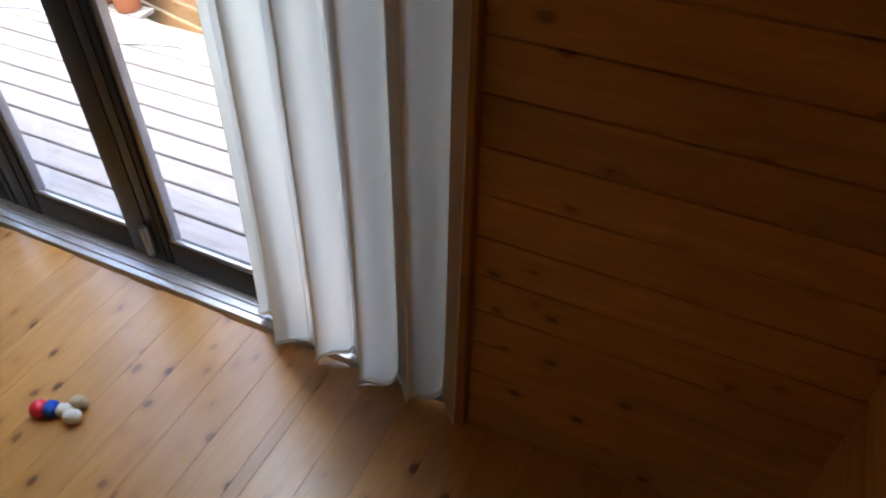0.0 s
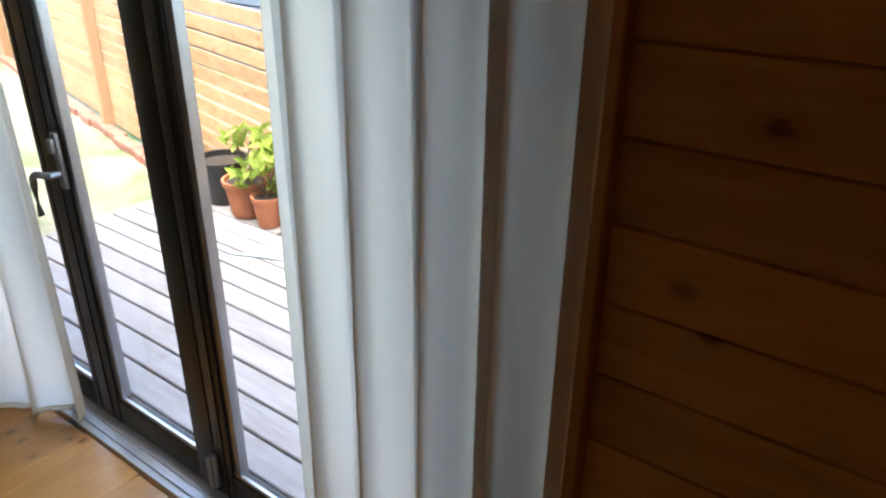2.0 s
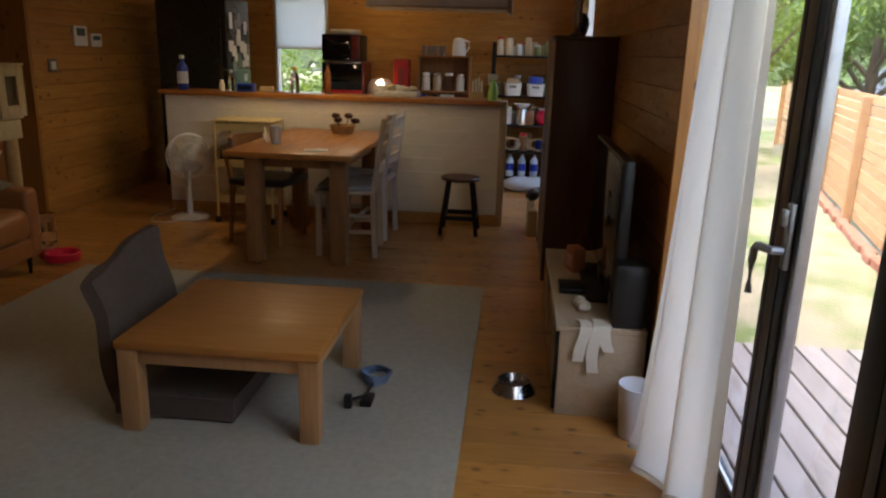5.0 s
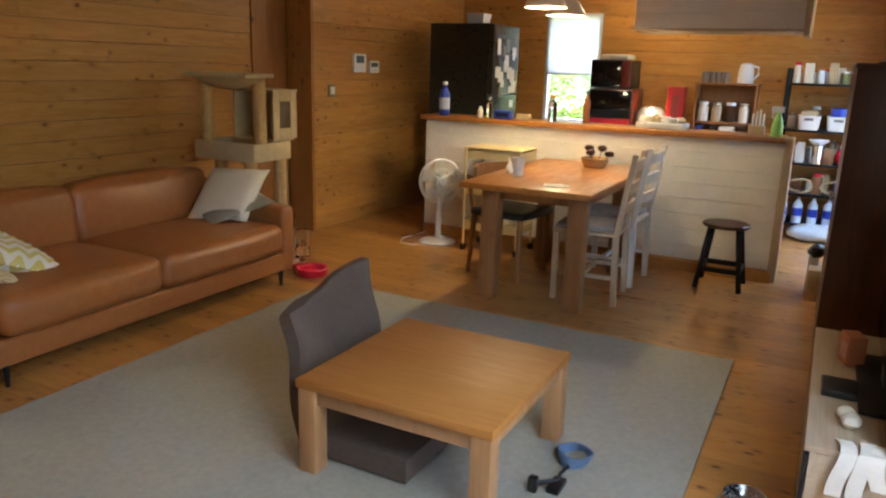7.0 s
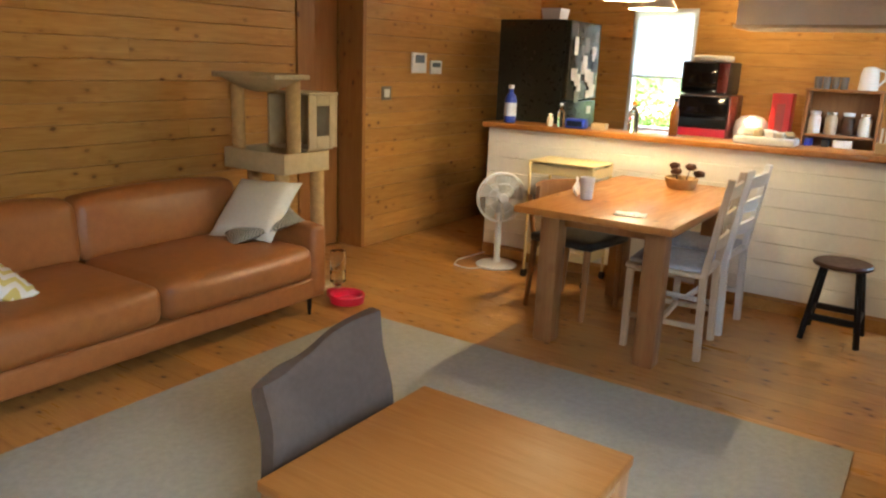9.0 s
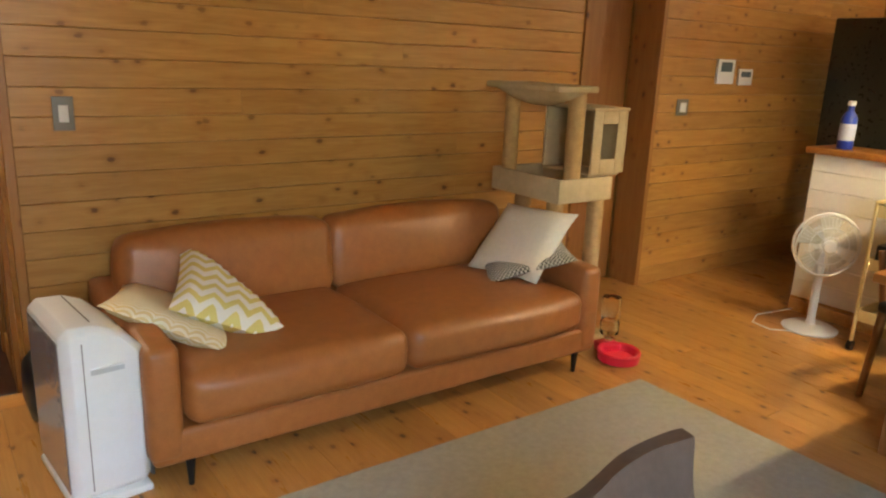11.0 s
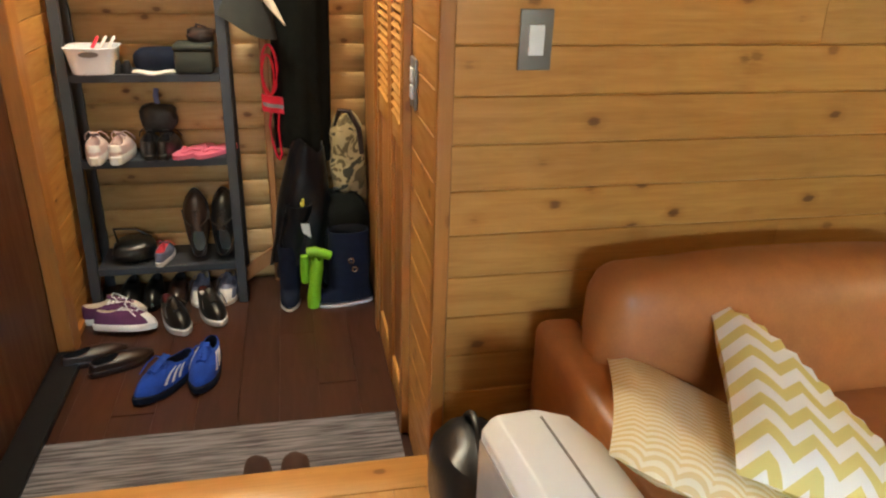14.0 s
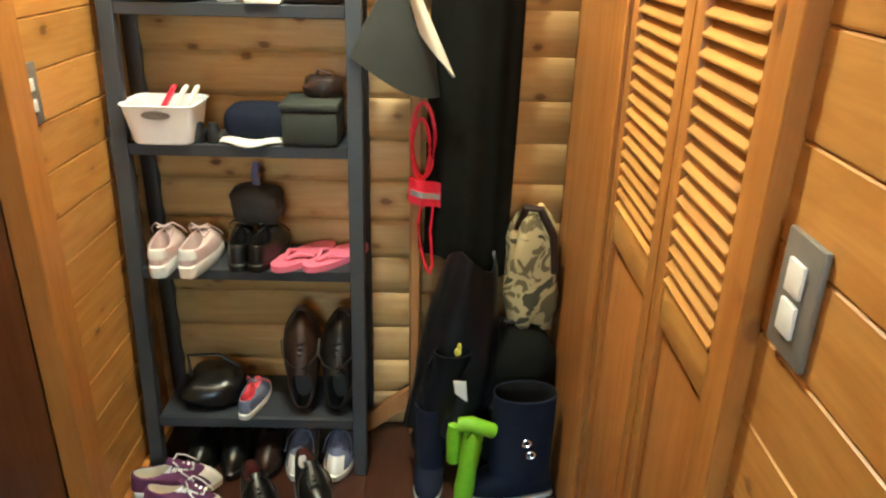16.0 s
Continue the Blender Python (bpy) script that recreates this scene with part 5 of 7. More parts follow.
gadget = thing("game_console", (-2.00, 2.63, 0.3565), "black electronic box lying on the cabinet", "console")
boxed("case", (-0.07, -0.06, 0), (0.07, 0.05, 0.025), BLACK, gadget, 0.006)
boxed("stripe", (-0.05, -0.0605, 0.010), (0.05, -0.0598, 0.014), WHITEPL, gadget, 0)
carton = thing("carton", (-2.30, 2.66, 0.3565), "small orange and pink cardboard carton", "box", turn=18)
boxed("body", (-0.045, -0.03, 0), (0.045, 0.03, 0.11), plain("orange card", (0.50, 0.17, 0.07), 0.7), carton, 0.002)
boxed("label", (-0.03, -0.0306, 0.02), (0.03, -0.0301, 0.08), plain("pink card", (0.62, 0.34, 0.30), 0.7), carton, 0)
toys = thing("soft_ball", (-1.78, 2.64, 0.3565), "white fluffy toy balls on the cabinet", "toy")
bm = bmesh.new()
blob(bm, (0, 0, 0.022), (0.026, 0.026, 0.022), 14, 1, 0.15, 1.0)
part("ball", bm, CREAM, toys)
bm = bmesh.new()
blob(bm, (0.055, 0.012, 0.024), (0.028, 0.028, 0.024), 14, 1, 0.15, 3.0)
part("ball", bm, CREAM, toys)

tote = thing("hanging_bag", (-4.55, 2.50, 0.0), "white and tan paper bags standing by the cabinet", "bag")
for a, b, m in (((-0.10, -0.03, 0), (0.06, 0.03, 0.26), PAPER), ((0.08, -0.02, 0), (0.22, 0.05, 0.20), TAN)):
    bm = bmesh.new()
    box(bm, a, b, 0.006)
    part("bag_body", bm, m, tote)
bm = bmesh.new()
blob(bm, (0.05, 0.01, 0.29), (0.06, 0.05, 0.045), 12, 0.9, 0.25, 2)
part("contents", bm, BLACK, tote)

statue = thing("cabinet_ornament", (-3.5, 2.68, 1.423), "silver and dark ornament on top of the tall cabinet", "ornament")
bm = bmesh.new()
lathe(bm, [(0.04, 0), (0.045, 0.01), (0.018, 0.03), (0.03, 0.10), (0.022, 0.16), (0.03, 0.20), (0.004, 0.22)], 16)
part("vase", bm, STEEL, statue)
bm = bmesh.new()
blob(bm, (-0.10, 0.03, 0.07), (0.05, 0.045, 0.07), 12, 0.9, 0.2, 1)
part("figure", bm, BLACK, statue)

# ---- switches and panels on the walls ----


def wall_plate(name, at, turn, w, h, label, buttons, plate=GREYPLATE, deep=0.008, screen_part=None):
    """A plate on a wall that faces +y before the turn."""
    t = thing(name, at, label, "switch", kind="structure", turn=turn)
    boxed("plate", (-w / 2, 0, -h / 2), (w / 2, deep, h / 2), plate, t, 0.002)
    for x0, z0, x1, z1 in buttons:
        boxed("button", (x0, deep + 0.0002, z0), (x1, deep + 0.005, z1), WHITEPL, t, 0.0015)
    if screen_part:
        x0, z0, x1, z1 = screen_part
        boxed("display", (x0, deep + 0.0002, z0), (x1, deep + 0.0012, z1), plain("grey display", (0.12, 0.16, 0.20), 0.2), t, 0.0005)
    return t


wall_plate("light_switch", (-0.952, -1.379, 1.112), 0, 0.074, 0.128, "grey plate with one white rocker switch", [(-0.017, -0.032, 0.017, 0.032)])
wall_plate("light_switch", (-0.749, -1.722, 0.955), -90, 0.075, 0.13, "grey plate with two white switches on the entrance wall", [(-0.016, 0.004, 0.016, 0.040), (-0.016, -0.040, 0.016, -0.004)])
wall_plate("light_switch", (0.479, -2.61, 0.95), 90, 0.075, 0.13, "grey plate with two white switches beside the front door", [(-0.012, 0.008, 0.012, 0.034), (-0.012, -0.036, 0.012, -0.010)])
boxed("door_strip", (0.4755, -2.975, 0.62), (0.479, -2.95, 0.80), ALU, None, 0.001).name = "door_strip"
tagged(bpy.data.objects["door_strip"], "thin metal strip on the entrance wall", "strip", kind="structure")
wall_plate("thermostat", (-4.80, -1.174, 1.355), 0, 0.18, 0.155, "white intercom panel with a small screen", [], WHITEPL, 0.018, (-0.06, 0.0, 0.06, 0.06))
wall_plate("thermostat", (-5.03, -1.174, 1.325), 0, 0.15, 0.105, "white heating control with a small display", [(-0.05, -0.035, -0.01, -0.02), (0.01, -0.035, 0.05, -0.02)], WHITEPL, 0.014, (-0.055, 0.0, 0.055, 0.035))
wall_plate("light_switch", (-4.41, -1.174, 1.13), 0, 0.11, 0.10, "grey plate with a pale switch", [(-0.03, -0.03, 0.03, 0.03)], GREYPLATE)

# ---- fan and trolley ----
fan = thing("electric_fan", (-4.40, -0.15, 0), "white electric fan on a round foot, standing still", "fan", turn=-42)
bm = bmesh.new()
lathe(bm, [(0.14, 0), (0.145, 0.01), (0.12, 0.024), (0.03, 0.035), (0.022, 0.06), (0.022, 0.37), (0.004, 0.372)], 28)
part("stand", bm, WHITEPL, fan)
bm = bmesh.new()
blob(bm, (0, -0.045, 0.49), (0.045, 0.07, 0.05), 16)
box(bm, (-0.02, -0.06, 0.36), (0.02, -0.01, 0.46), 0.008)
part("motor", bm, WHITEPL, fan)
bm = bmesh.new()
for y, rs in ((0.075, (0.05, 0.10, 0.165)), (0.0, (0.10, 0.165))):
    for r in rs:
        tube(bm, [(r * math.cos(a), y * (1 - 0.25 * (r / 0.165) ** 2), 0.49 + r * math.sin(a)) for a in [6.2832 * k / 32 for k in range(33)]], 0.003, 5)
tube(bm, [(0.17 * math.cos(a), 0.03, 0.49 + 0.17 * math.sin(a)) for a in [6.2832 * k / 36 for k in range(37)]], 0.006, 6)
for k in range(44):
    a = 6.2832 * k / 44
    c, s = math.cos(a), math.sin(a)
    tube(bm, [(0.035 * c, 0.075, 0.49 + 0.035 * s), (0.11 * c, 0.068, 0.49 + 0.11 * s), (0.16 * c, 0.05, 0.49 + 0.16 * s), (0.17 * c, 0.03, 0.49 + 0.17 * s), (0.15 * c, 0.005, 0.49 + 0.15 * s), (0.05 * c, 0.0, 0.49 + 0.05 * s)], 0.0011, 4)
part("guard", bm, WHITEPL, fan)
bm = bmesh.new()
for k in range(5):
    a0 = 6.2832 * k / 5
    slab(bm, lambda u, v: ((0.025 + 0.125 * u) * math.cos(a0 + 0.75 * v), 0.02 + 0.025 * v, 0.49 + (0.025 + 0.125 * u) * math.sin(a0 + 0.75 * v)), 6, 5, 0.002)
part("blade", bm, plain("frosted blades", (0.55, 0.53, 0.47), 0.4), fan)
bm = bmesh.new()
rod(bm, (0, 0.074, 0.49), (0, 0.084, 0.49), 0.036, 0.030, 20)
part("hub_cap", bm, WHITEPL, fan)
cord = thing("fan_cord", (-4.40, -0.15, 0), "white mains cord lying in a loop on the floor", "cord")
bm = bmesh.new()
tube(bm, [(0.13, -0.02, 0.006), (0.22, -0.10, 0.006), (0.20, -0.22, 0.006), (0.06, -0.28, 0.006), (-0.08, -0.26, 0.006), (-0.16, -0.20, 0.03)], 0.004, 6)
part("cord", bm, WHITEPL, cord)

cart = thing("trolley", (-4.44, 0.34, 0), "cream yellow three tier metal trolley on castors", "trolley")
for z in (0.16, 0.43, 0.70):
    bm = bmesh.new()
    box(bm, (-0.14, -0.22, z), (0.14, 0.22, z + 0.008), 0.002, 1)
    for a, b in (((-0.145, -0.225, z), (-0.14, 0.225, z + 0.06)), ((0.14, -0.225, z), (0.145, 0.225, z + 0.06)), ((-0.14, -0.225, z), (0.14, -0.22, z + 0.06)), ((-0.14, 0.22, z), (0.14, 0.225, z + 0.06))):
        box(bm, a, b, 0.001, 1)
    part("tray", bm, YELLOWPAINT, cart)
for x in (-0.15, 0.15):
    for y in (-0.215, 0.215):
        rodded("upright", (x, y, 0.05), (x, y, 0.775), 0.009, YELLOWPAINT, cart)
        bm = bmesh.new()
        rod(bm, (x, y - 0.012, 0.026), (x, y + 0.012, 0.026), 0.026, n=14)
        part("castor", bm, BLACK, cart)
boxed("frame_top", (-0.155, -0.225, 0.77), (0.155, 0.225, 0.782), YELLOWPAINT, cart, 0.003)
sack = thing("cloth_sack", (-4.44, 0.36, 0.169), "white cloth bundle on the trolley's lower tray", "cloth")
bm = bmesh.new()
blob(bm, (0, 0, 0.06), (0.10, 0.13, 0.06), 16, 0.8, 0.25, 4)
part("cloth_body", bm, CREAM, sack)
dark_box = thing("storage_box", (-4.44, 0.20, 0.439), "dark storage box on the trolley's middle tray", "box")
boxed("body", (-0.11, -0.06, 0), (0.11, 0.14, 0.12), BLACK, dark_box, 0.008)

# ---- on the dining table ----
cup = thing("paper_cup", (-3.55, 0.84, 0.7205), "white paper cup on the dining table", "cup")
bm = bmesh.new()
lathe(bm, [(0.03, 0), (0.031, 0.003), (0.038, 0.11), (0.036, 0.11), (0.028, 0.006), (0.003, 0.005)], 20)
part("body", bm, WHITEPL, cup)
napkin = thing("napkin_stack", (-3.63, 0.74, 0.7205), "folded white paper napkins standing on the table", "napkin", turn=20)
bm = bmesh.new()
slab(bm, lambda u, v: (-0.06 + 0.12 * u, 0.02 * (1 - v) + 0.006 * math.sin(6 * u), 0.002 + 0.085 * v * (1 - 0.7 * u)), 8, 5, 0.012)
part("fold", bm, PAPER, napkin)
sheet = thing("paper_sheet", (-3.30, 1.17, 0.7205), "white crumpled paper on the table's edge", "paper", turn=15)
bm = bmesh.new()
slab(bm, lambda u, v: (-0.05 + 0.10 * u, -0.07 + 0.14 * v, 0.004 + 0.010 * noise.noise(Vector((u * 4, v * 4, 1)))), 10, 10, 0.002)
part("sheet", bm, PAPER, sheet)
basket = thing("fruit_basket", (-4.28, 1.10, 0.7205), "small basket with dried brown flower heads", "basket")
bm = bmesh.new()
lathe(bm, [(0.07, 0), (0.075, 0.004), (0.095, 0.06), (0.09, 0.062), (0.07, 0.012), (0.003, 0.01)], 20)
part("bowl", bm, SISAL, basket)
for k, (x, y, z) in enumerate(((-0.05, -0.06, 0.12), (0.02, 0.05, 0.13), (0.05, -0.02, 0.10), (-0.02, 0.09, 0.09))):
    bm = bmesh.new()
    tube(bm, [(x * 0.4, y * 0.4, 0.012), (x, y, z)], 0.003, 5)
    blob(bm, (x, y, z), (0.03, 0.03, 0.02), 10, 0.8, 0.3, k)
    part("flower_head", bm, DARKWOOD, basket)

# ---- kitchen clutter ----


def bottle(at, r, h, neck, body_m, cap_m, label, name="bottle", label_m=None):
    t = thing(name, at, label, "bottle")
    bm = bmesh.new()
    lathe(bm, [(r * 0.9, 0), (r, 0.006), (r, h * 0.62), (r * 0.8, h * 0.72), (neck, h * 0.80), (neck, h * 0.9), (0.002, h * 0.9)], 18)
    part("body", bm, body_m, t)
    bm = bmesh.new()
    lathe(bm, [(neck * 1.2, h * 0.9), (neck * 1.25, h * 0.91), (neck * 1.2, h), (0.002, h)], 14)
    part("cap", bm, cap_m, t)
    if label_m:
        bm = bmesh.new()
        lathe(bm, [(r * 1.01, h * 0.18), (r * 1.02, h * 0.19), (r * 1.02, h * 0.52), (r * 1.01, h * 0.53)], 18)
        part("label_band", bm, label_m, t)
    return t


BAR = 0.9665
CLEAR = glass("clear glass", (0.96, 0.98, 0.97), 0.02)
BLUE = plain("blue plastic", (0.02, 0.05, 0.36), 0.35)
bottle((-4.74, -0.30, BAR), 0.042, 0.265, 0.017, BLUE, WHITEPL, "dark blue detergent bottle with a white cap", "detergent_bottle", plain("pale label", (0.55, 0.58, 0.7), 0.5))
bottle((-4.76, 0.09, BAR), 0.025, 0.16, 0.010, CLEAR, WHITEPL, "small clear bottle with a white cap")
bottle((-4.74, 0.02, BAR), 0.022, 0.085, 0.012, CREAM, WHITEPL, "small cream jar on the bar")
bottle((-4.78, 0.60, BAR), 0.035, 0.20, 0.014, CLEAR, plain("orange cap", (0.7, 0.25, 0.03), 0.5), "clear bottle with an orange cap on the bar")
bottle((-4.80, 0.86, BAR), 0.027, 0.24, 0.011, plain("brown glass", (0.18, 0.06, 0.015), 0.15), BLACK, "slim brown bottle on the bar")
alarm = thing("clock_radio", (-4.74, 0.22, BAR), "small bright blue box on the bar", "clock")
boxed("case", (-0.04, -0.07, 0), (0.04, 0.07, 0.065), BLUE, alarm, 0.01)
boxed("display", (0.0402, -0.055, 0.015), (0.0412, 0.055, 0.05), plain("dark display", (0.01, 0.02, 0.05), 0.15), alarm, 0)
note = thing("note_pad", (-4.76, 0.38, BAR), "pale card box on the bar", "box")
boxed("body", (-0.03, -0.05, 0), (0.03, 0.05, 0.045), TAN, note, 0.003)
spray = thing("spray_bottle", (-4.73, 2.17, BAR), "light green spray bottle with a white trigger", "spray bottle")
bm = bmesh.new()
lathe(bm, [(0.036, 0), (0.038, 0.006), (0.036, 0.07), (0.026, 0.115), (0.015, 0.14), (0.014, 0.155), (0.002, 0.155)], 18)
part("body", bm, plain("light green plastic", (0.30, 0.62, 0.16), 0.35), spray)
bm = bmesh.new()
box(bm, (-0.014, -0.045, 0.155), (0.014, 0.03, 0.195), 0.006)
box(bm, (-0.005, -0.04, 0.115), (0.005, -0.03, 0.158), 0.003)
part("trigger", bm, WHITEPL, spray)
knives = thing("utensil_pot", (-4.80, 2.04, BAR), "pale holder with upright white kitchen tools", "holder")
boxed("holder", (-0.035, -0.05, 0), (0.035, 0.05, 0.06), TAN, knives, 0.004)
for k in range(4):
    boxed("tool", (-0.012, -0.036 + 0.022 * k, 0.055), (0.012, -0.024 + 0.022 * k, 0.14 + 0.012 * (k % 3)), WHITEPL, knives, 0.004)
tray = thing("wire_tray", (-4.80, 1.42, BAR), "shallow clear tray heaped with packets on the bar", "tray")
boxed("tray_base", (-0.10, -0.17, 0), (0.10, 0.17, 0.045), plain("frosted plastic", (0.62, 0.62, 0.60), 0.3), tray, 0.01)
random.seed(5)
for k in range(7):
    bm = bmesh.new()
    blob(bm, (random.uniform(-0.06, 0.06), -0.13 + 0.042 * k, 0.06), (0.04, 0.035, random.uniform(0.018, 0.035)), 10, 0.8, 0.3, k)
    part("packet", bm, (PAPER, CREAM, TAN, WHITEPL)[k % 4], tray)

oven = thing("toaster_oven", (-6.48, 0.63, 0.8305), "black and dark red oven on the kitchen cabinet", "oven")
boxed("case", (-0.20, -0.21, 0.01), (0.20, 0.21, 0.36), plain("dark red enamel", (0.10, 0.012, 0.01), 0.3), oven, 0.012)
boxed("door", (0.2002, -0.195, 0.10), (0.215, 0.195, 0.345), BLACKGLASS, oven, 0.004)
boxed("trim_strip", (0.2002, -0.19, 0.347), (0.216, 0.19, 0.357), STEEL, oven, 0.002)
boxed("panel", (0.2002, -0.195, 0.02), (0.212, 0.195, 0.09), RED, oven, 0.004)
microwave = thing("microwave_oven", (-6.48, 0.61, 1.1910), "black microwave oven standing on the oven", "microwave")
boxed("case", (-0.18, -0.19, 0.006), (0.18, 0.19, 0.26), BLACK, microwave, 0.01)
boxed("door", (0.1802, -0.185, 0.02), (0.193, 0.10, 0.25), BLACKGLASS, microwave, 0.004)
boxed("panel", (0.1802, 0.105, 0.02), (0.190, 0.185, 0.25), plain("red panel", (0.16, 0.02, 0.015), 0.3), microwave, 0.003)
towel = thing("folded_cloth", (-6.48, 0.62, 1.4515), "white folded cloth on the microwave", "cloth")
boxed("fold", (-0.14, -0.13, 0), (0.14, 0.13, 0.05), CREAM, towel, 0.015)
dome = thing("table_lamp", (-6.45, 0.98, 0.8305), "white dome shaped table lamp with a glowing bulb", "lamp")
bm = bmesh.new()
lathe(bm, [(0.10, 0), (0.125, 0.012), (0.132, 0.10), (0.122, 0.16), (0.085, 0.20), (0.02, 0.215), (0.003, 0.215)], 28)
part("body", bm, WHITEPL, dome)
bm = bmesh.new()
blob(bm, (0.112, 0.02, 0.168), (0.030, 0.030, 0.030), 16)
part("bulb", bm, glow("warm glass bulb", (1.0, 0.72, 0.36), 6.0), dome, "small round glowing bulb")
tin = thing("red_tin", (-6.45, 1.20, 0.8305), "tall red tin standing on the cabinet", "tin")
boxed("body", (-0.08, -0.075, 0), (0.08, 0.075, 0.40), plain("red lacquer", (0.42, 0.015, 0.02), 0.35), tin, 0.008)
boxed("label", (0.0802, -0.03, 0.10), (0.081, 0.03, 0.32), plain("dark red label", (0.24, 0.03, 0.03), 0.5), tin, 0)
spice = thing("spice_shelf", (-6.50, 1.62, 0.8305), "small brown wooden shelf with jars", "shelf")
for a, b in (((-0.10, -0.26, 0), (0.10, -0.24, 0.43)), ((-0.10, 0.24, 0), (0.10, 0.26, 0.43)), ((-0.10, -0.24, 0.09), (0.10, 0.24, 0.108)), ((-0.11, -0.27, 0.4302), (0.11, 0.27, 0.448)), ((-0.10, -0.24, 0.0), (-0.09, 0.24, 0.43))):
    boxed("panel", a, b, TABLE_Z, spice, 0.003)
jar_mats = (plain("flour jar", (0.66, 0.62, 0.55), 0.3), plain("grain jar", (0.45, 0.36, 0.24), 0.3), CLEAR)
for k in range(4):
    t = thing("jar", (-6.46, 1.44 + 0.115 * k, 0.9395), "glass storage jar with a lid on the small shelf", "jar", "jars on the shelf")
    bm = bmesh.new()
    lathe(bm, [(0.04, 0), (0.044, 0.004), (0.044, 0.12), (0.034, 0.135), (0.034, 0.145), (0.002, 0.145)], 18)
    part("body", bm, jar_mats[k % 3], t)
    bm = bmesh.new()
    lathe(bm, [(0.038, 0.1455), (0.04, 0.147), (0.04, 0.17), (0.002, 0.172)], 16)
    part("lid", bm, STEEL if k % 2 else WHITEPL, t)
for k, (w, m) in enumerate(((0.05, BLUE), (0.05, BLACK), (0.13, PAPER))):
    t = thing("packet", (-6.45, 1.42 + 0.12 * k, 0.8310), "small packet under the jar shelf", "packet")
    boxed("body", (-0.05, -w / 2, 0), (0.05, w / 2, 0.07), m, t, 0.005)
for k in range(4):
    t = thing("glass_tumbler", (-6.48, 1.42 + 0.06 * k, 1.279), "dark glass tumbler on the small shelf", "glass", "tumblers")
    bm = bmesh.new()
    lathe(bm, [(0.022, 0), (0.026, 0.004), (0.028, 0.09), (0.026, 0.09), (0.022, 0.01), (0.002, 0.008)], 14)
    part("body", bm, GREYPLATE, t)
kettle = thing("kettle", (-6.48, 1.76, 1.279), "white jug kettle with a side handle", "kettle")
bm = bmesh.new()
lathe(bm, [(0.062, 0), (0.068, 0.005), (0.062, 0.12), (0.052, 0.16), (0.03, 0.172), (0.003, 0.174)], 22)
part("body", bm, WHITEPL, kettle)
bm = bmesh.new()
tube(bm, [(0.0, 0.05, 0.15), (0.0, 0.095, 0.14), (0.0, 0.10, 0.08), (0.0, 0.06, 0.03)], 0.009)
part("handle", bm, WHITEPL, kettle)

pantry = thing("pantry_rack", (-6.52, 2.44, 0), "black metal rack packed with kitchen supplies", "rack")
for x in (-0.20, 0.20):
    for y in (-0.33, 0.33):
        boxed("post", (x - 0.014, y - 0.014, 0), (x + 0.014, y + 0.014, 1.42), BLACKMETAL, pantry, 0.002)
LEVELS = (0.10, 0.36, 0.62, 0.90, 1.28)
for z in LEVELS:
    boxed("shelf", (-0.20, -0.33, z), (0.20, 0.33, z + 0.02), BLACKMETAL, pantry, 0.002)
random.seed(21)
BASKETW = plain("white basket plastic", (0.72, 0.72, 0.70), 0.4)
for k, y in enumerate((2.31, 2.53)):
    t = thing("storage_basket", (-6.40, y, 0.9205), "white plastic storage basket with a slot handle", "basket", "baskets on the rack")
    bm = bmesh.new()
    loft(bm, [tub_ring(0.095, 0.072, 0.0), tub_ring(0.100, 0.076, 0.004), tub_ring(0.118, 0.088, 0.115), tub_ring(0.123, 0.093, 0.120), tub_ring(0.113, 0.084, 0.117), tub_ring(0.095, 0.072, 0.008)], True, True)
    part("body", bm, BASKETW, t)
    boxed("contents", (-0.088, -0.066, 0.009), (0.088, 0.066, 0.16 + 0.03 * k), (TAN, BLUE)[k], t, 0.02)
    # dark bar on the front gives the slot's shade; nothing is cut out
    boxed("handle_slot", (0.1175, -0.034, 0.078), (0.1205, 0.034, 0.098), GREYPLATE, t, 0.001)
MIXED = (PAPER, TAN, CREAM, WHITEPL, CLAY, BLUE, plain("olive tin", (0.22, 0.24, 0.10), 0.5), plain("brown jar", (0.22, 0.10, 0.04), 0.4))
for x, z, n in ((-6.40, 0.3805, 5), (-6.40, 0.6405, 6), (-6.40, 1.3005, 7), (-6.58, 0.3805, 6), (-6.58, 0.6405, 7), (-6.60, 0.9205, 7), (-6.58, 1.3005, 6)):
    for k in range(n):
        y = 2.17 + 0.54 * k / (n - 1)
        if x > -6.5 and z < 0.6 and k % 2:
            continue
        t = thing("supply_jar", (x, y, z), "jar or packet of kitchen supplies on the rack", "jar", "supplies on the rack")
        h, r = random.uniform(0.09, 0.19), random.uniform(0.030, 0.042)
        bm = bmesh.new()
        if k % 2:
            box(bm, (-r, -r, 0), (r, r, h), 0.006)
        else:
            lathe(bm, [(r * 0.9, 0), (r, 0.005), (r, h * 0.8), (r * 0.8, h * 0.86), (0.002, h * 0.86)], 14)
        part("body", bm, random.choice(MIXED), t)
        if not k % 2:
            bm = bmesh.new()
            lathe(bm, [(r * 0.84, h * 0.862), (r * 0.86, h * 0.87), (r * 0.86, h), (0.002, h)], 12)
            part("lid", bm, random.choice((WHITEPL, STEEL, RED)), t)
# tin added only as a stand for the white disc above
bowl_stand = thing("storage_tin", (-6.34, 2.41, 0.6405), "grey steel tin added on the rack to carry the white bowl shape", "tin")
bm = bmesh.new()
lathe(bm, [(0.05, 0), (0.054, 0.004), (0.054, 0.15), (0.05, 0.156), (0.003, 0.157)], 20)
part("body", bm, STEEL, bowl_stand)
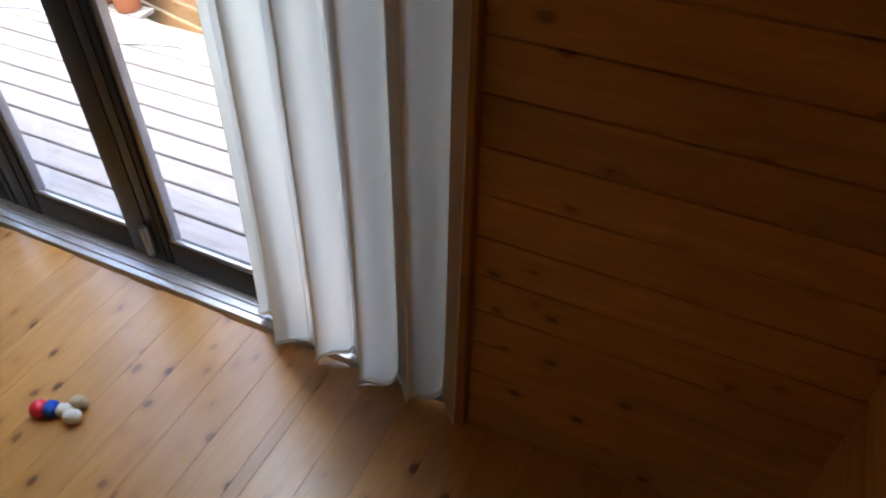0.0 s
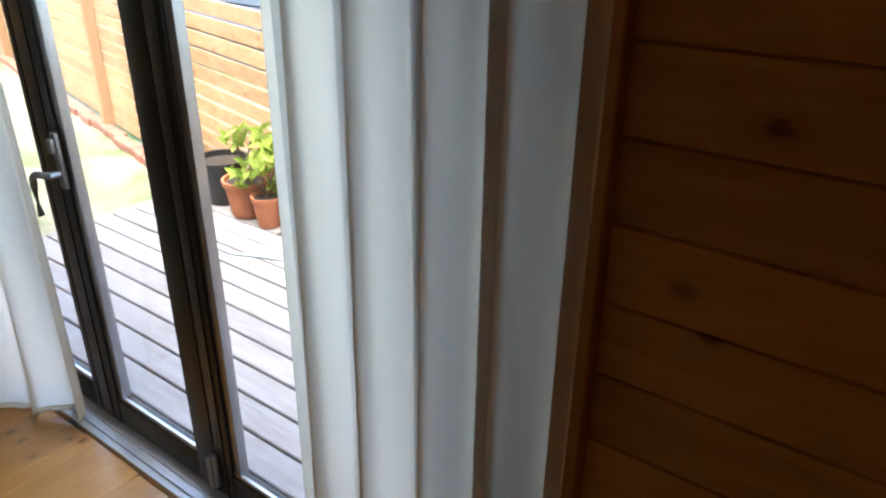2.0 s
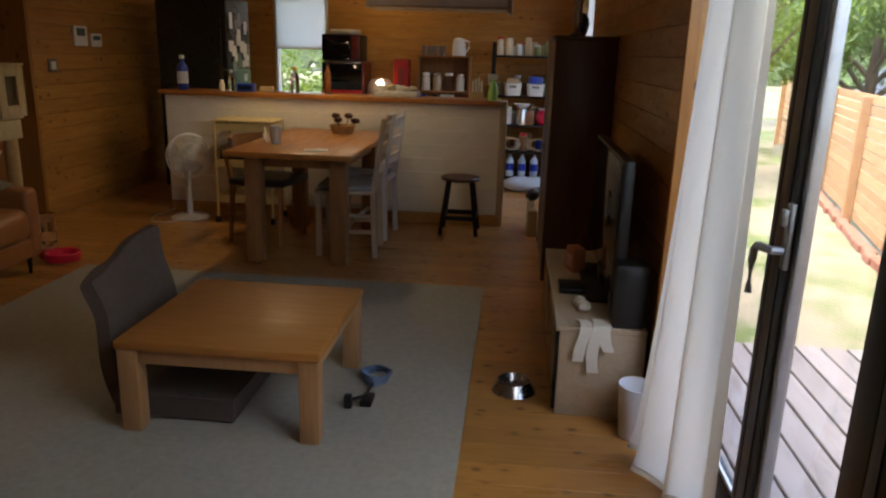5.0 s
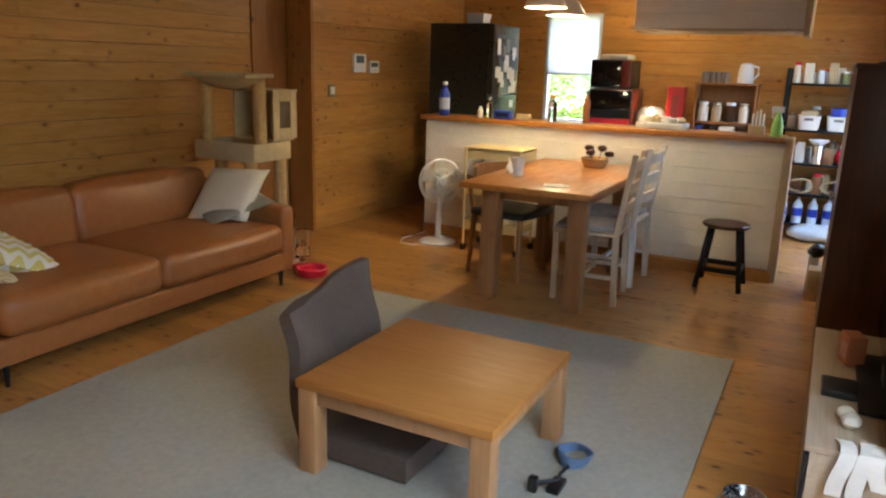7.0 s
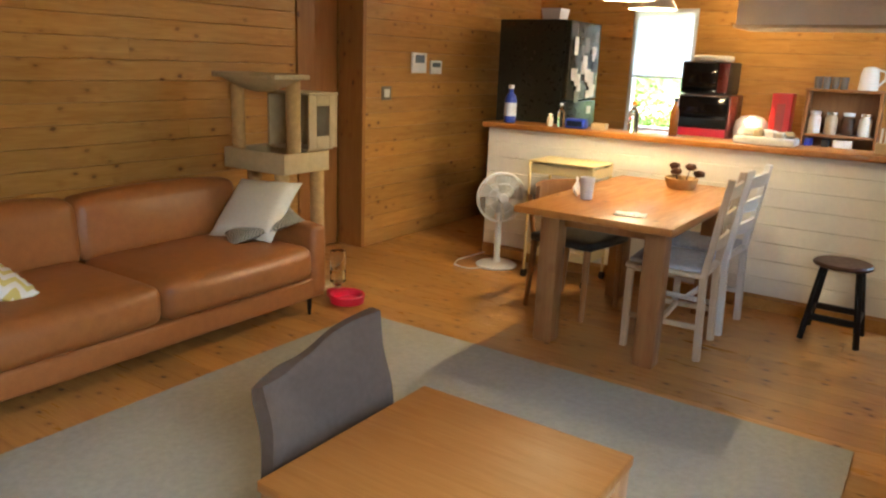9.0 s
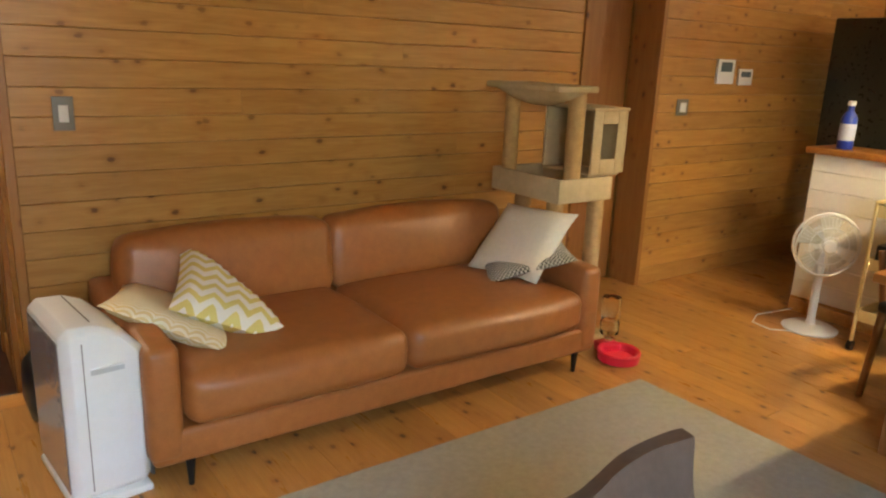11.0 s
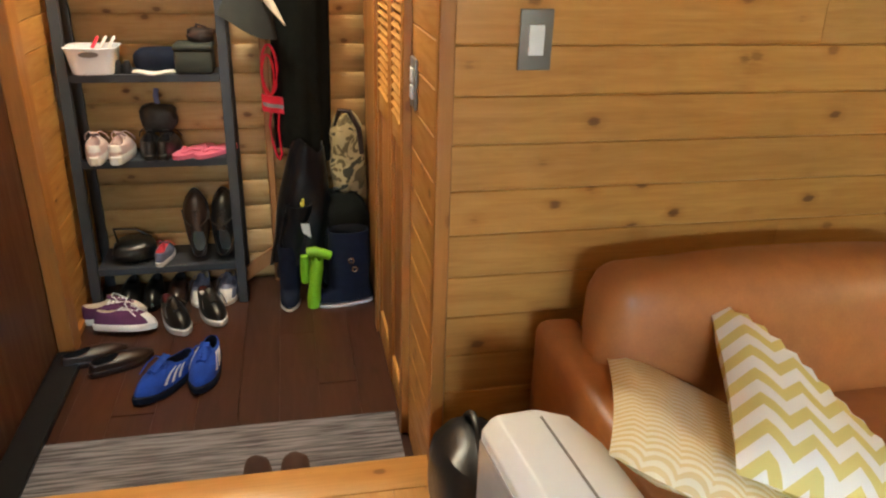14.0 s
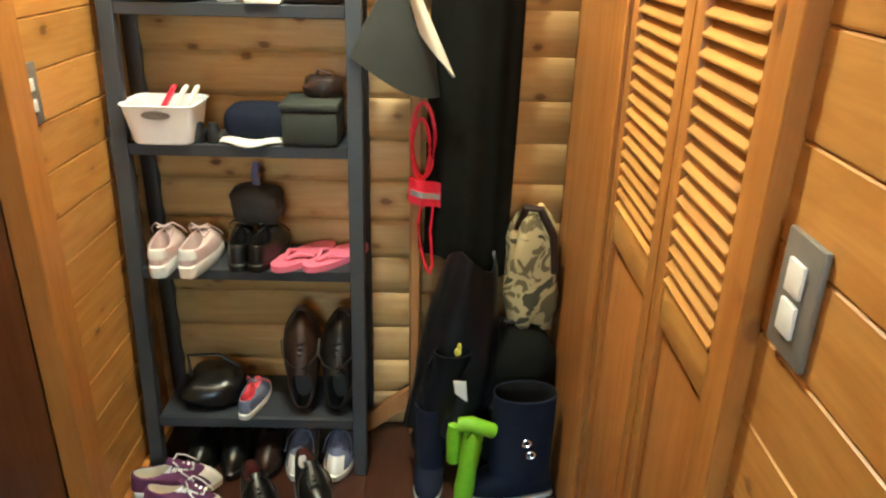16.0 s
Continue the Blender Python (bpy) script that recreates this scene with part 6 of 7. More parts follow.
# light reflected by a round glass lid, put into a white bowl's colour
lid = thing("lid_glint", (-6.33, 2.41, 0.798), "white bowl shape standing in for the glint on a round glass lid", "bowl")
bm = bmesh.new()
lathe(bm, [(0.03, 0), (0.034, 0.002), (0.072, 0.030), (0.080, 0.048), (0.077, 0.048), (0.066, 0.030), (0.030, 0.006), (0.003, 0.005)], 24)
part("body", bm, WHITEPL, lid)
ball = thing("red_colander", (-6.36, 2.62, 0.6405), "round red enamel pot on the rack", "pot")
bm = bmesh.new()
blob(bm, (0, 0, 0.075), (0.075, 0.075, 0.075), 18)
part("body", bm, plain("crimson enamel", (0.62, 0.01, 0.05), 0.25), ball)
for k in range(5):
    t = thing("water_bottle", (-6.39, 2.20 + 0.12 * k, 0.1205), "clear water bottle with a blue label on the lowest shelf", "bottle", "water bottles")
    bm = bmesh.new()
    lathe(bm, [(0.036, 0), (0.04, 0.005), (0.04, 0.15), (0.03, 0.18), (0.014, 0.20), (0.014, 0.22), (0.002, 0.22)], 14)
    part("body", bm, plain("water", (0.55, 0.62, 0.68), 0.15), t)
    bm = bmesh.new()
    lathe(bm, [(0.041, 0.06), (0.042, 0.061), (0.042, 0.13), (0.041, 0.131)], 14)
    part("label_band", bm, BLUE, t)
hangers = thing("hanger_pair", (-6.31, 2.44, 0.383), "pale wooden trivets leaning on the rack's jars", "trivet")
for y in (-0.13, 0.13):
    bm = bmesh.new()
    tube(bm, [(0, y + 0.10 * math.cos(a), 0.07 + 0.06 * math.sin(a) * (1 if math.cos(a) > 0 else 0.8)) for a in [6.2832 * k / 18 for k in range(19)]], 0.008, 6)
    part("loop", bm, TAN, hangers)
sack2 = thing("rice_sack", (-6.25, 2.50, 0.0), "pale blue white sack lying before the rack", "sack")
bm = bmesh.new()
blob(bm, (0, 0, 0.07), (0.16, 0.24, 0.07), 20, 0.8, 0.12, 7)
part("body", bm, plain("pale blue sack", (0.55, 0.63, 0.68), 0.7), sack2)

# ---- entrance: rack and what stands on it ----
RX = 0.13
rack = thing("shoe_rack", (RX, -2.945, -0.22), "dark grey open metal shoe rack, its front posts leaning back", "rack")


def rack_front(z):
    """The rack grows shallower towards its top."""
    return 0.112 - 0.085 * z


for x in (-0.302, 0.302):
    boxed("post", (x - 0.02, -0.145, 0), (x + 0.02, -0.115, 1.72), RACKGREY, rack, 0.002)
    bm = bmesh.new()
    beam(bm, (x, 0.112, 0), (x, rack_front(1.72), 1.72), 0.04, 0.03, 0.002)
    part("post", bm, RACKGREY, rack)
SHELVES = (0.168, 0.628, 0.968, 1.313, 1.66)
for z in SHELVES:
    y = rack_front(z)
    bm = bmesh.new()
    box(bm, (-0.281, -0.12, z), (0.281, y + 0.004, z + 0.022), 0.002, 1)
    box(bm, (-0.281, y + 0.0042, z - 0.010), (0.281, y + 0.013, z + 0.022), 0.002, 1)
    part("shelf", bm, RACKGREY, rack)
Z1, Z2, Z3, Z4 = (-0.22 + z + 0.0225 for z in SHELVES[:4])


def outline_width(u):
    """Half the width of a sole along its length, heel 0 to toe 1."""
    return 0.034 + 0.013 * math.sin(math.pi * min(1, max(0, (u - 0.15) / 0.85)) ** 1.3) - 0.012 * max(0, u - 0.85) / 0.15


def shoe_form(k, high, front=0.47, shaft=0.0, half=0.027):
    """The outer skin of a shoe: a goes round the sole (0 the toe), s climbs from the sole to the collar."""
    def skin(a, s):
        u = 0.5 + 0.5 * math.cos(a)
        side = math.copysign(abs(math.sin(a)) ** 0.55, math.sin(a))
        x0, y0 = outline_width(u) * side, 0.125 - 0.25 * u
        mid = 0.5 * (0.045 + front)
        cu = mid + (front - mid) * math.cos(a)
        x1, y1 = half * math.copysign(abs(math.sin(a)) ** 0.8, math.sin(a)), 0.125 - 0.25 * cu
        rim = high * (0.074 + 0.012 * math.cos(a) ** 2 + 0.004 * math.cos(a))
        if shaft:
            f = min(1.0, s / 0.4)
            f = f * f * (3 - 2 * f)
            rise = 0.024 + (0.085 - 0.024) * min(1.0, s / 0.4) ** 0.7 if s < 0.4 else 0.085 + (shaft - 0.085) * (s - 0.4) / 0.6
            swell = 1 + 0.12 * max(0, s - 0.4)
            return Vector((k * (x0 + (x1 - x0) * f) * swell, k * (y0 + (y1 - y0) * f), k * rise))
        toe = max(0.0, math.cos(a))
        f = s ** (1.9 - 0.55 * toe)
        z = 0.024 + (rim - 0.024) * math.sin(0.5 * math.pi * s) ** (0.95 - 0.2 * toe)
        bulge = 1 + 0.03 * math.sin(math.pi * s)
        return Vector((k * (x0 * 0.97 + (x1 - x0 * 0.97) * f) * bulge, k * (y0 * 0.97 + (y1 - y0 * 0.97) * f), k * z))
    return skin


def shoe(at, turn, upper, sole, label, size=0.25, laces=None, lining=BLACK, group="shoes in the entrance", high=1.0, tilt=0.0,
         toe_cap=None, heel_tab=None, stripes=None, shaft=0.0, sole_high=0.024, roll=0.0, name="shoe"):
    """A shoe with an open collar, toe along -y before the turn."""
    t = thing(name, at, label, "boot" if shaft else "shoe", group)
    t.matrix_basis = pose(*at, tilt, roll, turn)
    k = size / 0.25
    n = 36
    angles = [2 * math.pi * j / n for j in range(n)]
    skin = shoe_form(k, high, 0.47 if not shaft else 0.68, shaft, 0.027 if not shaft else 0.050)
    bm = bmesh.new()
    rings = []
    for z, g in ((0.0, 0.95), (0.005, 1.01), (sole_high, 1.02), (sole_high + 0.004, 0.97)):
        rings.append([(k * g * outline_width(0.5 + 0.5 * math.cos(a)) * math.copysign(abs(math.sin(a)) ** 0.55, math.sin(a)), k * g * (-0.125 * math.cos(a)),
                       k * (z + 0.010 * max(0, math.cos(a) - 0.6))) for a in angles])
    loft(bm, rings, True, True)
    part("sole", bm, sole, t)
    bm = bmesh.new()
    levels = [j / 12 for j in range(13)] if not shaft else [j / 18 for j in range(19)]
    rings = [[skin(a, s) for a in angles] for s in levels]
    top = rings[-1]
    rings.append([Vector((p.x * 0.86, p.y * 0.96 + 0.0012, p.z + 0.001)) for p in top])
    loft(bm, rings)
    part("upper", bm, upper, t)
    bm = bmesh.new()
    deep = 0.03 if not shaft else 0.09
    inner = [[Vector((p.x * f, p.y * (0.96 - 0.02 * j) + 0.0012, p.z * (1 - 0.28 * j) + 0.0005 if j < 2 else k * deep)) for p in top] for j, f in enumerate((0.86, 0.84, 0.8))]
    loft(bm, inner, False, True)
    part("lining", bm, lining, t, "shoe lining inside the open collar")

    def patch(a0, a1, s0, s1, thick=0.004, nu=8, nv=8):
        pm = bmesh.new()
        slab(pm, lambda u, v: skin(a0 + (a1 - a0) * u, s0 + (s1 - s0) * v), nu, nv, thick * k)
        return pm

    if toe_cap:
        part("toe_cap", patch(-0.62, 0.62, 0.03, 0.42, 0.005, 12, 8), toe_cap, t)
    if heel_tab:
        part("heel_tab", patch(math.pi - 0.62, math.pi + 0.62, 0.35, 1.0, 0.005), heel_tab, t)
    if stripes:
        for side in (1, -1):
            for j in range(3):
                part("stripe", patch(side * (1.15 + 0.26 * j), side * (1.24 + 0.26 * j), 0.2, 0.86, 0.0035, 2, 6), stripes, t)
    if laces:
        bm = bmesh.new()
        slab(bm, lambda u, v: skin((u - 0.5) * 0.9, 0.62 + 0.38 * v) + Vector((0, k * 0.008 * v, k * (0.004 + 0.018 * v * v))), 6, 6, 0.005 * k)
        part("tongue", bm, upper, t)
        bm = bmesh.new()
        for j in range(5):
            s0 = 0.60 + 0.085 * j
            wide = 0.42 + 0.10 * j
            p, q, m = skin(wide, s0), skin(-wide, s0 + 0.05), skin(0, s0 + 0.025)
            tube(bm, [p, m + Vector((0, 0, 0.007 * k)), q], 0.0030 * k + 0.0006, 6)
            p, q = skin(-wide, s0), skin(wide, s0 + 0.05)
            tube(bm, [p, m + Vector((0, 0, 0.009 * k)), q], 0.0030 * k + 0.0006, 6)
        tip = skin(0, 0.98) + Vector((0, 0, 0.014 * k))
        for side in (1, -1):
            tube(bm, [tip, tip + Vector((side * 0.022 * k, -0.012 * k, 0.008 * k)), tip + Vector((side * 0.040 * k, -0.030 * k, -0.012 * k)), tip + Vector((side * 0.046 * k, -0.060 * k, -0.040 * k))], 0.0024 * k, 6)
        part("laces", bm, laces, t)
    return t


SUEDE_P = cloth("purple canvas", (0.10, 0.025, 0.085), 0, 300, 0.15)
BLUESHOE = cloth("bright blue mesh", (0.006, 0.045, 0.30), 0, 300, 0.2)
NAVY = cloth("navy cloth", (0.008, 0.011, 0.024), 0, 200, 0.2)
NAVY.node_tree.nodes["Principled BSDF"].inputs["Specular IOR Level"].default_value = 0.2
PINK = plain("pink rubber", (0.72, 0.16, 0.26), 0.6)
CORAL = cloth("coral cloth", (0.80, 0.10, 0.13), 0, 200, 0.1)
GREYBLUE = cloth("grey blue cloth", (0.14, 0.15, 0.22), 0, 250, 0.15)
SHOEWHITE = plain("white shoe leather", (0.70, 0.67, 0.64), 0.5)
BLUSH = plain("blush shoe leather", (0.62, 0.47, 0.45), 0.55)
MAROON = cloth("dark red lining", (0.10, 0.012, 0.012), 0, 200, 0.2)
BROWNL = plain("dark brown leather", (0.022, 0.010, 0.007), 0.4, 0, 80, 0.25, 0.3)
BLACKL = plain("black shoe leather", (0.006, 0.006, 0.006), 0.32, 0, 80, 0.2, 0.2)
F0 = -0.2198
shoe((0.35, -2.745, F0), -78, SUEDE_P, SHOEWHITE, "purple canvas sneaker with white laces and white toe", 0.25, WHITEPL, CREAM, toe_cap=SHOEWHITE)
shoe((0.285, -2.625, F0 + 0.012), -97, SUEDE_P, SHOEWHITE, "purple canvas sneaker with white laces lying beside its pair", 0.25, WHITEPL, CREAM, toe_cap=SHOEWHITE, roll=16)
shoe((0.095, -2.665, F0), -156, BLACKL, SHOEWHITE, "black sneaker with a pale sole and dark red lining", 0.27, BLACK, MAROON)
shoe((-0.045, -2.72, F0), -158, BLACKL, SHOEWHITE, "black sneaker with a pale sole beside its pair", 0.27, BLACK, MAROON)
shoe((0.07, -2.195, F0), 141, BLUESHOE, NAVY, "bright blue running shoe with white stripes", 0.285, BLUESHOE, NAVY, stripes=SHOEWHITE)
shoe((-0.065, -2.255, F0), 172, BLUESHOE, NAVY, "bright blue running shoe standing beside its pair", 0.285, BLUESHOE, NAVY, stripes=SHOEWHITE)
shoe((0.36, -2.42, F0), -62, BROWNL, BROWNL, "dark brown leather shoe on the dark floor", 0.24, high=0.7)
shoe((0.25, -2.36, F0), -58, BROWNL, BROWNL, "dark brown leather shoe beside its pair", 0.24, high=0.7)
for k, (x, m, s) in enumerate(((0.31, BLACKL, BLACKL), (0.21, BLACKL, BLACKL), (0.11, BROWNL, BLACKL), (0.01, GREYBLUE, SHOEWHITE), (-0.105, GREYBLUE, SHOEWHITE))):
    shoe((x, -2.90, F0), 180 if k < 3 else 176, m, s, "dark shoe standing under the lowest shelf" if k < 3 else "grey blue sneaker with a white toe under the shelf", 0.24, None if k < 3 else GREYBLUE,
         toe_cap=None if k < 3 else SHOEWHITE, lining=BLACK if k < 3 else TAN)
shoe((0.357, -2.925, Z2), 7, BLUSH, SHOEWHITE, "white and blush sneaker with pink laces, heel outward", 0.245, BLUSH, BLUSH, heel_tab=SHOEWHITE, sole_high=0.034)
shoe((0.262, -2.925, Z2), -3, BLUSH, SHOEWHITE, "white and blush sneaker with pink laces, heel outward", 0.245, BLUSH, BLUSH, heel_tab=SHOEWHITE, sole_high=0.034)
shoe((0.155, -2.965, Z2), 5, BLACKL, BLACKL, "black leather shoe, heel outward", 0.24, BLACK)
shoe((0.085, -2.965, Z2), -7, BLACKL, BLACKL, "black leather shoe, heel outward", 0.24, BLACK)
for x, a in ((-0.015, -36), (-0.105, -40)):
    t = thing("flip_flop", (x, -2.955, Z2), "pink rubber flip-flop with a beaded strap", "sandal", "pink flip-flops", turn=a)
    bm = bmesh.new()
    oval(bm, 0.042, 0.115, 0, 0.018, 32, 2.4)
    part("sole", bm, PINK, t)
    bm = bmesh.new()
    tube(bm, [(-0.036, 0.0, 0.018), (-0.018, 0.04, 0.034), (0, 0.07, 0.02)], 0.006)
    tube(bm, [(0.036, 0.0, 0.018), (0.018, 0.04, 0.034), (0, 0.07, 0.02)], 0.006)
    part("strap", bm, PINK, t)
pouch = thing("small_backpack", (0.115, -3.0, Z2 + 0.085), "small black patterned pouch with a blue strap", "bag")
bm = bmesh.new()
blob(bm, (0, 0, 0.06), (0.075, 0.055, 0.06), 16, 0.75, 0.2, 5)
part("body", bm, plain("black pattern", (0.02, 0.02, 0.022), 0.6, 0, 40, 0.9, 0.2), pouch)
bm = bmesh.new()
tube(bm, [(0, 0, 0.115), (0.004, -0.01, 0.15), (0, -0.02, 0.175)], 0.011)
part("strap", bm, plain("lavender strap", (0.16, 0.17, 0.36), 0.6), pouch)

tub = thing("storage_basket", (0.318, -2.945, Z3), "white plastic basket with a slot handle on the rack", "basket")

bm = bmesh.new()
loft(bm, [tub_ring(0.070, 0.055, 0.0), tub_ring(0.076, 0.060, 0.004), tub_ring(0.094, 0.076, 0.098), tub_ring(0.099, 0.081, 0.102), tub_ring(0.097, 0.079, 0.105), tub_ring(0.090, 0.072, 0.100), tub_ring(0.072, 0.056, 0.008)], True, True)
part("body", bm, WHITEPL, tub)
bm = bmesh.new()
slab(bm, lambda u, v: (0.036 * math.cos(6.2832 * u) * v, 0.0725 + 0.0042 * (0.012 * math.sin(6.2832 * u) * v) / 0.024 + 0.002, 0.080 + 0.011 * math.sin(6.2832 * u) * v), 24, 3, 0.004)
part("handle_slot", bm, GREYPLATE, tub, "shaded oval handle slot")
for k, (m, r) in enumerate(((RED, 40), (PAPER, 55), (PAPER, 25))):
    bm = bmesh.new()
    beam(bm, (0.06 - 0.03 * k, -0.02, 0.006), (-0.02 - 0.03 * k, -0.03, 0.135), 0.035, 0.012)
    part("contents", bm, m, tub)
binoc = thing("binoculars", (0.215, -2.93, Z3), "small black binoculars standing on the rack", "binoculars")
for x in (-0.018, 0.018):
    bm = bmesh.new()
    lathe(bm, [(0.018, 0), (0.02, 0.004), (0.016, 0.035), (0.012, 0.05), (0.002, 0.05)], 14, (x, 0, 0))
    part("barrel", bm, BLACK, binoc)
boxed("bridge", (-0.01, -0.008, 0.02), (0.01, 0.008, 0.034), BLACK, binoc, 0.003)
pencase = thing("case", (0.075, -3.00, Z3), "dark navy rounded case lying on the rack", "case")
bm = bmesh.new()
cushion(bm, (-0.10, -0.05, 0.0), (0.10, 0.05, 0.085), 0.008, 0.03)
part("body", bm, NAVY, pencase)
gloves = thing("white_gloves", (0.095, -2.932, Z3), "white paper fan lying on the rack's edge", "paper")
bm = bmesh.new()
slab(bm, lambda u, v: (-0.085 + 0.17 * u, -0.02 + (0.02 + 0.022 * math.sin(3 * u)) * v * 1.6, 0.004 + 0.004 * math.sin(9 * u)), 12, 4, 0.004)
part("sheet", bm, PAPER, gloves)
green = thing("camera_case", (-0.055, -2.965, Z3), "dark olive box case with a handle", "case")
boxed("body", (-0.075, -0.07, 0), (0.07, 0.07, 0.09), plain("dark olive cloth", (0.028, 0.034, 0.028), 0.7), green, 0.012)
boxed("lid", (-0.078, -0.073, 0.0905), (0.073, 0.073, 0.112), plain("dark olive lid", (0.03, 0.036, 0.03), 0.7), green, 0.008)
bm = bmesh.new()
blob(bm, (-0.03, -0.02, 0.14), (0.05, 0.03, 0.03), 12, 0.8, 0.4, 3)
tube(bm, [(-0.06, -0.02, 0.12), (-0.05, -0.02, 0.17), (-0.02, -0.02, 0.18), (0.01, -0.02, 0.12)], 0.006)
part("strap", bm, BROWNL, green, "brown leather strap")
hat_box = thing("document_case", (0.31, -2.985, Z4), "black zipped case lying on the rack's upper shelf", "case")
bm = bmesh.new()
cushion(bm, (-0.11, -0.06, 0), (0.11, 0.06, 0.075), 0.006, 0.02)
part("body", bm, BLACKL, hat_box)
boxed("zip", (-0.10, 0.0605, 0.036), (0.10, 0.068, 0.040), GUNMETAL, hat_box, 0.001)
lantern = thing("lantern", (0.045, -2.965, Z4), "small white metal lantern with glass sides", "lantern")
boxed("base", (-0.045, -0.045, 0), (0.045, 0.045, 0.014), WHITEPAINT, lantern, 0.004)
for x in (-0.036, 0.036):
    for y in (-0.036, 0.036):
        boxed("corner_bar", (x - 0.005, y - 0.005, 0.0142), (x + 0.005, y + 0.005, 0.128), WHITEPAINT, lantern, 0.001)
for x0, y0, x1, y1 in ((-0.031, 0.033, 0.031, 0.036), (-0.031, -0.036, 0.031, -0.033), (0.033, -0.031, 0.036, 0.031), (-0.036, -0.031, -0.033, 0.031)):
    boxed("pane", (x0, y0, 0.0145), (x1, y1, 0.1275), PANE, lantern, 0)
bm = bmesh.new()
lathe(bm, [(0.058, 0.1282), (0.060, 0.134), (0.034, 0.165), (0.022, 0.170), (0.020, 0.185), (0.003, 0.188)], 4)
bmesh.ops.rotate(bm, cent=(0, 0, 0), matrix=Matrix.Rotation(radians(45), 3, "Z"), verts=bm.verts)
part("roof", bm, WHITEPAINT, lantern)
bm = bmesh.new()
tube(bm, [(0.022 * math.cos(q), 0, 0.196 + 0.022 * math.sin(q)) for q in [6.2832 * k / 16 for k in range(17)]], 0.002, 6)
part("ring", bm, WHITEPAINT, lantern)
candle = thing("candle_jar", (0.145, -2.975, Z4), "small white candle jar beside the lantern", "candle")
bm = bmesh.new()
lathe(bm, [(0.022, 0), (0.026, 0.004), (0.026, 0.055), (0.023, 0.055), (0.022, 0.03), (0.002, 0.03)], 18)
part("jar", bm, WHITEPL, candle)
boxes = thing("hat_box", (-0.075, -2.985, Z4), "dark brown leather box at the shelf's end", "box")
boxed("body", (-0.075, -0.06, 0), (0.075, 0.06, 0.085), BROWNL, boxes, 0.02)
lbag = thing("shoe_bag", (0.275, -2.945, Z1), "black shiny bag on the lowest shelf", "bag")
bm = bmesh.new()
blob(bm, (0, 0, 0.045), (0.09, 0.09, 0.045), 16, 0.7, 0.2, 6)
part("body", bm, BLACKL, lbag)
bm = bmesh.new()
tube(bm, [(0.06, 0.02, 0.08), (0.08, -0.02, 0.13), (0.0, -0.06, 0.11), (-0.07, -0.04, 0.08)], 0.005)
part("strap", bm, BLACK, lbag)
shoe((0.150, -2.915, Z1), -8, GREYBLUE, SHOEWHITE, "grey blue child's sneaker with coral lining, heel outward", 0.19, CORAL, CORAL)
for x, m, r in ((0.005, BROWNL, 5), (-0.115, BLACKL, -6)):
    shoe((x, -2.965, Z1 + 0.150), r, m, m, "large dark leather shoe leaning upright on the wall", 0.30, BLACK, BLACK, "dark leather shoes", tilt=-80)

mat2 = thing("entrance_mat", (-0.145, -1.66, -0.2198), "grey striped woven entrance mat on the lower floor", "mat")
STRIPE, snt, sb = shader("grey woven stripes", (0.25, 0.25, 0.26), 0.95)
sw = node(snt, "ShaderNodeTexNoise", Scale=1.0, Detail=4.0)
snt.links.new(place(snt, (6.0, 95.0, 6.0), False), sw.inputs["Vector"])
snt.links.new(mix_colour(snt, "MIX", span(snt, sw.outputs["Fac"], 0.35, 0.62, 0, 1), (0.06, 0.057, 0.066), (0.24, 0.235, 0.265)), sb.inputs["Base Color"])
bump(snt, sb, sw.outputs["Fac"], 0.6, 0.003)
bm = bmesh.new()
slab(bm, lambda u, v: (-0.575 + 1.15 * u, -0.245 + 0.49 * v, 0.006 + 0.0015 * noise.noise(Vector((u * 8, v * 5, 0)))), 40, 16, 0.009)
part("weave", bm, STRIPE, mat2)
for k, x in enumerate((-0.275, -0.375)):
    t = thing("slipper", (x, -1.56, -0.2085), "brown plush slipper on the entrance mat", "slipper", "brown slippers", turn=6 - 10 * k)
    bm = bmesh.new()
    oval(bm, 0.045, 0.125, 0, 0.02, 32, 2.3)
    part("sole", bm, BLACK, t)
    bm = bmesh.new()
    blob(bm, (0, -0.05, 0.026), (0.044, 0.075, 0.05), 16, 0.85, 0.1, k)
    part("upper", bm, cloth("brown plush", (0.05, 0.022, 0.016), 0, 120, 0.3), t)

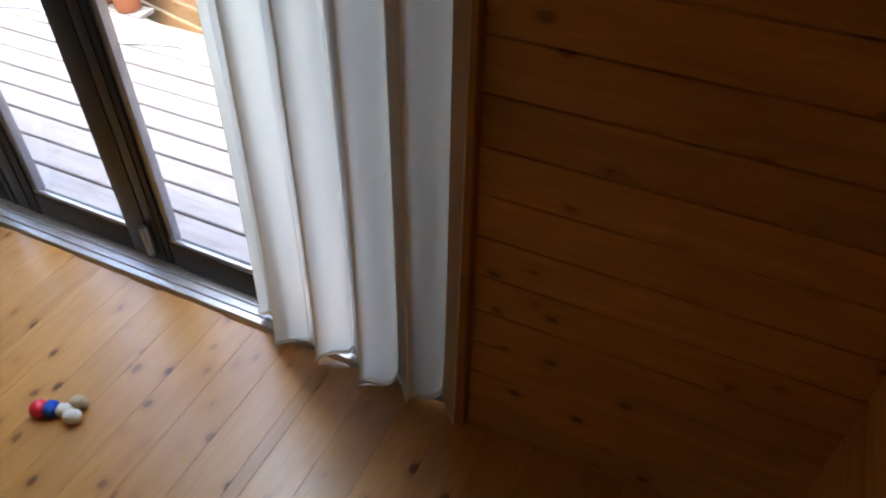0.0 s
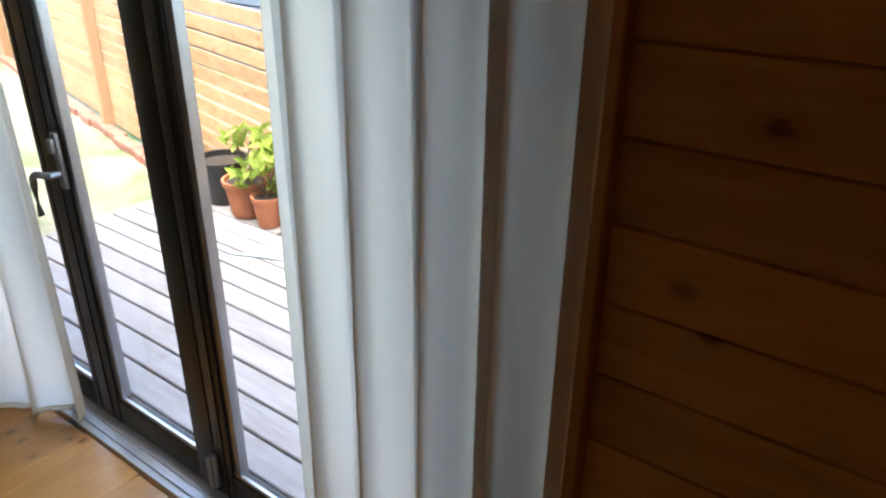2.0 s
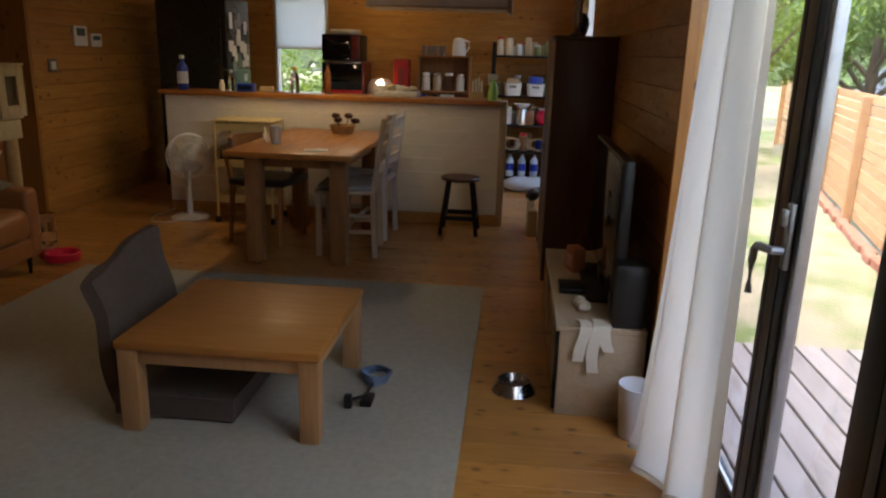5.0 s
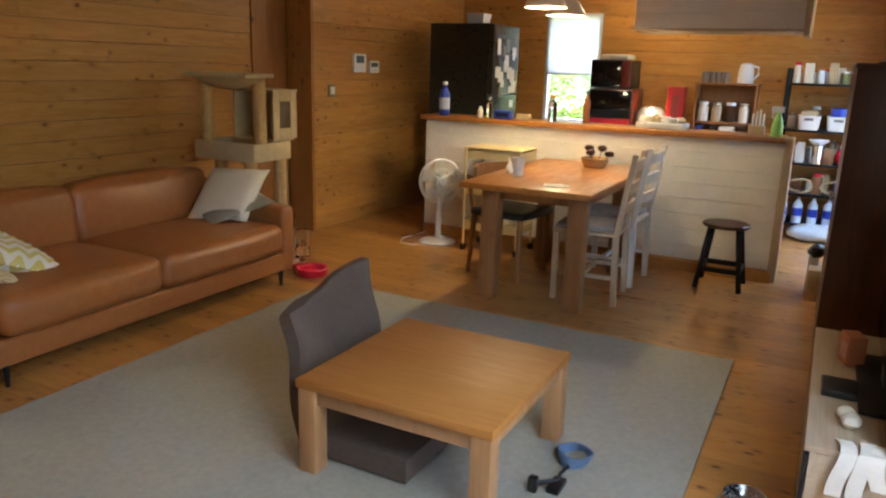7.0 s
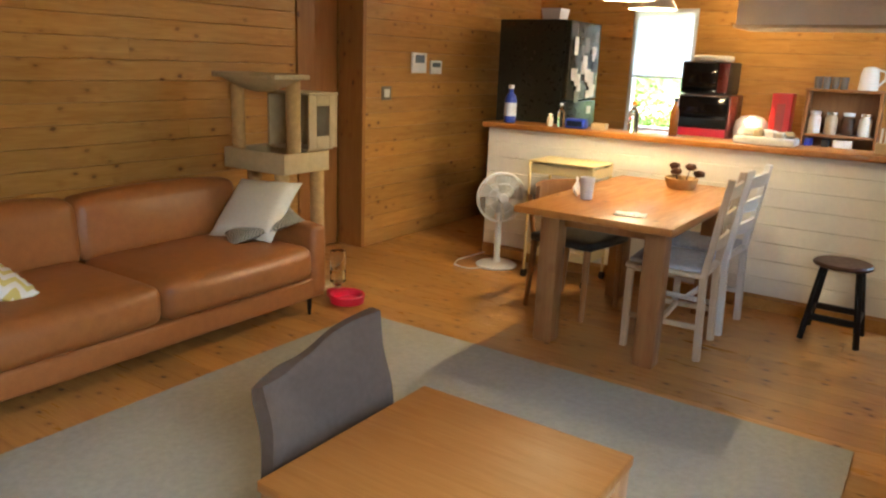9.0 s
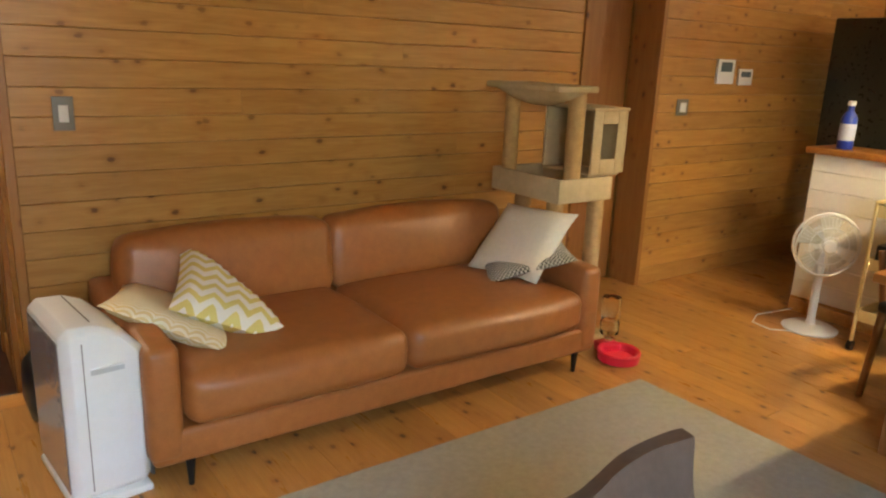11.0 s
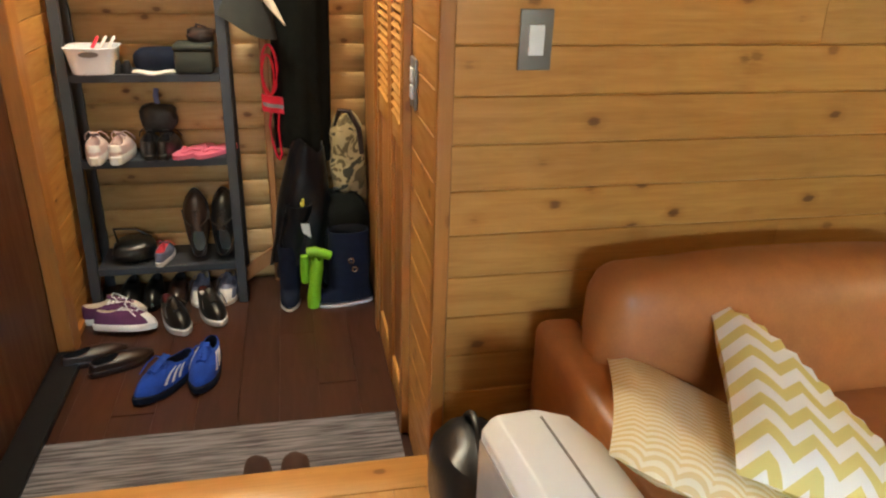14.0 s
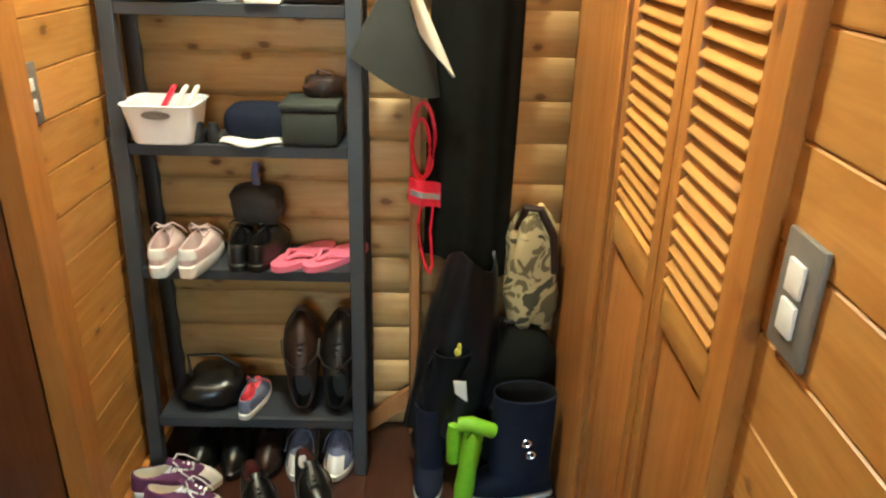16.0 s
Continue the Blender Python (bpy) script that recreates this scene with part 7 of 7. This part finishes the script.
# closet folding doors with louvres
for y0, y1 in ((-2.125, -1.835), (-2.468, -2.130)):
    d = thing("closet_door", (-0.752, (y0 + y1) / 2, -0.215), "pine folding closet door with louvred upper half, closed", "door", kind="structure")
    w = (y1 - y0) / 2
    for a, b in (((-0.01, -w, 0), (0.018, -w + 0.042, 2.22)), ((-0.01, w - 0.042, 0), (0.018, w, 2.22))):
        boxed("stile", a, b, PINE_Z, d, 0.003)
    for z0, z1 in ((0.0, 0.12), (0.94, 1.01), (2.14, 2.22)):
        boxed("rail", (-0.01, -w + 0.0425, z0), (0.016, w - 0.0425, z1), PINE_Y, d, 0.003)
    boxed("panel", (-0.006, -w + 0.043, 0.1205), (0.006, w - 0.043, 0.9395), DOOR_Z, d, 0.002)
    bm = bmesh.new()
    beam(bm, (0.004, -w + 0.043, 0), (0.004, w - 0.043, 0), 0.007, 0.040, 0.002)
    bmesh.ops.rotate(bm, cent=(0.004, 0, 0), matrix=Matrix.Rotation(radians(-48), 3, "Y"), verts=bm.verts)
    me = mesh_of("slat", bm, PINE_Y)
    for k in range(43):
        ob = new("slat", me)
        ob.parent = d
        ob.matrix_basis = pose(0, 0, 1.028 + 0.026 * k)

# coats, bags and boots in the corner
pole = thing("wooden_pole", (-0.325, -3.03, -0.22), "tall brown wooden pole standing against the wall", "pole")
bm = bmesh.new()
beam(bm, (0, 0, 0), (0.0, -0.01, 1.75), 0.034, 0.03, 0.006)
part("shaft", bm, TABLE_Z, pole)
BLACKCLOTH = cloth("black wool", (0.006, 0.0065, 0.005), 0, 150, 0.25)
JACKET = plain("black rain jacket", (0.006, 0.007, 0.009), 0.34, 0, 60, 0.2, 0.25, 0.002)
for m in (BLACKCLOTH, JACKET):
    m.node_tree.nodes["Principled BSDF"].inputs["Specular IOR Level"].default_value = 0.12 if m is BLACKCLOTH else 0.35
coat = thing("coat", (-0.47, -2.985, 0.40), "long black coat hanging on the wall", "coat")


def coat_sheet(u, v):
    """Half a hanging tube of cloth, its folds deepest at the hem."""
    a = math.pi * (1 + u)
    w = 0.098 + 0.012 * math.sin(2.4 * v + 0.6) - 0.02 * max(0, v - 0.75)
    deep = 0.035 * (1 - 0.7 * v)
    fold = 1 + deep * (math.sin(15 * u + 1.5 * v) + 0.6 * math.sin(27 * u - v)) * 2.2
    return (w * math.cos(a) * fold - 0.02 * v, -0.06 - 0.095 * math.sin(a) * fold + 0.02 * v, 1.50 * v - 0.035 * math.sin(5 * u + 0.8) * (1 - v))


bm = bmesh.new()
slab(bm, coat_sheet, 60, 24, 0.010)
part("body", bm, BLACKCLOTH, coat)
scarf = thing("sun_cap", (-0.30, -2.95, 0.94), "dark cap with a cream lining hanging beside the coat", "cap")


def brim_sheet(u, v):
    """A drooping brim: a flattened cone, open below."""
    a = math.pi * (0.02 + 0.96 * u)
    r = 0.03 + 0.085 * (1 - v) ** 0.8
    return (r * math.cos(a) + 0.03 * (1 - v), r * 0.7 * math.sin(a), 0.24 * v + 0.05 * math.cos(a) * (1 - v) + 0.008 * math.sin(8 * u))


bm = bmesh.new()
slab(bm, brim_sheet, 22, 10, 0.006)
part("brim", bm, plain("charcoal cloth", (0.022, 0.024, 0.022), 0.9, 0, 120), scarf)
bm = bmesh.new()
slab(bm, lambda u, v: (-0.01 - (0.025 + 0.075 * u) * (1.1 - 0.9 * v) + 0.02 * v, 0.055 + 0.02 * math.sin(3 * u) + 0.02 * u, 0.02 + 0.24 * v + 0.10 * (1 - u) * (1 - v)), 10, 10, 0.008)
part("lining", bm, CREAM, scarf)
leash = thing("leash", (-0.345, -2.985, 0.50), "red nylon leash and harness hanging from the pole", "leash")
bm = bmesh.new()
tube(bm, [(0.032 * math.cos(a), 0.012 * math.sin(3 * a), 0.27 + 0.10 * math.sin(a)) for a in [6.2832 * k / 24 for k in range(25)]], 0.006)
tube(bm, [(0.024 * math.cos(a) + 0.006, 0.02, 0.25 + 0.085 * math.sin(a)) for a in [6.2832 * k / 24 for k in range(25)]], 0.005)
part("loop", bm, RED, leash)
bm = bmesh.new()
slab(bm, lambda u, v: (0.035 - 0.085 * u, 0.018 + 0.012 * math.sin(5 * u), 0.105 + 0.07 * v - 0.02 * u), 10, 5, 0.012)
part("harness", bm, RED, leash)
bm = bmesh.new()
slab(bm, lambda u, v: (0.032 - 0.08 * u, 0.026 + 0.012 * math.sin(5 * u), 0.128 + 0.016 * v - 0.02 * u), 10, 2, 0.005)
part("reflective_band", bm, SILVER, leash)
bm = bmesh.new()
tube(bm, [(0.0, 0.012, 0.11), (0.012, 0.014, 0.04), (0.006, 0.014, -0.03), (-0.012, 0.014, -0.10), (-0.022, 0.014, -0.115), (-0.03, 0.014, -0.09), (-0.024, 0.014, 0.02), (-0.03, 0.014, 0.10)], 0.005)
part("strap", bm, RED, leash)

rucksack = thing("rain_jacket", (-0.475, -2.86, -0.22), "black rain jacket hanging in a heap of folds below the coat", "jacket")


def jacket_sheet(u, v):
    """A draped half tube, swinging out to one side towards its hem."""
    a = math.pi * (1.02 + 0.96 * u)
    w = 0.062 + 0.075 * (1 - v) ** 0.7
    fold = 1 + 0.16 * (1 - 0.5 * v) * noise.noise(Vector((5 * u, 2.4 * v, 3.0))) + 0.05 * math.sin(17 * u + 5 * v)
    return (w * math.cos(a) * fold + 0.055 * (1 - v) - 0.01, -0.02 - 0.11 * math.sin(a) * fold - 0.05 * v, 0.17 + 0.53 * v - 0.03 * math.sin(7 * u))


bm = bmesh.new()
slab(bm, jacket_sheet, 48, 26, 0.008)
part("body", bm, JACKET, rucksack)
bm = bmesh.new()
slab(bm, lambda u, v: (0.10 + 0.048 * math.cos(6.2832 * u) * (1 + 0.14 * math.sin(13 * v + 4 * u)) - 0.06 * v, 0.035 + 0.045 * math.sin(6.2832 * u) + 0.03 * v, 0.12 + 0.34 * v), 20, 18, 0.006)
part("sleeve", bm, JACKET, rucksack)
bm = bmesh.new()
slab(bm, lambda u, v: (0.030 - 0.034 * u + 0.006 * v, 0.112 + 0.004 * u, 0.35 + 0.040 * v - 0.024 * u * (1 - v)), 4, 4, 0.004)
part("reflector", bm, WHITEPL, rucksack, "white reflective patch")
bm = bmesh.new()
blob(bm, (0.026, 0.094, 0.47), (0.010, 0.004, 0.013), 10, 0.9, 0.2, 1)
blob(bm, (0.022, 0.094, 0.487), (0.006, 0.004, 0.010), 8, 0.9, 0.2, 2)
part("tag", bm, plain("yellow tag", (0.6, 0.55, 0.08), 0.5), rucksack, "yellow rubber tag")

pack = thing("backpack", (-0.62, -2.945, -0.22), "black backpack standing behind the boots", "backpack")
bm = bmesh.new()
cushion(bm, (-0.105, -0.085, 0.0), (0.11, 0.075, 0.44), 0.03, 0.06)
for v in bm.verts:
    v.co += 0.016 * Vector((noise.noise(v.co * 9), noise.noise(v.co * 9 + Vector((5, 0, 0))), noise.noise(v.co * 7)))
part("body", bm, BLACKCLOTH, pack)
bm = bmesh.new()
cushion(bm, (-0.08, 0.08, 0.05), (0.085, 0.115, 0.26), 0.02, 0.03)
part("pocket", bm, JACKET, pack)
bm = bmesh.new()
tube(bm, [(-0.02, 0.0, 0.44), (-0.02, 0.02, 0.48), (0.03, 0.02, 0.48), (0.03, 0.0, 0.44)], 0.009)
part("handle", bm, BLACK, pack)

CAMO, cnt, cb = shader("tan camouflage cloth", (0.30, 0.23, 0.12), 0.9)
cn = node(cnt, "ShaderNodeTexNoise", Scale=13.0, Detail=2.0, Distortion=1.2)
cnt.links.new(place(cnt, (1, 1, 1), False), cn.inputs["Vector"])
cc = mix_colour(cnt, "MIX", span(cnt, cn.outputs["Fac"], 0.44, 0.47, 0, 1), (0.13, 0.10, 0.045), (0.42, 0.33, 0.17))
cc = mix_colour(cnt, "MIX", span(cnt, cn.outputs["Fac"], 0.60, 0.62, 0, 1), cc, (0.05, 0.045, 0.025))
cnt.links.new(cc, cb.inputs["Base Color"])
camo = thing("sack", (-0.655, -2.97, 0.24), "tan camouflage cloth bag lying on the backpack in the corner", "sack")
bm = bmesh.new()
blob(bm, (0, 0, 0.16), (0.070, 0.075, 0.185), 26, 0.75, 0.35, 9)
for v in bm.verts:
    v.co += 0.010 * Vector((noise.noise(v.co * 16), noise.noise(v.co * 16 + Vector((3, 0, 0))), 0))
part("body", bm, CAMO, camo)
bm = bmesh.new()
tube(bm, [(0.045, 0.02, 0.30), (0.03, 0.05, 0.37), (-0.01, 0.05, 0.365), (-0.05, 0.05, 0.29), (-0.062, 0.055, 0.18)], 0.012, 8)
part("strap", bm, BROWNL, camo, "dark brown strap")

umb = thing("umbrella", (-0.475, -2.715, -0.215), "folded lime green umbrella leaning among the boots", "umbrella")
LIME = plain("lime nylon", (0.20, 0.46, 0.015), 0.5, 0, 60, 0.15, 0.2)
bm = bmesh.new()
lathe(bm, [(0.004, 0.0), (0.026, 0.006), (0.029, 0.05), (0.026, 0.11), (0.030, 0.17), (0.028, 0.235), (0.006, 0.242)], 20)
for v in bm.verts:
    q = math.atan2(v.co.y, v.co.x)
    v.co *= 1 + 0.06 * math.sin(5 * q + 30 * v.co.z) if v.co.z > 0.01 else 1
    v.co.x -= 0.10 * v.co.z
    v.co.y -= 0.05 * v.co.z
part("folds", bm, LIME, umb)
bm = bmesh.new()
tube(bm, [(0.015, -0.005, 0.262), (-0.015, 0.0, 0.270), (-0.055, 0.0, 0.255), (-0.078, -0.005, 0.243)], 0.021, 12)
part("cover", bm, LIME, umb)
bm = bmesh.new()
lathe(bm, [(0.004, 0.0), (0.020, 0.004), (0.022, 0.09), (0.018, 0.13), (0.004, 0.135)], 14, (0.028, -0.05, 0.10))
part("second_fold", bm, LIME, umb)

shoe((-0.378, -2.80, -0.22), 176, NAVY, WHITEPL, "dark navy rubber boot with a white sole edge", 0.23, None, BLACK, "rubber boots", shaft=0.30, sole_high=0.010, name="rubber_boot")
boot_b = shoe((-0.60, -2.755, -0.22), 94, NAVY, WHITEPL, "dark navy rubber boot with eyelets and a white sole edge", 0.275, None, BLACK, "rubber boots", shaft=0.32, sole_high=0.010, name="rubber_boot")
for x, z in ((0.066, 0.190), (0.069, 0.232)):
    bm = bmesh.new()
    tube(bm, [(x, 0.050 - (z - 0.195) * 0.35 + 0.011 * math.cos(q), z + 0.011 * math.sin(q)) for q in [6.2832 * k / 14 for k in range(15)]], 0.0035, 6)
    part("eyelet", bm, CHROME, boot_b)
brace = thing("wooden_board", (-0.26, -3.045, -0.22), "short brown wooden board leaning behind the rack", "board")
bm = bmesh.new()
beam(bm, (0.10, 0, 0.02), (-0.10, 0, 0.17), 0.02, 0.06, 0.003)
part("board_body", bm, TABLE_Z, brace)

lamp_fix = thing("ceiling_light", (-0.12, -2.35, TOP), "round white entrance ceiling lamp, lit", "lamp")
bm = bmesh.new()
lathe(bm, [(0.003, -0.10), (0.08, -0.095), (0.13, -0.06), (0.14, -0.012), (0.15, -0.002)], 28)
d = part("diffuser", bm, glow("lamp glass", (1.0, 0.86, 0.62), 0.4), lamp_fix)
d.visible_shadow = False
# unseen fixture, added to go with the lamp that lights the kitchen wall
lamp_fix2 = thing("ceiling_light", (-6.25, 1.0, TOP), "unseen round ceiling lamp, added for the kitchen wall's glow", "lamp")
bm = bmesh.new()
lathe(bm, [(0.003, -0.10), (0.08, -0.095), (0.13, -0.06), (0.14, -0.012), (0.15, -0.002)], 28)
d = part("diffuser", bm, glow("kitchen lamp glass", (1.0, 0.86, 0.62), 0.4), lamp_fix2)
d.visible_shadow = False

# ---- planks of walls and floors ----
clad(wall_south, -1.392, 0, -3.70, -0.775, 0.0, TOP, PINE_X)
clad(wall_south, -1.392, 0, 0.492, 1.692, 0.0, TOP, PINE_X)
clad(wall_south, -1.392, 0, -0.738, 0.492, 1.90, TOP, PINE_X)
clad(wall_thermostat, -1.187, 0, -6.80, -4.172, 0.0, TOP, PINE_X)
clad(wall_north, 2.909, 180, -6.80, 1.68, 0.0, TOP, PINE_X, [(-1.485, 0.902, 0.0, 2.10), (-6.05, -4.85, 0.35, 1.95)])
clad(wall_east, 1.692, 90, -1.38, 2.90, 0.0, TOP, PINE_Y)
clad(wall_west, -6.812, -90, -1.18, 2.90, 0.0, TOP, PINE_Y, [(-0.22, 0.36, 0.79, 1.90)])
clad(wall_hall_back, -3.094, 0, -0.75, 0.48, -0.22, TOP, LOG_X, (), 0.12, True, 0.018)
clad(wall_hall_right, -0.762, -90, -1.79, -1.40, -0.22, TOP, PINE_Y)
clad(wall_hall_left, 0.492, 90, -3.08, -2.56, -0.22, TOP, PINE_Y)


def boards(parent, x0, x1, y0, y1, z, width, material):
    x = x0
    k = 0
    while x < x1 - 0.005:
        w = min(width, x1 - x)
        cut = y0 + (y1 - y0) * (0.2 + 0.6 * ((k * 0.618) % 1))
        for a, b in ((y0, cut), (cut, y1)):
            key = ("floor", round(w, 3), round(b - a, 2), material.name)
            if key not in PLANKS:
                bm = bmesh.new()
                box(bm, (0.0002, 0.0002, -0.02), (w - 0.0002, round(b - a, 2) - 0.0002, 0), 0.0007, 1)
                PLANKS[key] = mesh_of("board", bm, material, False)
            ob = new("board", PLANKS[key])
            ob.parent = parent
            ob.matrix_basis = pose(x, a, z)
        x += width
        k += 1


boards(floor, -6.80, -4.17, -1.175, 2.92, 0.0, 0.12, FLOOR_Y)
boards(floor, -4.17, -0.75, -1.38, 2.92, 0.0, 0.12, FLOOR_Y)
boards(floor, -0.75, 0.49, -1.288, 2.92, 0.0, 0.12, FLOOR_Y)
boards(floor, 0.49, 1.68, -1.38, 2.92, 0.0, 0.12, FLOOR_Y)
boards(floor_hall, -0.75, 0.49, -3.08, -1.41, -0.22, 0.14, HALL_Y)
